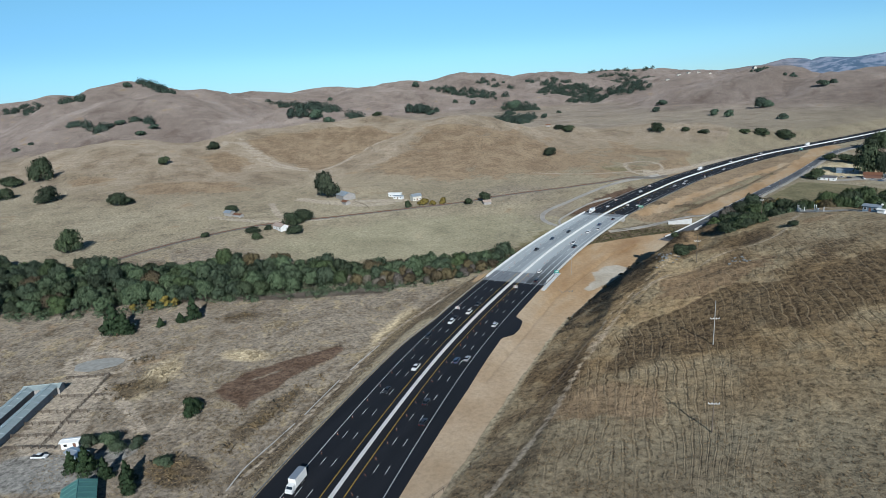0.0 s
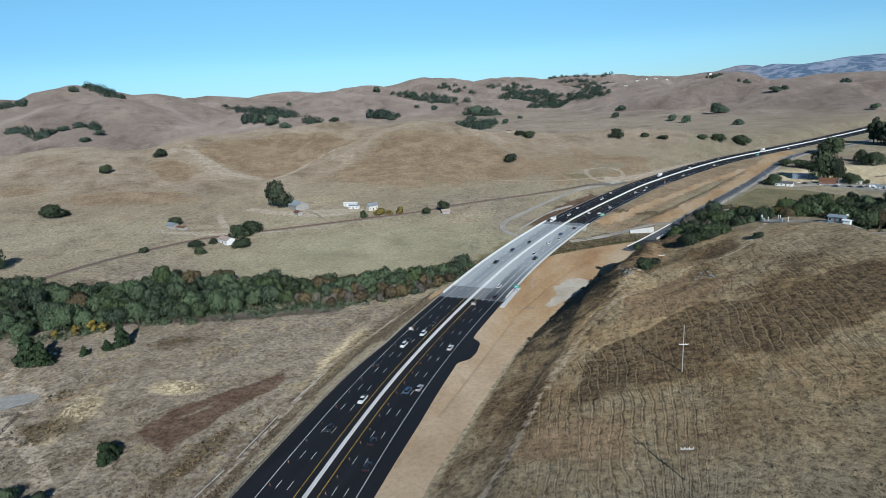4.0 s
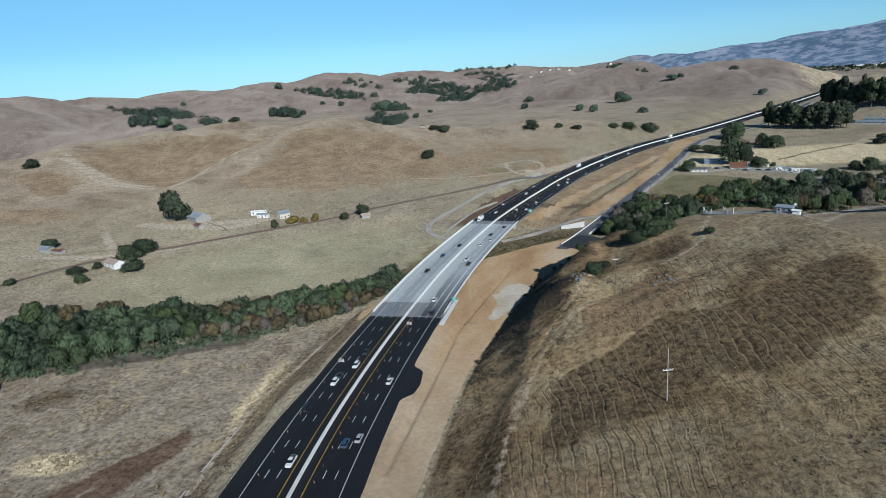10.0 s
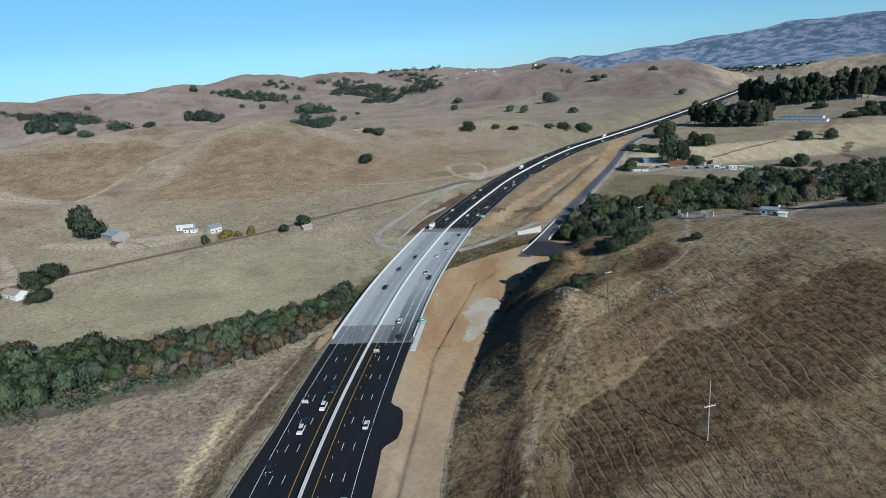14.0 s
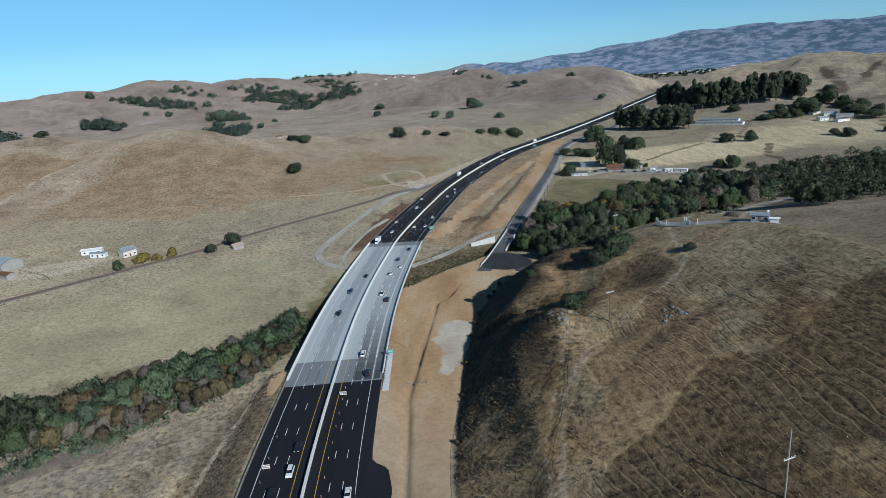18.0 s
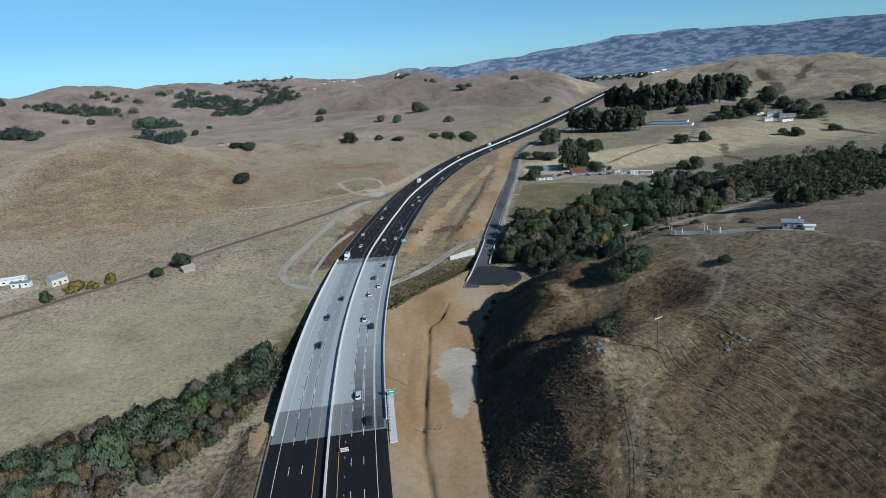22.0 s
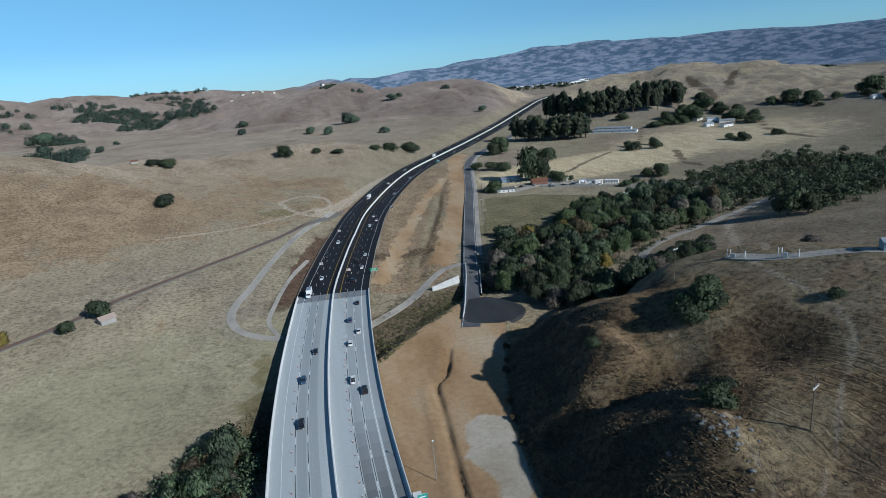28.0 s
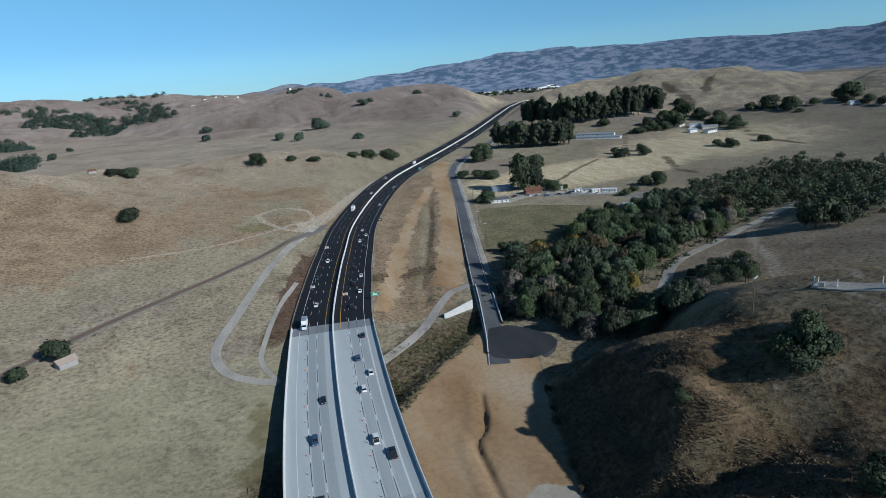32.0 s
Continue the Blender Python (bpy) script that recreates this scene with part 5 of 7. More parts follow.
def lobes(rows):
    """Several lobes a tree, from the ground to the top."""
    out = []
    for x, y, r, h in rows:
        h *= lobe_rng.uniform(0.8, 1.25)
        for k in range(8):
            a, u = lobe_rng.uniform(0, 6.28), lobe_rng.uniform(0.1, 0.75)
            lift = h * lobe_rng.uniform(0.0, 0.72) * (1.15 - 0.6 * u)
            out.append((x + r * u * math.cos(a), y + r * u * math.sin(a), r * lobe_rng.uniform(0.38, 0.6), r * lobe_rng.uniform(0.34, 0.52), lift))
    return out


thicket("far_woods", lobes(FAR_WOOD[::4]), "willow", 37, "grey-green trees further along the creek", 60, 0.6)
thicket("far_woods", lobes([q for k, q in enumerate(FAR_WOOD) if k % 4]), "oak", 36, "dark oak woods further along the creek", 60, 0.6)
# woods on the far hills
copse_spots = []
for cx, cy, ra, rb, count in ((-560, 2005, 120, 62, 110), (-470, 1900, 65, 55, 44), (-345, 1930, 95, 38, 60), (-440, 1120, 48, 62, 46), (-385, 1010, 22, 30, 12), (-1510, 940, 75, 24, 40),
                              (-890, 1890, 130, 34, 46), (-600, 1620, 52, 42, 26), (-480, 2715, 160, 20, 36), (84, 1618, 24, 10, 12), (156, 1566, 18, 8, 6), (-450, 2640, 95, 42, 30), (366, 1436, 14, 8, 4),
                              (-745, 727, 60, 15, 30), (-644, 721, 40, 10, 14), (-1135, 468, 62, 8, 12), (-1030, 540, 22, 6, 5), (-975, 1580, 70, 26, 30), (-2390, 1020, 110, 50, 40), (-1640, 760, 60, 20, 18), (-1757, 1740, 90, 22, 24), (-820, 515, 22, 8, 8), (-1024, 1882, 71, 26, 16), (-922, 1875, 84, 29, 20), (-877, 2016, 88, 30, 18), (-626, 2080, 131, 56, 44), (-520, 2015, 112, 47, 36), (-342, 2003, 82, 35, 24), (-688, 1795, 64, 43, 26), (-959, 1550, 49, 25, 18), (-550, 2863, 173, 30, 20)):
    rng_ = np.random.default_rng(int(abs(cx)) + count)
    for k in range(count):
        a_, u_ = rng_.uniform(0, 6.28), math.sqrt(rng_.uniform(0, 1))
        r_ = rng_.uniform(7, 15) if abs(cx) > 200 or cy < 1500 else rng_.uniform(3.5, 6)
        copse_spots.append((cx + ra * u_ * math.cos(a_), cy + rb * u_ * math.sin(a_), r_, r_ * rng_.uniform(0.9, 1.5)))
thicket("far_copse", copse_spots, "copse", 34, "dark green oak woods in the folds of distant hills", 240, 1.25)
# valley trees near the foot of the far ridge
rng_ = np.random.default_rng(77)
vx = rng_.uniform(500, 2200, 420)
vy = np.interp(vx, [500, 2200], [3150, 2700]) + rng_.uniform(-700, 150, 420)
thicket("far_trees", np.stack([vx, vy, rng_.uniform(8, 22, 420), rng_.uniform(6, 12, 420)], 1), "oak", 35, "dark tree belts across the distant valley", 14, 5.0)
# ---- dry grass and brush ----
DRY = leaf_material("dry_grass", (0.20, 0.148, 0.088), (0.35, 0.27, 0.165), 0.1)
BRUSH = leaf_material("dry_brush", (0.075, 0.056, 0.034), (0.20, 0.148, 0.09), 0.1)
STRAW = leaf_material("tall_straw", (0.19, 0.145, 0.085), (0.33, 0.255, 0.155), 0.1)


def tufts(name, x, y, tall, wide, material, seed, label, blades=3):
    """Many upright tufts of grass joined into one mass."""
    rng = np.random.default_rng(seed)
    z = land(x, y)
    n = len(x)
    a = rng.uniform(0, 6.2832, (n, blades))
    w = (wide * rng.uniform(0.6, 1.4, n))[:, None]
    h = (tall * rng.uniform(0.25, 0.7, n))[:, None]
    bx, by = x[:, None] + rng.normal(0, 0.25, (n, blades)) * w, y[:, None] + rng.normal(0, 0.25, (n, blades)) * w
    dx, dy = np.cos(a) * w / 2, np.sin(a) * w / 2
    lean = h * rng.uniform(2.0, 3.4, (n, blades))
    lx, ly = -np.sin(a) * lean, np.cos(a) * lean
    zb = (z - 0.05)[:, None] + 0 * a
    v = np.stack([np.stack([bx - dx, by - dy, zb], -1), np.stack([bx + dx, by + dy, zb], -1),
                  np.stack([bx + dx * 0.6 + lx, by + dy * 0.6 + ly, zb + h], -1), np.stack([bx - dx * 0.6 + lx, by - dy * 0.6 + ly, zb + h], -1)], 2).reshape(-1, 3)
    f = np.arange(len(v)).reshape(-1, 4)
    me = bpy.data.meshes.new(name)
    me.vertices.add(len(v))
    me.vertices.foreach_set("co", v.ravel())
    me.loops.add(f.size)
    me.loops.foreach_set("vertex_index", f.ravel())
    me.polygons.add(len(f))
    me.polygons.foreach_set("loop_start", np.arange(len(f)) * 4)
    me.update(calc_edges=True)
    soft_normals(me, np.array([0.0, 0.0, 1.0]) + rng.normal(0, 0.28, (n * blades, 3)))
    me.materials.append(material)
    return tagged(new(name, me), label, "grass", kind="stuff")


def scattered(count, x0, x1, y0, y1, seed, keep):
    rng = np.random.default_rng(seed)
    x, y = rng.uniform(x0, x1, count), rng.uniform(y0, y1, count)
    k = keep(x, y) > rng.uniform(0, 1, count)
    return x[k], y[k]


RAIL_SIDE = [(-318, -120), (-310, -70), (-299, -15), (-273, 52), (-231, 97), (-190, 136), (-142, 184), (-119, 216), (-96, 243), (-59, 284), (-32, 320), (-8, 365), (12, 408)]


def clumpy(x, y, size, seed):
    return ease(rough(x, y, size, seed, 2), -0.25, 0.45)


def off_road(x, y):
    o, _ = from_line(x, y, ROAD[::3], ROAD_N[::3])
    return o


def off_red(x, y):
    """0 on the bare red soil, in the pens and on the pond."""
    pens = 1 - 0.9 * inside(x, y, [(-172, -168), (-152, -154), (-110, -205), (-134, -222)], 3)
    return pens * ease(np.hypot(x + 171, y + 149), 10, 15) * (1 - ease(inside(x, y, [(-92, -150), (-92, -138), (-85, -118), (-76, -104), (-70, -93), (-65, -97), (-69, -124), (-69, -156), (-80, -154)], 5), 0.3, 0.6))


def off_tracks(x, y):
    """0 on the trodden tracks of the bluff, 1 away from them."""
    near_ = np.maximum.reduce([segment_near(x, y, q, 3.0) for q, w_ in bluff_tracks])
    return 1 - ease(near_, 0.2, 0.6)


bx_, by_ = scattered(60000, 26, 175, -215, 108, 101, lambda x, y: off_tracks(x, y) * ease(x - toe(y), 0.5, 3) * (0.3 + 0.7 * clumpy(x, y, 7, 71)) * (1 - 0.75 * ease(from_line(x, y, SCARP, SCARP_N)[0], -1, 2) * ease(-from_line(x, y, SCARP, SCARP_N)[0], -44, -26)))
tufts("dry_grass", bx_, by_, 0.34, 0.2, leaf_material("dry_weeds", (0.15, 0.104, 0.056), (0.30, 0.214, 0.12), 0.1), 102, "dry brown grass tufts over a bluff", 3)
# slope brush; its dark tone also stands in for shade on the face
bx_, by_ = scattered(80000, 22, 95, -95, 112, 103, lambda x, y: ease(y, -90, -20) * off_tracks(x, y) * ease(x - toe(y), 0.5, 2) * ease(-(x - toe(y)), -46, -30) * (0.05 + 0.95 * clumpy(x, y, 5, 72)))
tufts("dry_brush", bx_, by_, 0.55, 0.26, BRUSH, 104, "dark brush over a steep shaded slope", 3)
bx_, by_ = scattered(40000, -210, -22, -225, 5, 107, lambda x, y: off_red(x, y) * ease(-off_road(x, y), 23, 26) * clumpy(x, y, 12, 74))
tufts("dry_grass", bx_, by_, 0.4, 0.2, DRY, 108, "dry grass tufts across pasture beside the highway", 3)
bx_, by_ = scattered(60000, -210, -26, -225, 20, 109, lambda x, y: off_red(x, y) * ease(-off_road(x, y), 24, 28) * np.maximum.reduce([0.0 * x, 1.2 * patch(x, y, -128, -150, 9, 20, 30) - 0.5, 1.2 * patch(x, y, -105, -118, 15, 6, 10) - 0.5, 1.2 * patch(x, y, -52, -72, 6, 34, 10) - 0.6, 1.0 * patch(x, y, -150, -120, 12, 8, 40) - 0.5, 1.0 * patch(x, y, -95, -140, 8, 8) - 0.5, 0 * x]))
tufts("tall_straw", bx_, by_, 0.7, 0.25, STRAW, 110, "tall straw-coloured grass clumps in pasture", 3)
bx_, by_ = scattered(9000, -100, -22, -230, 25, 111, lambda x, y: ease(-off_road(x, y), 23, 25) * ease(off_road(x, y), -40, -30) * (0.1 + 0.9 * clumpy(x, y, 6, 76)))
tufts("dry_brush", bx_, by_, 0.5, 0.35, BRUSH, 112, "low dry brush along the roadside bank", 3)
reed_line = spline([(-215, -88), (-195, -70), (-165, -57), (-140, -46), (-112, -30), (-92, -18)], 0.4)
rr_ = np.random.default_rng(113)
k_ = rr_.integers(0, len(reed_line), 9000)
tufts("reeds", reed_line[k_, 0] + rr_.normal(0, 2.2, 9000), reed_line[k_, 1] + rr_.normal(0, 2.2, 9000), 1.7, 0.18, leaf_material("pale_reeds", (0.22, 0.185, 0.15), (0.36, 0.305, 0.25), 0.1), 114, "pale dry reeds along the edge of a thicket", 2)
bx_, by_ = scattered(16000, 15, 120, 196, 460, 115, lambda x, y: (np.abs(from_line(x, y, SWALE, SWALE_N)[0]) < 9) * clumpy(x, y, 6, 77))
tufts("swale_grass", bx_, by_, 0.5, 0.4, leaf_material("green_grass", (0.06, 0.065, 0.028), (0.17, 0.155, 0.075), 0.1), 116, "green-brown grass in a roadside swale", 2)
bx_, by_ = scattered(30000, -62, 66, 50, 205, 117, lambda x, y: (np.abs(from_line(x, y, CREEK, CREEK_N)[0]) < 15) * (np.abs(off_road(x, y)) > 19.5) * clumpy(x, y, 7, 78))
tufts("creek_grass", bx_, by_, 0.7, 0.4, leaf_material("creek_grass", (0.07, 0.072, 0.032), (0.24, 0.20, 0.10), 0.1), 118, "mixed green and straw grass along a creek bank", 3)
bx_, by_ = scattered(26000, -165, -40, -205, -70, 121, lambda x, y: off_red(x, y) * clumpy(x, y, 4, 79) * np.maximum.reduce([patch(x, y, -128, -160, 13, 9, 30), patch(x, y, -60, -194, 13, 7), patch(x, y, -56, -150, 5, 30, 5), 0.8 * patch(x, y, -146, -82, 14, 6, 20), 0.8 * patch(x, y, -150, -140, 9, 5, 30)]) ** 2)
tufts("dry_brush", bx_, by_, 0.9, 0.45, leaf_material("tawny_brush", (0.12, 0.085, 0.045), (0.27, 0.195, 0.11), 0.1), 122, "shaggy tawny brush mounds in pasture", 3)
bx_, by_ = scattered(9000, -330, 20, -60, 420, 123, lambda x, y: (np.abs(from_line(x, y, spline(RAIL_SIDE, 4.0), sides(spline(RAIL_SIDE, 4.0)))[0] - 4.5) < 2.2) * clumpy(x, y, 14, 80))
tufts("dry_brush", bx_, by_, 0.9, 0.6, leaf_material("track_brush", (0.07, 0.062, 0.034), (0.17, 0.14, 0.08), 0.1), 124, "dark weeds beside the railway", 2)
bx_, by_ = scattered(52000, -240, -30, -226, 10, 125, lambda x, y: off_red(x, y) * ease(-off_road(x, y), 24, 27) * ease(rough(x, y, 15, 97, 3), -0.1, 0.5) * (1 - ease(segment_near(x, y, [(-120, -214), (-103, -213), (-86, -205)], 16), 0.1, 0.4)))
tufts("dry_weeds", bx_, by_, 0.42, 0.26, leaf_material("pasture_weeds", (0.095, 0.07, 0.042), (0.22, 0.165, 0.10), 0.1), 126, "tawny weed clumps across dry pasture", 3)
# ---- shared shapes ----
def box(bm, x0, x1, y0, y1, z0, z1, m=None):
    vs = [bm.verts.new(Vector((x, y, z)) if m is None else m @ Vector((x, y, z))) for x, y, z in
          ((x0, y0, z0), (x1, y0, z0), (x1, y1, z0), (x0, y1, z0), (x0, y0, z1), (x1, y0, z1), (x1, y1, z1), (x0, y1, z1))]
    for f in ((3, 2, 1, 0), (4, 5, 6, 7), (0, 1, 5, 4), (1, 2, 6, 5), (2, 3, 7, 6), (3, 0, 4, 7)):
        bm.faces.new([vs[i] for i in f])
    return vs


def rod(bm, p0, p1, r0, r1, n=8):
    p0, p1 = Vector(p0), Vector(p1)
    axis = (p1 - p0).normalized()
    side = axis.orthogonal().normalized()
    other = axis.cross(side)
    rings = [[bm.verts.new(p + (side * math.cos(6.2832 * j / n) + other * math.sin(6.2832 * j / n)) * r) for j in range(n)] for p, r in ((p0, r0), (p1, r1))]
    for j in range(n):
        bm.faces.new((rings[0][j], rings[0][(j + 1) % n], rings[1][(j + 1) % n], rings[1][j]))
    bm.faces.new(rings[0][::-1])
    bm.faces.new(rings[1])


def prism(bm, outline, y0, y1):
    """A side outline (x, z) pushed across from y0 to y1."""
    a = [bm.verts.new((x, y0, z)) for x, z in outline]
    b = [bm.verts.new((x, y1, z)) for x, z in outline]
    k = len(outline)
    for j in range(k):
        bm.faces.new((a[j], a[(j + 1) % k], b[(j + 1) % k], b[j]))
    bm.faces.new(a[::-1])
    bm.faces.new(b)
    bmesh.ops.recalc_face_normals(bm, faces=bm.faces[:])


def boxes(*dims):
    bm = bmesh.new()
    for d in dims:
        box(bm, *d)
    return bm


def height(x, y):
    return float(land(x, y))


def anchor(name, x, y, turn, label, category, group="", kind="", z=None):
    ob = new(name)
    ob.location = (x, y, height(x, y) if z is None else z)
    ob.rotation_euler = (0, 0, radians(turn))
    return tagged(ob, label, category, group, kind)


GLASS, gn_, gl_, gb_ = mat("tinted_glass")
gb_.inputs["Base Color"].default_value, gb_.inputs["Roughness"].default_value = (0.015, 0.018, 0.022, 1), 0.08
gb_.inputs["Specular IOR Level"].default_value = 0.8
RUBBER = plain("tyre_rubber", (0.022, 0.022, 0.023), 0.9)
ALLOY = plain("wheel_alloy", (0.45, 0.45, 0.46), 0.35, 0.8)
LAMP_RED = plain("tail_lamp", (0.35, 0.02, 0.02), 0.3)
LAMP_CLEAR = plain("head_lamp", (0.75, 0.76, 0.76), 0.15)
PLASTIC = plain("dark_plastic", (0.03, 0.03, 0.032), 0.6)
ORANGE = plain("safety_orange", (0.62, 0.16, 0.045), 0.55)
SIGN_GREEN = plain("sign_green", (0.02, 0.26, 0.14), 0.4, 0, 0.06)
SIGN_TEAL = plain("sign_teal", (0.035, 0.27, 0.23), 0.4, 0, 0.06)
WHITE_PAINT = plain("white_paint", (0.74, 0.74, 0.72), 0.55, 0, 0.1, 0.6)
CREAM = plain("cream_boards", (0.60, 0.56, 0.48), 0.7, 0, 0.12, 0.6)
BLUE_WALL = plain("blue_grey_boards", (0.18, 0.24, 0.30), 0.7, 0, 0.12, 0.6)
BROWN_WALL = plain("brown_boards", (0.16, 0.08, 0.055), 0.8, 0, 0.2, 0.6)
GREY_WALL = plain("grey_boards", (0.32, 0.30, 0.28), 0.8, 0, 0.2, 0.6)
TIN = plain("tin_roof", (0.46, 0.50, 0.53), 0.4, 0.55, 0.12, 0.5)
TEAL_TIN = plain("teal_tin_roof", (0.37, 0.43, 0.42), 0.5, 0.25, 0.14, 0.4)
GREEN_TIN = plain("green_tin_roof", (0.10, 0.235, 0.205), 0.5, 0.2, 0.12, 0.4)
TAN_ROOF = plain("faded_tan_roof", (0.36, 0.28, 0.23), 0.8, 0, 0.15, 0.6)
DARK_ROOF = plain("dark_shingle", (0.10, 0.10, 0.105), 0.9, 0, 0.2, 0.8)
RUST = plain("rusted_steel", (0.20, 0.09, 0.05), 0.8, 0.3, 0.3, 2)
BALLAST = plain("ballast", (0.15, 0.138, 0.12), 0.95, 0, 0.3, 1.2, 0.05)
ROCK = plain("grey_rock", (0.15, 0.152, 0.145), 0.95, 0, 0.35, 0.6, 0.2)
PALE_WALL = plain("pale_wall_concrete", (0.50, 0.50, 0.49), 0.9, 0, 0.18, 0.4)
GRAVEL_PALE = plain("pale_channel", (0.42, 0.40, 0.37), 0.9, 0, 0.25, 0.8)
GRAVEL_GREY = paving("gravel_lane", (0.27, 0.25, 0.222), (0.42, 0.385, 0.335), 1.2, 0.5)
WATER, an_, al_, ab_ = mat("pond_water")
ab_.inputs["Base Color"].default_value, ab_.inputs["Roughness"].default_value = (0.36, 0.35, 0.31, 1), 0.75
al_.new(ramp(an_, al_, noise_node(an_, al_, 0.5, 4), [(0.35, (0.30, 0.29, 0.255)), (0.65, (0.40, 0.38, 0.34))]), ab_.inputs["Base Color"])


# ---- vehicles ----
def paint(name, color):
    m, n, l, b = mat(name)
    b.inputs["Base Color"].default_value = (*color, 1)
    b.inputs["Roughness"].default_value, b.inputs["Coat Weight"].default_value = 0.35, 0.6
    l.new(ramp(n, l, noise_node(n, l, 3.0, 4), [(0.3, [c * 0.85 for c in color]), (0.7, color)]), b.inputs["Base Color"])
    return m


PAINTS = {"white": paint("car_white", (0.78, 0.78, 0.77)), "black": paint("car_black", (0.014, 0.014, 0.016)), "silver": paint("car_silver", (0.42, 0.43, 0.44)),
          "blue": paint("car_blue", (0.04, 0.075, 0.14)), "grey": paint("car_grey", (0.10, 0.105, 0.11))}


def wheel(parent, x, y, r=0.34, w=0.24):
    bm = bmesh.new()
    rod(bm, (x, y - w / 2, r), (x, y + w / 2, r), r, r, 12)
    tyre = part("wheel", bm, RUBBER, parent)
    s = 1 if y > 0 else -1
    bm = bmesh.new()
    rod(bm, (x, y + s * (w / 2 - 0.02), r), (x, y + s * (w / 2 + 0.015), r), r * 0.62, r * 0.55, 10)
    part("rim", bm, ALLOY, tyre)


def car_shape(kind):
    if kind == "saloon":
        return 4.7, 0.9, [(-2.35, 0.35), (2.35, 0.35), (2.35, 0.68), (2.2, 0.82), (1.0, 0.95), (-1.6, 1.0), (-2.25, 0.98), (-2.35, 0.8)], [(1.0, 0.94), (0.3, 1.42), (-1.0, 1.45), (-1.75, 0.99)]
    if kind == "suv":
        return 4.8, 0.95, [(-2.4, 0.4), (2.4, 0.4), (2.4, 0.8), (2.25, 1.0), (1.1, 1.1), (-2.3, 1.12), (-2.4, 0.9)], [(1.15, 1.09), (0.5, 1.7), (-1.95, 1.72), (-2.32, 1.11)]
    return 5.6, 0.98, [(-2.8, 0.5), (2.8, 0.5), (2.8, 0.95), (2.65, 1.08), (1.3, 1.15), (-2.8, 1.15)], [(1.4, 1.14), (0.75, 1.78), (-0.7, 1.8), (-0.85, 1.14)]


def car(name, kind, color, label):
    length, half, body, cabin = car_shape(kind)
    base = tagged(new(name), label, {"saloon": "car", "suv": "car", "pickup": "pickup truck"}[kind], "highway traffic")
    bm = bmesh.new()
    prism(bm, body, -half, half)
    bmesh.ops.bevel(bm, geom=[e for e in bm.edges if abs(e.verts[0].co.y - e.verts[1].co.y) < 0.01], offset=0.09, segments=1, affect="EDGES")
    part("body", bm, PAINTS[color], base)
    bm = bmesh.new()
    prism(bm, cabin, -half + 0.14, half - 0.14)
    for v in bm.verts:
        if v.co.z > 1.3:
            v.co.y *= 0.84
    part("window_glass", bm, GLASS, base, "dark tinted car windows")
    top = max(z for _, z in cabin)
    xs = [x for x, z in cabin if z > top - 0.1]
    part("roof", boxes((min(xs) - 0.02, max(xs) + 0.02, -half * 0.7, half * 0.7, top - 0.03, top + 0.03)), PAINTS[color], base)
    for x in (length * 0.3, -length * 0.3):
        for y in (-half + 0.1, half - 0.1):
            wheel(base, x, y)
    for y in (-half + 0.3, half - 0.3):
        part("headlight", boxes((length / 2 - 0.1, length / 2 + 0.01, y - 0.2, y + 0.2, 0.6, 0.74)), LAMP_CLEAR, base)
        part("tail_light", boxes((-length / 2 - 0.01, -length / 2 + 0.08, y - 0.2, y + 0.2, 0.72, 0.88)), LAMP_RED, base)
    if kind == "pickup":
        part("cargo_bed", boxes((-2.7, -0.95, -0.8, 0.8, 1.1, 1.16)), PLASTIC, base, "dark open cargo bed")
    return base


def box_truck(label, length=8.5):
    base = tagged(new("box_truck"), label, "truck", "highway traffic")
    bm = bmesh.new()
    prism(bm, [(length / 2 - 2.2, 0.6), (length / 2, 0.6), (length / 2, 1.5), (length / 2 - 0.5, 1.7), (length / 2 - 0.9, 2.5), (length / 2 - 2.2, 2.6)], -1.1, 1.1)
    part("cab", bm, PAINTS["white"], base)
    bm = bmesh.new()
    prism(bm, [(length / 2 - 0.52, 1.72), (length / 2 - 0.47, 1.74), (length / 2 - 0.86, 2.44), (length / 2 - 0.91, 2.42)], -0.98, 0.98)
    part("windscreen", bm, GLASS, base)
    bm = boxes((-length / 2, length / 2 - 2.35, -1.25, 1.25, 1.05, 3.9))
    bmesh.ops.bevel(bm, geom=bm.edges[:], offset=0.06, segments=1, affect="EDGES")
    part("cargo_box", bm, WHITE_PAINT, base, "white cargo box with a grey roof")
    part("box_roof", boxes((-length / 2 + 0.06, length / 2 - 2.41, -1.19, 1.19, 3.9, 3.93)), STEEL, base)
    part("chassis", boxes((-length / 2 + 0.2, length / 2 - 0.4, -0.5, 0.5, 0.5, 1.05)), PLASTIC, base)
    for x in (length / 2 - 1.2, -length / 2 + 1.8, -length / 2 + 2.9):
        for y in (-1.0, 1.0):
            wheel(base, x, y, 0.48, 0.3)
    return base


def on_road(off, y):
    """A pose on the highway, facing along the traffic of that side."""
    i = station(y)
    d = Vector((-ALONG_N[i, 1], ALONG_N[i, 0]))
    a = math.degrees(math.atan2(d.y, d.x)) + (180 if off < 0 else 0)
    p = road_point(i, off, crown(off) if abs(off) < 18 else 0.0)
    return pose(*p, 0, 0, a)


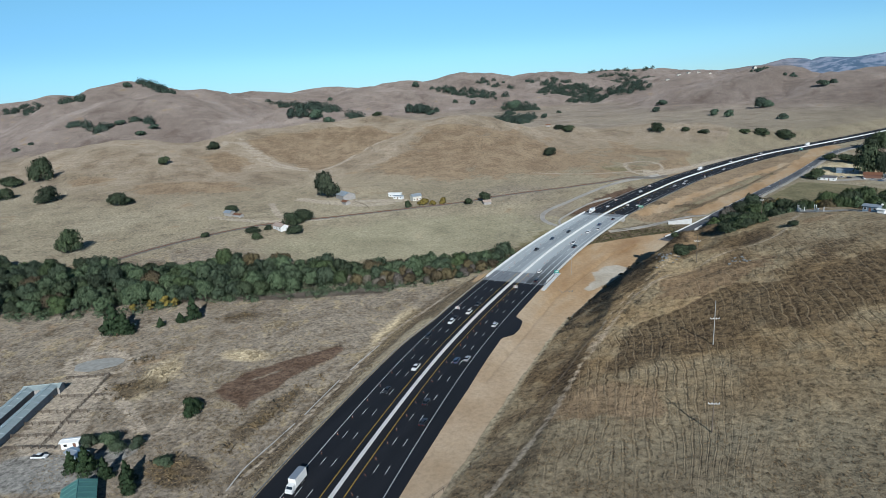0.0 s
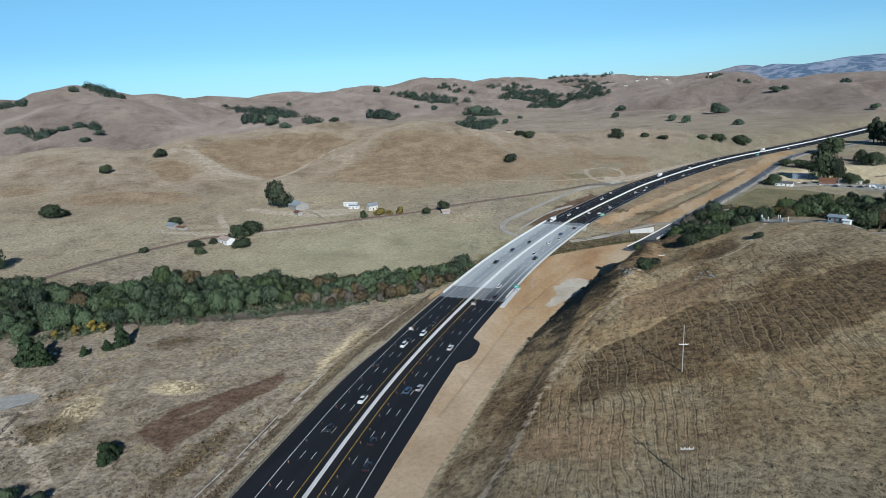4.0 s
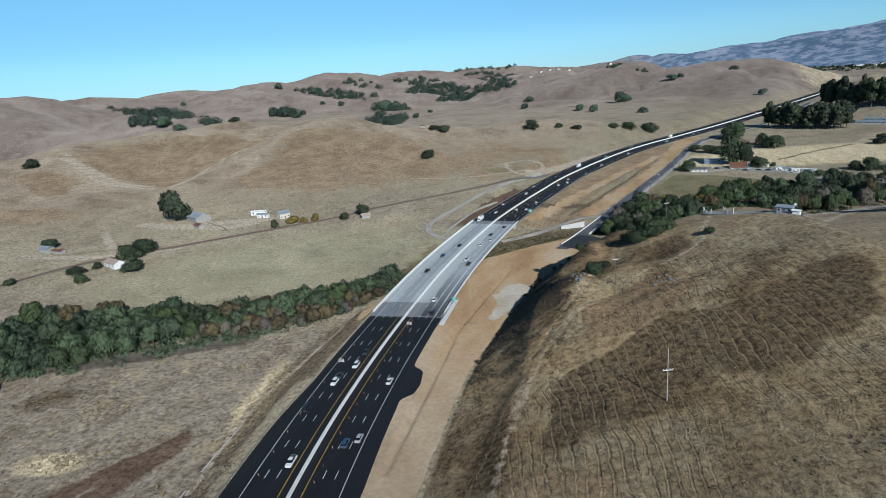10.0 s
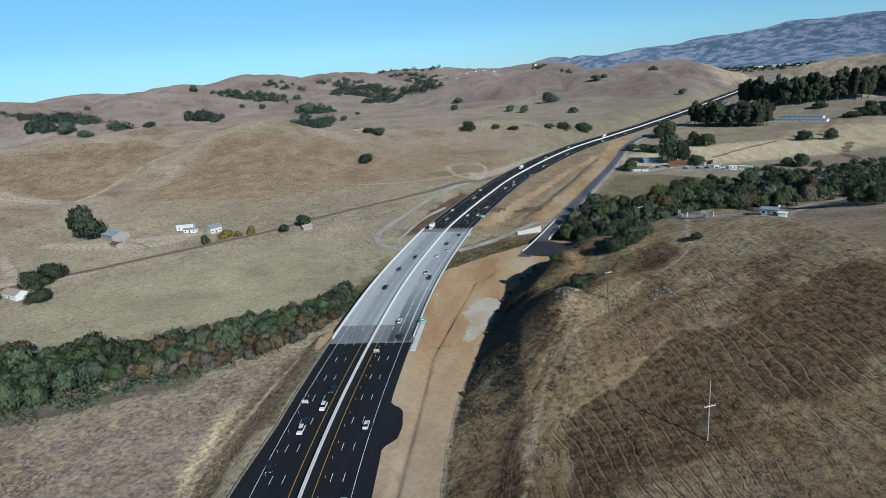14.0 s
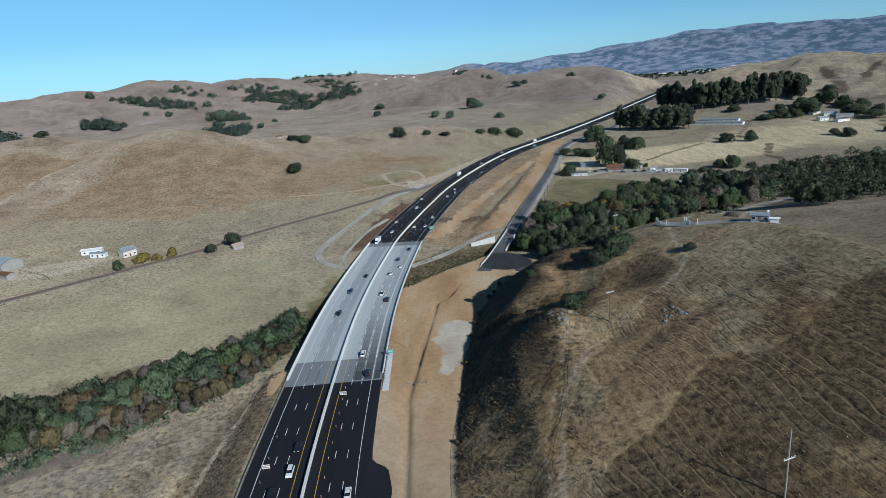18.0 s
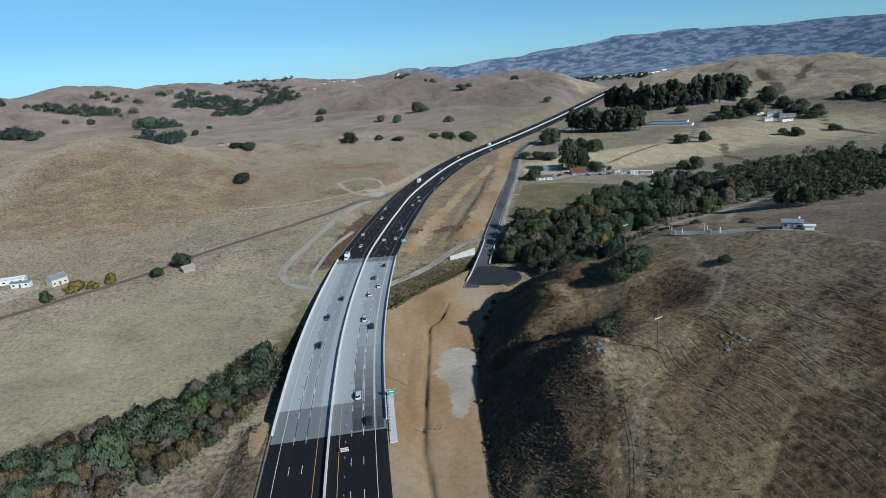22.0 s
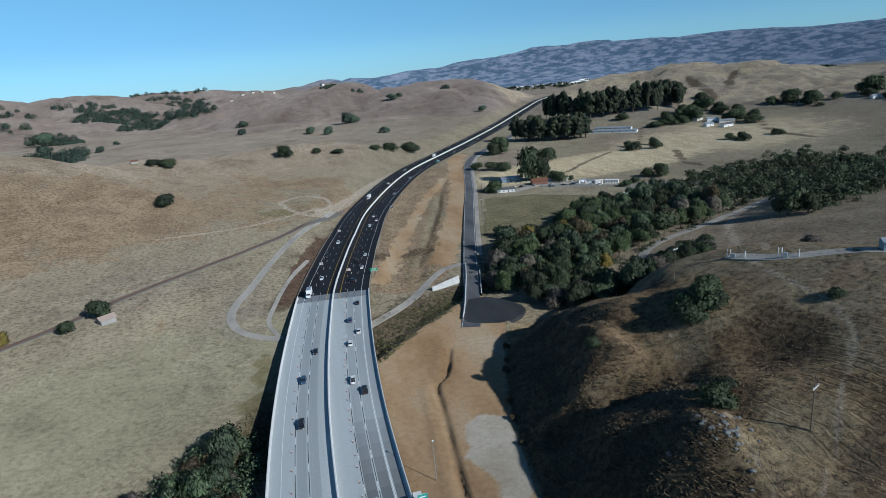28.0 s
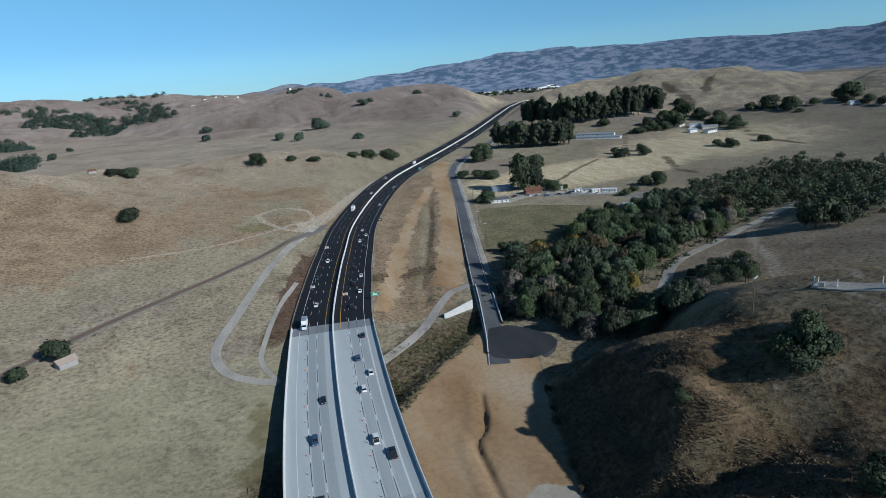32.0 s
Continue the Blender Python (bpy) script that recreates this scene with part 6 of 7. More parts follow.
MODELS = {
    "saloon white": car("car", "saloon", "white", "white saloon car with dark windows on the highway"),
    "saloon black": car("car", "saloon", "black", "black saloon car on the highway"),
    "saloon silver": car("car", "saloon", "silver", "silver saloon car with dark windows on the highway"),
    "suv white": car("car", "suv", "white", "white estate car with dark windows on the highway"),
    "suv black": car("car", "suv", "black", "black sport utility car on the highway"),
    "suv blue": car("car", "suv", "blue", "dark blue sport utility car on the highway"),
    "pickup white": car("pickup_truck", "pickup", "white", "white pickup truck with an open bed"),
    "pickup black": car("pickup_truck", "pickup", "black", "black pickup truck with an open bed on the highway"),
}
TRUCK = box_truck("white box truck with a tall cargo box on the highway")
NEAR_TRAFFIC = [("saloon black", -8.9, -57), ("saloon white", 12.6, -60), ("saloon black", -5.2, -36), ("suv black", 12.6, 9), ("suv white", 8.95, 26), ("pickup black", -9.0, 72),
                ("suv blue", -9.0, 102), ("saloon black", -5.3, 126), ("pickup white", 8.9, 96), ("pickup black", 12.6, 87), ("suv white", 8.9, 129), ("saloon white", 12.6, 141),
                ("suv blue", 8.9, 155), ("saloon black", 12.6, 177), ("pickup white", -5.2, -111), ("saloon black", -8.9, -131), ("suv white", -8.9, -62), ("suv white", -5.2, -48),
                ("suv black", -12.6, -81), ("suv blue", 8.95, -101), ("saloon silver", 12.6, -98), ("saloon black", 8.95, -136), ("saloon black", 12.6, -148)]
FAR_TRAFFIC = [("saloon white", -9.0, 222), ("suv black", 8.9, 214), ("saloon white", 12.6, 236), ("saloon black", 8.9, 250), ("saloon white", 12.6, 262), ("saloon black", -12.6, 266),
               ("suv white", -9.0, 298), ("saloon black", 8.9, 278), ("saloon black", 12.6, 324), ("suv white", 8.9, 340), ("saloon white", 12.6, 356), ("saloon white", 8.9, 372),
               ("saloon white", 12.6, 463), ("suv black", 8.9, 420), ("saloon white", 12.6, 547), ("suv white", -5.3, 520), ("saloon black", -9.0, 380), ("saloon white", -9.0, 600),
               ("saloon white", 12.6, 722), ("suv black", -5.3, 760), ("saloon white", 8.9, 840), ("saloon white", -9.0, 960), ("saloon silver", 12.6, 1010), ("saloon white", -5.3, 1180)]
used_models = set()
for key, off, y in NEAR_TRAFFIC + FAR_TRAFFIC:
    if key in used_models:
        copy_thing(MODELS[key], on_road(off, y))
    else:
        MODELS[key].matrix_world = on_road(off, y)
        used_models.add(key)
TRUCK.matrix_world = on_road(-9.0, 448)
copy_thing(TRUCK, on_road(-5.3, 692))
copy_thing(TRUCK, on_road(-12.6, -188))
copy_thing(TRUCK, on_road(-12.6, 196))
parked = copy_thing(MODELS["pickup white"], pose(-113, -208, height(-113, -208), 0, 0, 25))
tagged(parked, "white pickup truck parked on a gravel yard", "pickup truck", "parked vehicles")

for k, (key, x, y, a) in enumerate((("saloon white", 178, 431, 40), ("suv black", 184, 428, 35), ("pickup white", 196, 424, 100), ("saloon silver", 203, 419, 20), ("suv white", 212, 421, 60), ("saloon black", 220, 411, -30),
                                    ("pickup black", 228, 409, -20), ("saloon white", 233, 420, 70), ("suv white", 248, 392, 10), ("saloon silver", 240, 397, -35), ("suv blue", 208, 411, 5), ("saloon white", 152, 428, 70))):
    ob = copy_thing(MODELS[key], pose(x, y, height(x, y), 0, 0, a))
    tagged(ob, key.split()[1] + " " + ("pickup truck" if "pickup" in key else "car") + " parked on a gravel farmyard", "pickup truck" if "pickup" in key else "car", "farmyard vehicles")
ob = copy_thing(MODELS["saloon white"], pose(-197, -113, height(-197, -113), 0, 0, 30))
tagged(ob, "white car parked beside dense evergreens in pasture", "car", "parked vehicles")

# ---- road furniture ----
cone_ = tagged(new("traffic_cone"), "orange traffic cone with a white band between lanes", "traffic cone", "lane cones")
part("cone_base", boxes((-0.19, 0.19, -0.19, 0.19, 0, 0.05)), PLASTIC, cone_)
bm = bmesh.new()
rod(bm, (0, 0, 0.05), (0, 0, 0.95), 0.085, 0.035, 8)
sleeve = part("cone_body", bm, ORANGE, cone_)
bm = bmesh.new()
rod(bm, (0, 0, 0.45), (0, 0, 0.78), 0.066, 0.046, 8)
part("white_band", bm, WHITE, sleeve)
first = True
for off, y0, y1, gap in ((-13.2, -205, -20, 11), (-11.9, 20, 192, 9.5), (5.3, -205, 20, 8.5), (6.2, 24, 200, 6.5), (-13.0, 205, 330, 14), (5.4, 210, 330, 12)):
    y = y0
    while y < y1:
        m = on_road(off, y)
        if first:
            cone_.matrix_world, first = m, False
        else:
            copy_thing(cone_, m)
        y += gap


def barricade(off, y):
    b = tagged(new("road_barricade"), "white striped work-zone barricade on black legs", "barricade", "lane barricades")
    for k in range(3):
        p = part("rail", boxes((-0.04, 0.04, -1.2, 1.2, 0.45 + 0.5 * k, 0.75 + 0.5 * k)), WHITE_PAINT, b)
        for j in range(3):
            part("stripe", boxes((-0.044, 0.044, -0.9 + 0.75 * j, -0.75 + 0.75 * j, 0.452 + 0.5 * k, 0.748 + 0.5 * k)), ORANGE, p)
    for s in (-0.9, 0.9):
        part("leg", boxes((-0.03, 0.03, s - 0.03, s + 0.03, 0, 1.8)), STEEL, b)
        part("foot", boxes((-0.7, 0.7, s - 0.05, s + 0.05, 0, 0.08)), PLASTIC, b)
    b.matrix_world = on_road(off, y)


for off, y in ((-12.8, -45), (5.2, -6), (5.2, 232), (-13.2, 250), (-13.0, 330)):
    barricade(off, y)

# steel guard rails on posts
def guard_rail(i0, i1, off, label, gap=2):
    g = tagged(new("guard_rail"), label, "guard rail")
    side = 1 if (off(i0) if callable(off) else off) > 0 else -1
    lift = -0.25
    v, f = extrude(i0, i1, [((lambda i, k=k: (off(i) if callable(off) else off) + side * k), h + lift) for k, h in ((0.35, 0.58), (0.43, 0.66), (0.35, 0.74), (0.43, 0.82), (0.35, 0.9), (0.29, 0.9), (0.29, 0.58))], 4)
    mesh_object("rail", v, f, STEEL, g)
    bm = boxes((-0.09, 0.09, -0.1, 0.1, -0.6, 0.85 + lift))
    me = bpy.data.meshes.new("post")
    bm.to_mesh(me)
    bm.free()
    me.materials.append(WOOD)
    for i in range(i0, i1, gap):
        p = new("post", me)
        p.parent = g
        p.location = road_point(i, (off(i) if callable(off) else off) + side * 0.55)
    return g


guard_rail(station(-250), station(10), west_edge, "galvanised guard rail on timber posts beside the highway")
guard_rail(station(2), station(24), 18.7, "short galvanised guard rail where the bridge begins")
guard_rail(station(190), station(330), -18.5, "galvanised guard rail on timber posts beside the highway", 3)
guard_rail(station(190), station(420), 18.5, "galvanised guard rail on timber posts beside the highway", 3)
# concrete flare at the bridge's corner
v, f = extrude(station(-4), station(28), [(18.9, -0.3), (18.9, 0.02), (21.2, 0.02), (21.2, -0.3)])
mesh_object("concrete_apron", v, f, CONCRETE, highway, "pale concrete apron at the bridge end")


def light_column(x, y, high, label, sign=None):
    z = height(x, y)
    p = anchor("sign_post", x, y, 0, label, "sign post", z=z - 0.1)
    bm = bmesh.new()
    rod(bm, (0, 0, 0), (0, 0, high), 0.11, 0.07)
    part("pole", bm, STEEL, p)
    part("lamp_head", boxes((-0.25, 0.25, -0.25, 0.25, high, high + 0.2)), WHITE_PAINT, p)
    return p


light_column(7, 33, 12.5, "slim galvanised pole on bare earth beside the bridge")


def road_sign(off, y, w, h, material, label, bars=2):
    i = station(y)
    s = tagged(new("road_sign"), label, "road sign")
    for k in (-w * 0.3, w * 0.3):
        part("post", boxes((-0.06, 0.06, k - 0.06, k + 0.06, -1.0, 2.2 + h)), STEEL, s)
    b = part("panel", boxes((-0.12, -0.07, -w / 2, w / 2, 2.2, 2.2 + h)), material, s, "green panel with a white border")
    for k in range(bars):
        zc = 2.2 + h * (k + 1) / (bars + 1)
        part("text_bar", boxes((-0.13, -0.122, -w * 0.32, w * (0.3 - 0.12 * k), zc - 0.16, zc + 0.16)), WHITE_PAINT, b)
    for z0 in (2.25, 2.13 + h):
        part("border", boxes((-0.13, -0.122, -w * 0.48, w * 0.48, z0, z0 + 0.07)), WHITE_PAINT, b)
    p = road_point(i, off, -0.3)
    a = math.degrees(math.atan2(ALONG_N[i, 1], ALONG_N[i, 0])) + 90
    s.matrix_world = pose(*p, 0, 0, a)
    return s


road_sign(20.6, 22, 2.6, 1.8, SIGN_TEAL, "teal road sign on two posts beside the bridge", 1)
road_sign(20.5, 222, 4.2, 1.8, SIGN_GREEN, "green highway sign with white lettering bars")
road_sign(20.5, 640, 4.5, 2.6, SIGN_TEAL, "green highway sign on posts beside the road")
road_sign(21.0, 392, 3.0, 2.4, PLASTIC, "dark work sign board beside the highway", 1)
# black contrast stripes between the dashes on the pale deck
BLACK_LINE = plain("black_line", (0.03, 0.031, 0.034), 0.7, 0, 0.1, 0.8)
for off in (-10.9, -7.1, 7.1, 10.8):
    ribbon("contrast_line", off, 0.2, IA0, IA1, BLACK_LINE, bridge, crown(off) - 0.0015, step=2)
# rubbed lanes on the deck
for off in (-9.0, -5.3, 9.0, 12.7):
    ribbon("worn_lane", off, 2.7, IB0, IB1, TYRE_TRACK, bridge, crown(off) - 0.003)
ribbon("dark_lane", 16.0, 2.2, IB0, IB1, TYRE_TRACK, bridge, crown(16) - 0.006)
for k in range(9):
    tone = 0.07 + 0.026 * k
    STAIN = paving("stained_concrete", (tone * 0.9, tone * 0.97, tone), (tone * 1.15, tone * 1.22, tone * 1.25), 1.0, 0.05, speck=0.2)
    for off, w in ((8.9, 2.9), (12.65, 2.9), (16.2, 2.4)):
        ribbon("stained_lane", off, w, station(5 + 7 * k), station(12 + 7 * k), STAIN, bridge, crown(off) + 0.001)
for y in (60, 100, 145):
    for off in (-10, 0, 10):
        i = station(y)
        x_, y_, _ = road_point(i, off)
        z_ = height(x_, y_)
        bm = bmesh.new()
        rod(bm, (x_, y_, z_ - 0.5), (x_, y_, -1.85), 0.9, 0.9, 16)
        part("column", bm, PIER, bridge)
for y in (22.5, 187):
    i = station(y)
    v, f = extrude(i, i + 3, [(-18.4, -7.5), (-18.4, -0.36), (18.4, -0.36), (18.4, -7.5)], 1)
    mesh_object("abutment", v, f, PIER, bridge)
# ---- side roads, railway, fences ----
def lay(name, pts, width, material, parent=None, lift=0.12, step=2.5, thick=0.4, least=None, off=0.0):
    """A ribbon of paving on the ground, with sides."""
    line = spline(pts, step)
    nrm = sides(line)
    zc = land(line[:, 0], line[:, 1])
    k = np.ones(7) / 7
    zc = np.convolve(np.pad(zc, 3, "edge"), k, "valid")
    a, b = line + nrm * (off - width / 2), line + nrm * (off + width / 2)
    za, zb = (np.maximum(land(p[:, 0], p[:, 1]), zc - 0.3) for p in (a, b))
    if least is not None:
        za, zb, zc = np.maximum(za, least), np.maximum(zb, least), np.maximum(zc, least)
    verts, faces = [], []
    for i in range(len(line)):
        mid_ = max(0.0, zc[i] - (za[i] + zb[i]) / 2)
        ha, hb = za[i] + mid_ + lift, zb[i] + mid_ + lift
        verts += [(*a[i], ha - thick), (*a[i], ha), (*b[i], hb), (*b[i], hb - thick)]
    for i in range(len(line) - 1):
        for j in range(3):
            faces.append((4 * i + j, 4 * i + j + 1, 4 * i + 5 + j, 4 * i + 4 + j))
    return mesh_object(name, verts, faces, material, parent)


FRONTAGE = [(45.5, 131), (50.5, 146), (62.2, 186), (76.8, 238), (100, 319), (140, 456), (171, 568), (197, 634), (236, 700), (276, 757), (330, 840), (420, 990)]
frontage = tagged(new("road_frontage"), "narrow grey frontage road with white edge lines", "road", kind="structure")
lay("asphalt", FRONTAGE, 8.6, OLD_ASPHALT, frontage, 0.15, thick=1.0, least=-3.3)
lay("shoulder", FRONTAGE[3:], 3.4, GRAVEL_GREY, frontage, 0.1, off=6.0)
lay("edge_line", FRONTAGE, 0.16, WHITE, frontage, 0.165, thick=0.01, off=-3.8, least=-3.3)
lay("edge_line", FRONTAGE[2:], 0.16, WHITE, frontage, 0.165, thick=0.01, off=3.6, least=-3.3)
edge_ = [(45, 143), (46, 137), (49.7, 133.5), (59, 130), (66, 131), (71, 134.5), (75, 140), (75, 145.6), (72, 152), (68.5, 158), (63, 164), (54, 164)]
ring_ = [(x, y, -3.13) for x, y in edge_] + [(x, y, -6.5) for x, y in edge_]
n_ = len(edge_)
mesh_object("turning_area", ring_, [tuple(range(n_))] + [(k, n_ + k, n_ + (k + 1) % n_, (k + 1) % n_) for k in range(n_)], SHADED_ASPHALT, frontage, "dark asphalt turning area, coloured darker for shade")
# parapets where the frontage road crosses the creek
lay("parapet", [(45.5, 141), (51, 157), (62.2, 194), (70, 222)], 0.4, CONCRETE, frontage, 1.0, thick=1.9, off=-0.6, least=-3.3)
lay("parapet", [(62, 167), (66.8, 184), (73, 206)], 0.4, CONCRETE, frontage, 1.0, thick=1.9, least=-3.3)
culvert = tagged(new("retaining_wall"), "white concrete wing wall where a track passes under a road", "retaining wall", kind="structure")
wall_a, wall_b = Vector((41, 187.5, 0)), Vector((58, 194.5, 0))
turn_ = math.degrees(math.atan2(wall_b.y - wall_a.y, wall_b.x - wall_a.x))
culvert.matrix_world = pose(41, 187.5, height(44, 186) - 1.0, 0, 0, turn_)
bm = bmesh.new()
prism(bm, [(0, 0), (18, 0), (18, 5.6), (0.0, 3.8)], -0.25, 0.25)
part("wall", bm, PALE_WALL, culvert)
part("coping", boxes((-0.1, 0.8, -0.35, 0.35, 3.7, 3.95)), CONCRETE, culvert)

RAIL = [(-318, -120), (-310, -70), (-299, -15), (-273, 52), (-231, 97), (-190, 136), (-142, 184), (-119, 216), (-96, 243), (-59, 284), (-32, 320), (-8, 365), (12, 408)]
railway = tagged(new("railway"), "single railway track on a brown ballast bed", "railway", kind="structure")
lay("ballast_bed", RAIL, 4.6, BALLAST, railway, 0.4, thick=1.0)
for s_ in (-0.72, 0.72):
    lay("rail", RAIL, 0.16, RUST, railway, 0.62, thick=0.16, off=s_)
line = spline(RAIL, 0.75)
nrm = sides(line)
zz = np.convolve(np.pad(land(line[:, 0], line[:, 1]), 6, "edge"), np.ones(13) / 13, "valid")
vs, fs = [], []
for (x, y), (nx, ny), z in zip(line, nrm, zz):
    k = len(vs)
    for a, b in ((-1.3, -0.11), (1.3, -0.11), (1.3, 0.11), (-1.3, 0.11)):
        vs.append((x + nx * a - ny * b, y + ny * a + nx * b, z + 0.46))
    fs.append((k, k + 1, k + 2, k + 3))
tagged(mesh_object("sleepers", vs, fs, WOOD, railway), kind="stuff")

gutter = tagged(new("drain_channel"), "narrow pale concrete drain along a roadside bank", "drain", kind="structure")
for pts in ([(-37, -194.7), (-40.2, -184), (-41.5, -170.8), (-43, -156)], [(-43.6, -150), (-47, -130.8), (-48.6, -121)], [(-49.5, -113), (-51, -97), (-52, -86)]):
    lay("channel", pts, 0.5, GRAVEL_PALE, gutter, 0.1, step=1.5, thick=0.3)
tracks_root = tagged(new("track_gravel"), "pale gravel farm tracks", "track", kind="structure")
lay("gravel", [(3, 398), (-26, 312), (-41, 264), (-52, 222), (-60, 190), (-57, 171), (-48, 160), (-36, 153)], 4.2, GRAVEL_GREY, tracks_root, 0.08)
lay("gravel", [(-36, 153), (-42, 172), (-40, 192), (-33, 225), (-21, 268)], 2.2, GRAVEL_GREY, tracks_root, 0.09)
lay("gravel", [(2, 154), (8, 160), (20, 171), (32, 185), (44, 205), (53.5, 218), (61, 223), (70, 226)], 4.4, GRAVEL_GREY, tracks_root, 0.1)
lay("gravel", [(123, 66), (129, 50), (140, 38), (152, 22), (175, -3), (230, -40)], 5.0, GRAVEL_GREY, tracks_root, 0.08)
lay("gravel", [(150, 172), (177, 198), (209, 212), (266, 237), (330, 262)], 6.0, GRAVEL_GREY, tracks_root, 0.15)
lay("gravel", [(168, 412), (190, 422), (215, 425), (245, 400), (262, 388)], 9.0, GRAVEL_GREY, tracks_root, 0.1)


def fence_line(name, pts, label, gap=3.0, rails=(0.5, 0.95, 1.35), tall=1.5, thickness=0.07):
    line = spline(pts, gap) if len(pts) > 2 else np.array([np.array(pts[0]) + (np.array(pts[1]) - np.array(pts[0])) * u for u in np.linspace(0, 1, max(2, int(math.dist(*pts) / gap) + 1))])
    z = land(line[:, 0], line[:, 1])
    f = tagged(new(name), label, "fence", "fences")
    f.location = (*line[0], z[0])
    me = bpy.data.meshes.new("post")
    bm = boxes((-thickness, thickness, -thickness, thickness, -0.4, tall))
    bm.to_mesh(me)
    bm.free()
    me.materials.append(WOOD)
    for (x, y), zz_ in zip(line, z):
        p = new("post", me)
        p.parent = f
        p.location = (x - line[0][0], y - line[0][1], zz_ - z[0])
    for h in rails:
        for k in range(len(line) - 1):
            bm = bmesh.new()
            rod(bm, (line[k][0] - line[0][0], line[k][1] - line[0][1], z[k] - z[0] + h), (line[k + 1][0] - line[0][0], line[k + 1][1] - line[0][1], z[k + 1] - z[0] + h), thickness * 0.6, thickness * 0.6, 4)
            part("rail", bm, WOOD, f)
    return f


for a, b in (((-150.7, -189.4), (-128.3, -181.3)), ((-144.4, -196.4), (-123.9, -188.6)), ((-139.7, -203.9), (-120.4, -196.1)), ((-134, -210.5), (-114, -202.4)), ((-152.3, -155.7), (-120, -203.5)), ((-170, -165), (-152.3, -155.7)), ((-157, -178), (-136, -170))):
    fence_line("pen_fence", (a, b), "weathered timber pen fence beside the stables", thickness=0.13)
fence_line("wire_fence", [(24, -190), (36, -150), (44, -108), (46, -84), (53, -63), (61, -42), (67, -9)], "thin post-and-wire fence along a dry slope", 4.0, (0.7, 1.15), 1.3, 0.05)
fence_line("wire_fence", [(-215, 118), (-190, 140), (-160, 175), (-128, 212)], "thin post-and-wire fence beside the railway", 4.0, (0.7, 1.15), 1.3, 0.05)
fence_line("wire_fence", [(88, 236), (112, 316), (150, 452)], "post-and-wire fence along the frontage road", 4.0, (0.7, 1.1), 1.2, 0.05)
fence_line("paddock_fence", [(584, 590), (521, 770)], "distant paddock fence across straw fields", 7.0, (0.6, 1.1), 1.3, 0.07)
fence_line("farm_fence", [(-243, 159), (-221, 148), (-212, 140)], "pale rail fence beside a barn", 3.0)
fence_line("farm_fence", [(-330, 60), (-300, 72), (-268, 88), (-250, 110)], "pale rail fence across a dusty farmyard", 3.5)


# ---- utility poles ----
def utility_pole(x, y, high, arm_at, label, turn=0.0):
    p = anchor("utility_pole", x, y, turn, label, "utility pole", "utility poles", z=height(x, y) - 0.2)
    bm = bmesh.new()
    rod(bm, (0, 0, 0), (0, 0, high), 0.19, 0.12)
    part("pole", bm, WOOD if high < 13.5 else GREY_WALL, p)
    for k, z in enumerate(arm_at):
        arm = part("crossarm", boxes((-1.4, 1.4, -0.28, -0.14, z - 0.07, z + 0.07)), WHITE_PAINT, p, "pale crossarm")
        for x_ in (-1.35, -0.5, 0.5, 1.35):
            bm = bmesh.new()
            rod(bm, (x_, -0.22, z + 0.1), (x_, -0.22, z + 0.42), 0.07, 0.1, 6)
            part("insulator", bm, WHITE_PAINT, arm)
    return p


utility_pole(92, -96, 16.0, (9.6,), "tall weathered utility pole with one pale crossarm on a dry slope", 20)
utility_pole(95.5, -149, 11.0, (8.6,), "weathered utility pole with a pale crossarm on a dry slope", 20)
utility_pole(79, -14.8, 13.0, (10.4,), "dark utility pole with a pale crossarm on a dry slope", 25)
utility_pole(104.5, 70, 13.0, (11.5,), "dark utility pole with a pale crossarm beside scrub", 25)
for x, y in ((109, 313), (118, 350), (146, 440), (184, 560), (222, 650), (262, 720)):
    utility_pole(x + 2, y, 11.0, (10.4,), "dark utility pole beside the frontage road", -25)


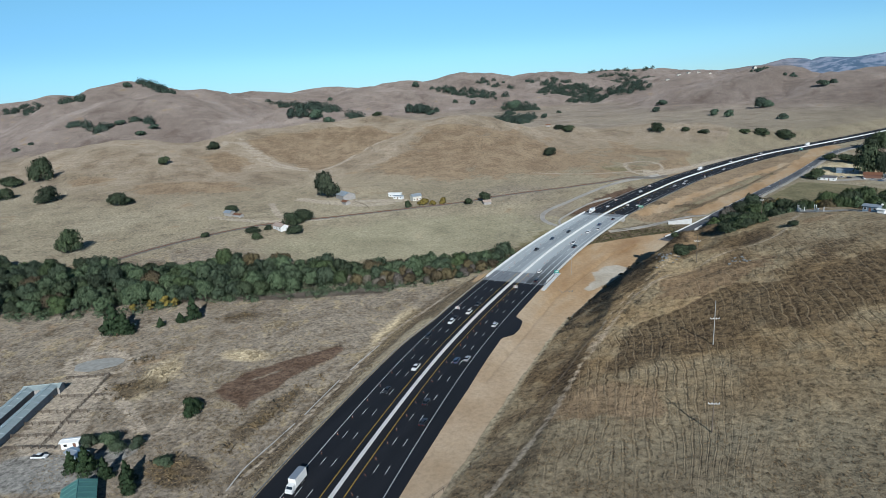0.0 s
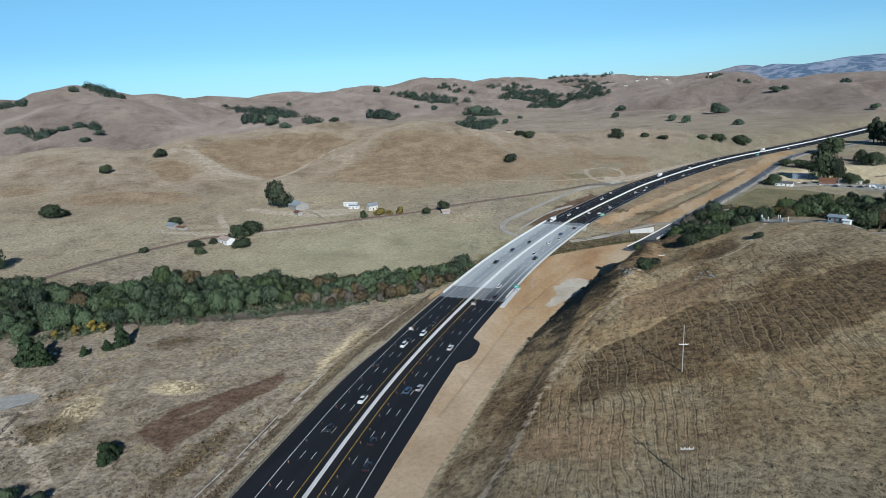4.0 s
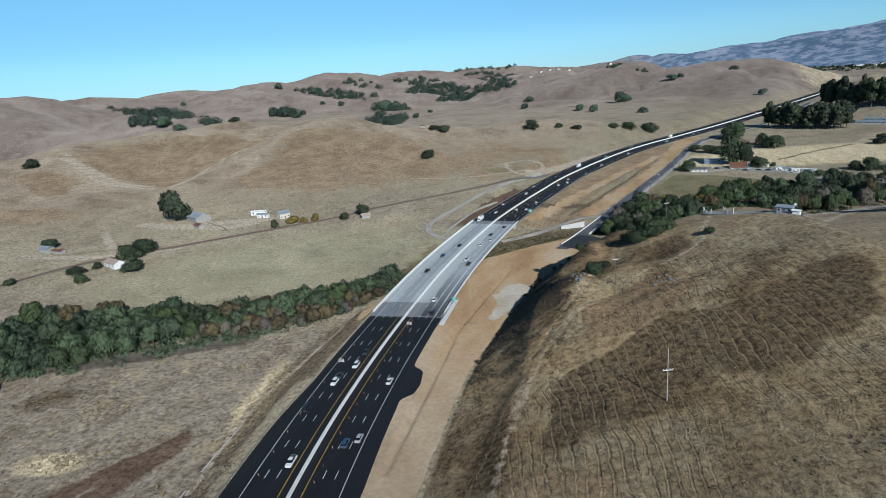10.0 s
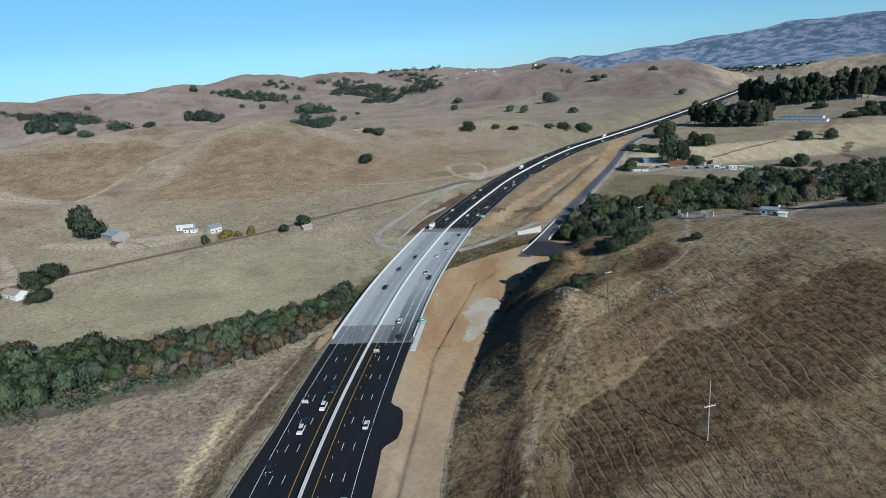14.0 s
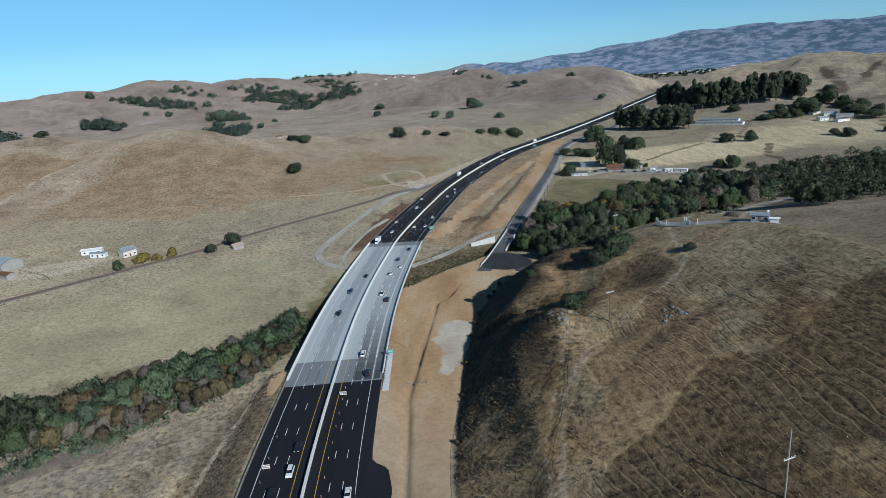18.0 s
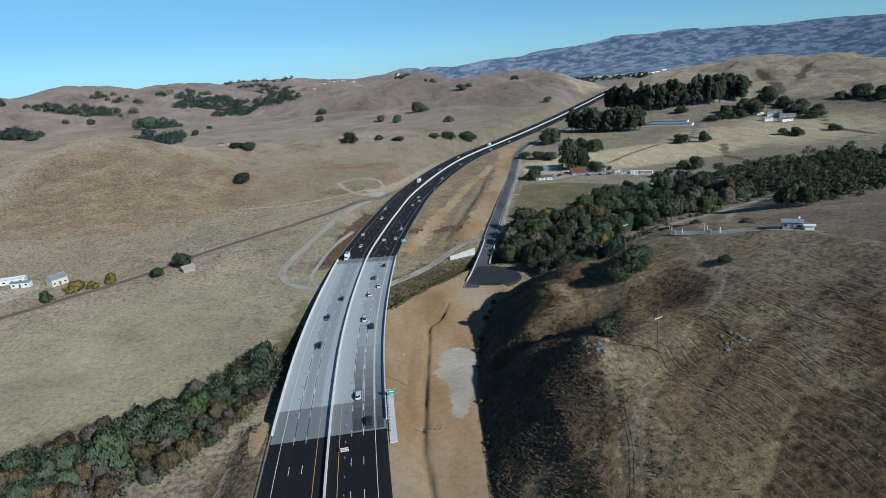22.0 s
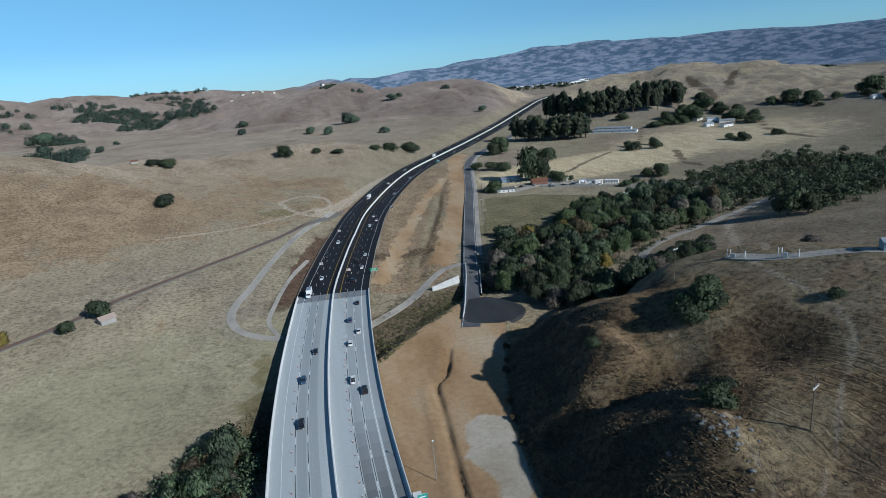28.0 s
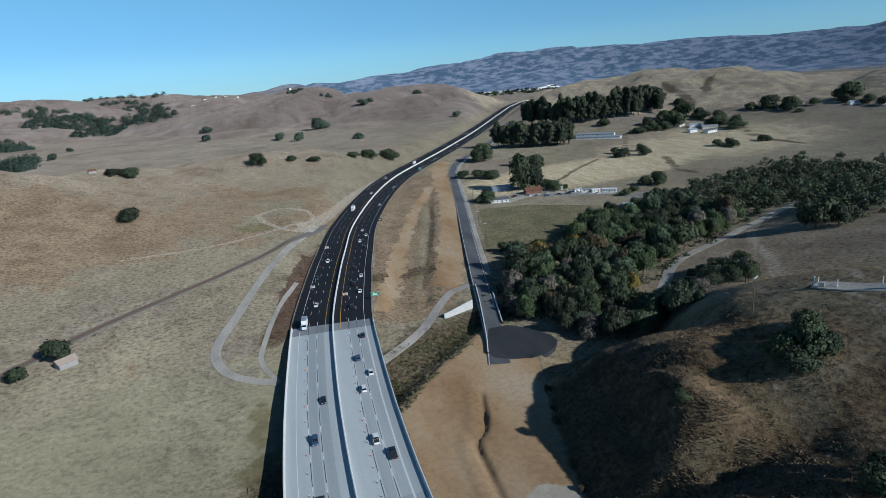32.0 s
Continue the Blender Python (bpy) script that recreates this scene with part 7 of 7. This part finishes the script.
# ---- buildings ----
def house(name, x, y, turn, length, width, wall_h, roof_h, wall_m, roof_m, label, category="house", group="", openings=3, over=0.5, ribs=0, z=None, open_side=False):
    """A gabled building: walls, two roof slopes, doors and windows."""
    spots_ = [(x, y)] + [(x + 0.5 * length * math.cos(radians(turn)) * s, y + 0.5 * length * math.sin(radians(turn)) * s) for s in (-1, 1)]
    zz = float(np.mean(ground_z(spots_))) if z is None else z
    h = anchor(name, x, y, turn, label, category, group, z=zz)
    a, b = length / 2, width / 2
    bm = bmesh.new()
    if open_side:
        for sx in np.linspace(-a + 0.2, a - 0.2, max(3, int(length / 5))):
            for sy in (-b + 0.15, b - 0.15):
                box(bm, sx - 0.12, sx + 0.12, sy - 0.12, sy + 0.12, -1.2, wall_h)
        box(bm, -a + 0.1, a - 0.1, b - 0.25, b - 0.1, -1.2, wall_h)
    else:
        prism(bm, [(-b, -1.2), (b, -1.2), (b, wall_h), (0, wall_h + roof_h), (-b, wall_h)], -a, a)
        bmesh.ops.rotate(bm, verts=bm.verts[:], cent=(0, 0, 0), matrix=Matrix.Rotation(radians(90), 3, "Z"))
    wall = part("wall", bm, wall_m, h)
    for s in (-1, 1):
        bm = bmesh.new()
        e, t = b + over, 0.16
        rise = roof_h / b
        p = [(-a - over, s * e, wall_h - over * rise), (a + over, s * e, wall_h - over * rise), (a + over, 0, wall_h + roof_h), (-a - over, 0, wall_h + roof_h)]
        lo = [bm.verts.new((q[0], q[1], q[2] + 0.02)) for q in p]
        hi = [bm.verts.new((q[0], q[1], q[2] + t)) for q in p]
        bm.faces.new(lo[::-1])
        bm.faces.new(hi)
        for j in range(4):
            bm.faces.new((lo[j], lo[(j + 1) % 4], hi[(j + 1) % 4], hi[j]))
        bmesh.ops.recalc_face_normals(bm, faces=bm.faces[:])
        slope = part("roof", bm, roof_m, h)
        for k in range(ribs):
            u = -a + (k + 0.5) * length / ribs
            bm = bmesh.new()
            for xx, w in ((u, 0.09),):
                q = [(xx - w, s * e, wall_h - over * rise + t), (xx + w, s * e, wall_h - over * rise + t), (xx + w, 0, wall_h + roof_h + t), (xx - w, 0, wall_h + roof_h + t)]
                lo = [bm.verts.new(v_) for v_ in q]
                hi = [bm.verts.new((v_[0], v_[1], v_[2] + 0.1)) for v_ in q]
                bm.faces.new(hi)
                for j in range(4):
                    bm.faces.new((lo[j], lo[(j + 1) % 4], hi[(j + 1) % 4], hi[j]))
            part("roof_rib", bm, roof_m if ribs < 9 else TIN, slope)
    bm = bmesh.new()
    rod(bm, (-a - over, 0, wall_h + roof_h + 0.14), (a + over, 0, wall_h + roof_h + 0.14), 0.16, 0.16, 6)
    part("ridge_cap", bm, roof_m, h)
    if not open_side and openings:
        for s in (-1, 1):
            for k in range(openings):
                u = -a + (k + 0.5) * length / openings
                if k == openings // 2 and s < 0:
                    part("door", boxes((u - 0.5, u + 0.5, s * b - 0.06, s * b + 0.06, 0, 2.05)), BROWN_WALL, h, "dark plain door")
                else:
                    w = part("window", boxes((u - 0.65, u + 0.65, s * b - 0.07, s * b + 0.07, 0.95, 2.05)), WHITE_PAINT, h)
                    part("pane", boxes((u - 0.55, u + 0.55, s * b - 0.09, s * b + 0.09, 1.05, 1.95)), GLASS, w)
    return h


house("barn", -258, 168, -28, 17, 13, 4.2, 2.6, GREY_WALL, TIN, "open barn with a pale metal roof beside a eucalyptus", "barn", openings=0, ribs=8)
house("shed", -243, 148, -28, 9, 5, 2.6, 1.0, GREY_WALL, RUST, "low rusted shed beside a barn", "shed", openings=0)
house("trailer_home", -214, 190, 10, 13, 4.2, 3.2, 0.5, WHITE_PAINT, WHITE_PAINT, "white trailer home in a dusty farmyard", "trailer home", "farmyard trailers")
house("trailer_home", -206, 183, 0, 10, 3.6, 3.0, 0.4, WHITE_PAINT, TIN, "white trailer home in a dusty farmyard", "trailer home", "farmyard trailers")
house("farmhouse", -186, 182, 55, 9, 6, 4.2, 1.8, CREAM, TIN, "two-storey white house with a grey roof by the railway", "house", openings=3)
house("shed", -243, 58, -20, 14, 7, 3.2, 1.8, WHITE_PAINT, TAN_ROOF, "white farm shed with a faded tan roof under trees", "shed", openings=3)
house("shed", -322, 78, -8, 9, 6, 3.0, 1.4, GREY_WALL, TIN, "grey timber shed beside an oak", "shed", openings=0)
house("shed", -310, 77, -8, 10, 4, 2.2, 0.6, GREY_WALL, RUST, "low rusted lean-to beside a shed", "shed", openings=0)
house("shed", -190, 600, 20, 7, 4, 2.2, 1.0, GREY_WALL, RUST, "small weathered shed in a fold of dry hills", "shed", openings=0)
house("shed", -116, 190, 40, 7, 4.5, 2.4, 1.2, GREY_WALL, TAN_ROOF, "small grey shed with a tan roof under dark trees", "shed", openings=0)
dirx, diry = 0.56, -0.83
for k, (off_, L_) in enumerate(((0.0, 58), (9.5, 58))):
    house("stable", -161 + dirx * L_ / 2 - 0.83 * off_ - 1.0, -176 + diry * L_ / 2 - 0.56 * off_, math.degrees(math.atan2(diry, dirx)), L_, 4.8, 3.0, 0.7, GREY_WALL, TEAL_TIN,
          "long open-fronted stable with a teal metal roof", "stable", "stables", openings=0, ribs=10, open_side=True)
house("stable", -166, -177, math.degrees(math.atan2(diry, dirx)) + 90, 15, 4.4, 3.2, 0.8, GREY_WALL, TEAL_TIN, "short cross wing joining two long stables", "stable", "stables", openings=0)
house("green_roofed_house", -72, -219, -35, 17, 9, 3.2, 1.8, BROWN_WALL, GREEN_TIN, "low house with a ribbed green metal roof among cypresses", "house", openings=4, ribs=6)
house("trailer_home", -109, -199, 35, 6, 2.6, 2.7, 0.3, WHITE_PAINT, WHITE_PAINT, "small white camper trailer beside a yard", "trailer home", "yard trailers", openings=2)
house("trailer_home", -99, -203, 5, 7.5, 3.0, 2.9, 0.4, WHITE_PAINT, TIN, "small white trailer with a pale roof beside cypresses", "trailer home", "yard trailers", openings=2)
house("hill_house", 149, 29, -30, 6.0, 4.0, 2.7, 0.5, BLUE_WALL, TIN, "small blue-grey cabin with a white roof on a hilltop", "house", openings=3)
house("hill_shed", 152, 24, -30, 2.8, 1.8, 1.7, 0.15, WHITE_PAINT, WHITE_PAINT, "white storage box beside a hilltop cabin", "shed", openings=0)
dish = anchor("satellite_dish", 153, 31, 0, "white round dish on a short mast beside a cabin", "dish")
bm = bmesh.new()
rod(bm, (0, 0, -0.2), (0, 0, 4.0), 0.08, 0.06)
part("mast", bm, STEEL, dish)
bm = bmesh.new()
bmesh.ops.create_uvsphere(bm, u_segments=14, v_segments=8, radius=0.6)
bmesh.ops.delete(bm, geom=[v_ for v_ in bm.verts if v_.co.z > -0.15], context="VERTS")
bmesh.ops.scale(bm, verts=bm.verts[:], vec=(1, 1, 0.6))
bmesh.ops.rotate(bm, verts=bm.verts[:], cent=(0, 0, 0), matrix=Matrix.Rotation(radians(-70), 3, "X"))
bmesh.ops.translate(bm, verts=bm.verts[:], vec=(0, 0, 4.3))
bmesh.ops.solidify(bm, geom=bm.faces[:], thickness=0.04)
part("reflector", bm, WHITE_PAINT, dish)


def gate(x, y, turn):
    g = anchor("entrance_gate", x, y, turn, "white gate posts with equipment beside a gravel road", "gate", "entrance gates")
    for u in (-3.2, -2.2, 2.6):
        bm = bmesh.new()
        rod(bm, (u, 0, -0.3), (u, 0, 3.0), 0.16, 0.16)
        part("gate_post", bm, WHITE_PAINT, g)
    part("cabinet", boxes((-1.8, -0.6, -0.5, 0.4, -0.2, 1.6)), STEEL, g)
    for z in (0.5, 0.9, 1.3):
        part("bar", boxes((-0.4, 2.5, -0.04, 0.04, z - 0.05, z + 0.05)), STEEL, g)


gate(123, 62, -60)
gate(130, 47, -50)
# farm east of the frontage road
house("farmhouse", 164, 416, -15, 16, 7, 3.0, 1.4, WHITE_PAINT, DARK_ROOF, "low white house under a dark tree beside the frontage road", openings=4)
house("barn", 186, 462, -10, 20, 9, 3.6, 1.6, BLUE_WALL, TIN, "blue barn in shade behind tall trees", "barn", openings=0)
house("barn", 204, 432, -10, 15, 9, 3.6, 1.8, BROWN_WALL, RUST, "dark red-brown barn beside a gravel yard", "barn", openings=0)
for k, (x, y, a) in enumerate(((217, 436, 10), (229, 430, -30), (244, 404, -30), (250, 399, -15), (239, 412, 10))):
    house("trailer_home", x, y, a, 7 + k % 3, 2.8, 2.8, 0.3, WHITE_PAINT, WHITE_PAINT if k % 2 else TIN, "white trailer parked on a gravel farmyard", "trailer home", "farmyard trailers east", openings=2)
house("coach", 260, 393, -38, 12, 2.8, 3.2, 0.2, WHITE_PAINT, WHITE_PAINT, "long white coach parked on a gravel farmyard", "coach", openings=5)
house("greenhouse", 272, 343, 8, 34, 12, 2.4, 0.8, GREY_WALL, DARK_ROOF, "long low shed with a dark green-grey roof behind woods", "shed", openings=0, ribs=8)
house("greenhouse", 246, 338, 8, 20, 7, 2.2, 0.7, GREY_WALL, TEAL_TIN, "low shed with a grey-green roof behind woods", "shed", openings=0, ribs=6)
for k in range(2):
    house("poultry_shed", 428 + 14 * k, 700 + 16 * k, -43, 78 - 24 * k, 9, 3.0, 1.2, WHITE_PAINT, TIN, "long white shed with a pale metal roof in fields", "shed", "long sheds", openings=8)
for k, (x, y, a, L_) in enumerate(((564, 686, 20, 14), (575, 668, -20, 16), (562, 621, 10, 18), (580, 643, -30, 20), (590, 655, 30, 12), (548, 640, 0, 12), (735, 668, 10, 16), (800, 605, -20, 18), (812, 575, 10, 16))):
    house("farmhouse", x, y, a, L_, 8, 3.4, 1.8, WHITE_PAINT if k % 3 else CREAM, TIN if k % 2 else DARK_ROOF, "pale farm building in a distant farmstead", "house", "distant farm buildings")
for k, (x, y) in enumerate(((-209, 2030), (-172, 2026), (-140, 2022), (-107, 2020), (-72, 2036), (70, 1640))):
    house("hilltop_house", x, y, 25 * k, 11, 8, 3.5, 1.6, CREAM, DARK_ROOF, "pale house on a distant hill crest", "house", "crest houses")
far_rng = random.Random(8)
for k in range(16):
    u = far_rng.uniform(0, 1)
    x, y = 1050 + 750 * u, 2700 + 380 * u + far_rng.uniform(-120, 120)
    house("warehouse", x, y, far_rng.uniform(-20, 20), far_rng.uniform(40, 80), far_rng.uniform(18, 30), 6, 1, WHITE_PAINT, WHITE_PAINT if k % 3 else TIN, "white warehouse in the distant valley", "warehouse", "valley warehouses", openings=0)

# ---- pond, rocks, ditch kerb, far pieces ----
def disc_on_ground(name, x, y, ra, rb, turn, material, label, category, lift):
    pts = []
    for k in range(40):
        a = 6.2832 * k / 40
        r = 1 + 0.07 * math.sin(3 * a + 1) + 0.04 * math.sin(7 * a)
        u, v_ = ra * r * math.cos(a), rb * r * math.sin(a)
        c, s = math.cos(radians(turn)), math.sin(radians(turn))
        pts.append((x + u * c - v_ * s, y + u * s + v_ * c))
    z = POND_Z + lift
    ob = mesh_object(name, [(px_, py_, z) for px_, py_ in pts], [tuple(range(40))], material)
    return tagged(ob, label, category, kind="structure")


disc_on_ground("water_pond", -171, -149, 11.6, 7.2, 36, WATER, "small grey pond in dry pasture", "pond", 0.25)


def rock(x, y, r, seed, label):
    rng = random.Random(seed)
    bm = bmesh.new()
    bmesh.ops.create_icosphere(bm, subdivisions=2, radius=1.0)
    for v_ in bm.verts:
        n = noise.noise(v_.co * 1.7 + Vector((seed, 0, 0)))
        v_.co *= r * (1 + 0.5 * n)
        v_.co.z *= 0.6
    me = bpy.data.meshes.new("boulder")
    bm.to_mesh(me)
    bm.free()
    me.materials.append(ROCK)
    ob = tagged(new("boulder", me), label, "boulder", "boulders")
    ob.location = (x, y, height(x, y) + r * 0.1)


rock_rng = random.Random(5)
for k in range(14):
    rock(96 + rock_rng.gauss(0, 2.4), -24 + rock_rng.gauss(0, 1.8), rock_rng.uniform(0.3, 0.8), k, "grey boulder in a rock outcrop on a dry slope")
for k in range(34):
    rock(63 + rock_rng.gauss(0, 2.6), -8 + rock_rng.gauss(0, 4.2), rock_rng.uniform(0.3, 0.8), 40 + k, "grey boulder on a shaded bluff edge")
for k in range(26):
    rock(13 + rock_rng.gauss(0, 2.6), 3 + rock_rng.gauss(0, 0.7), rock_rng.uniform(0.15, 0.35), 90 + k, "small pale boulder across an earth ditch")
for k in range(16):
    rock(-48 + rock_rng.gauss(0, 1.5), 18 + rock_rng.gauss(0, 3.0), rock_rng.uniform(0.2, 0.6), 130 + k, "pale boulder beside the bridge bank")
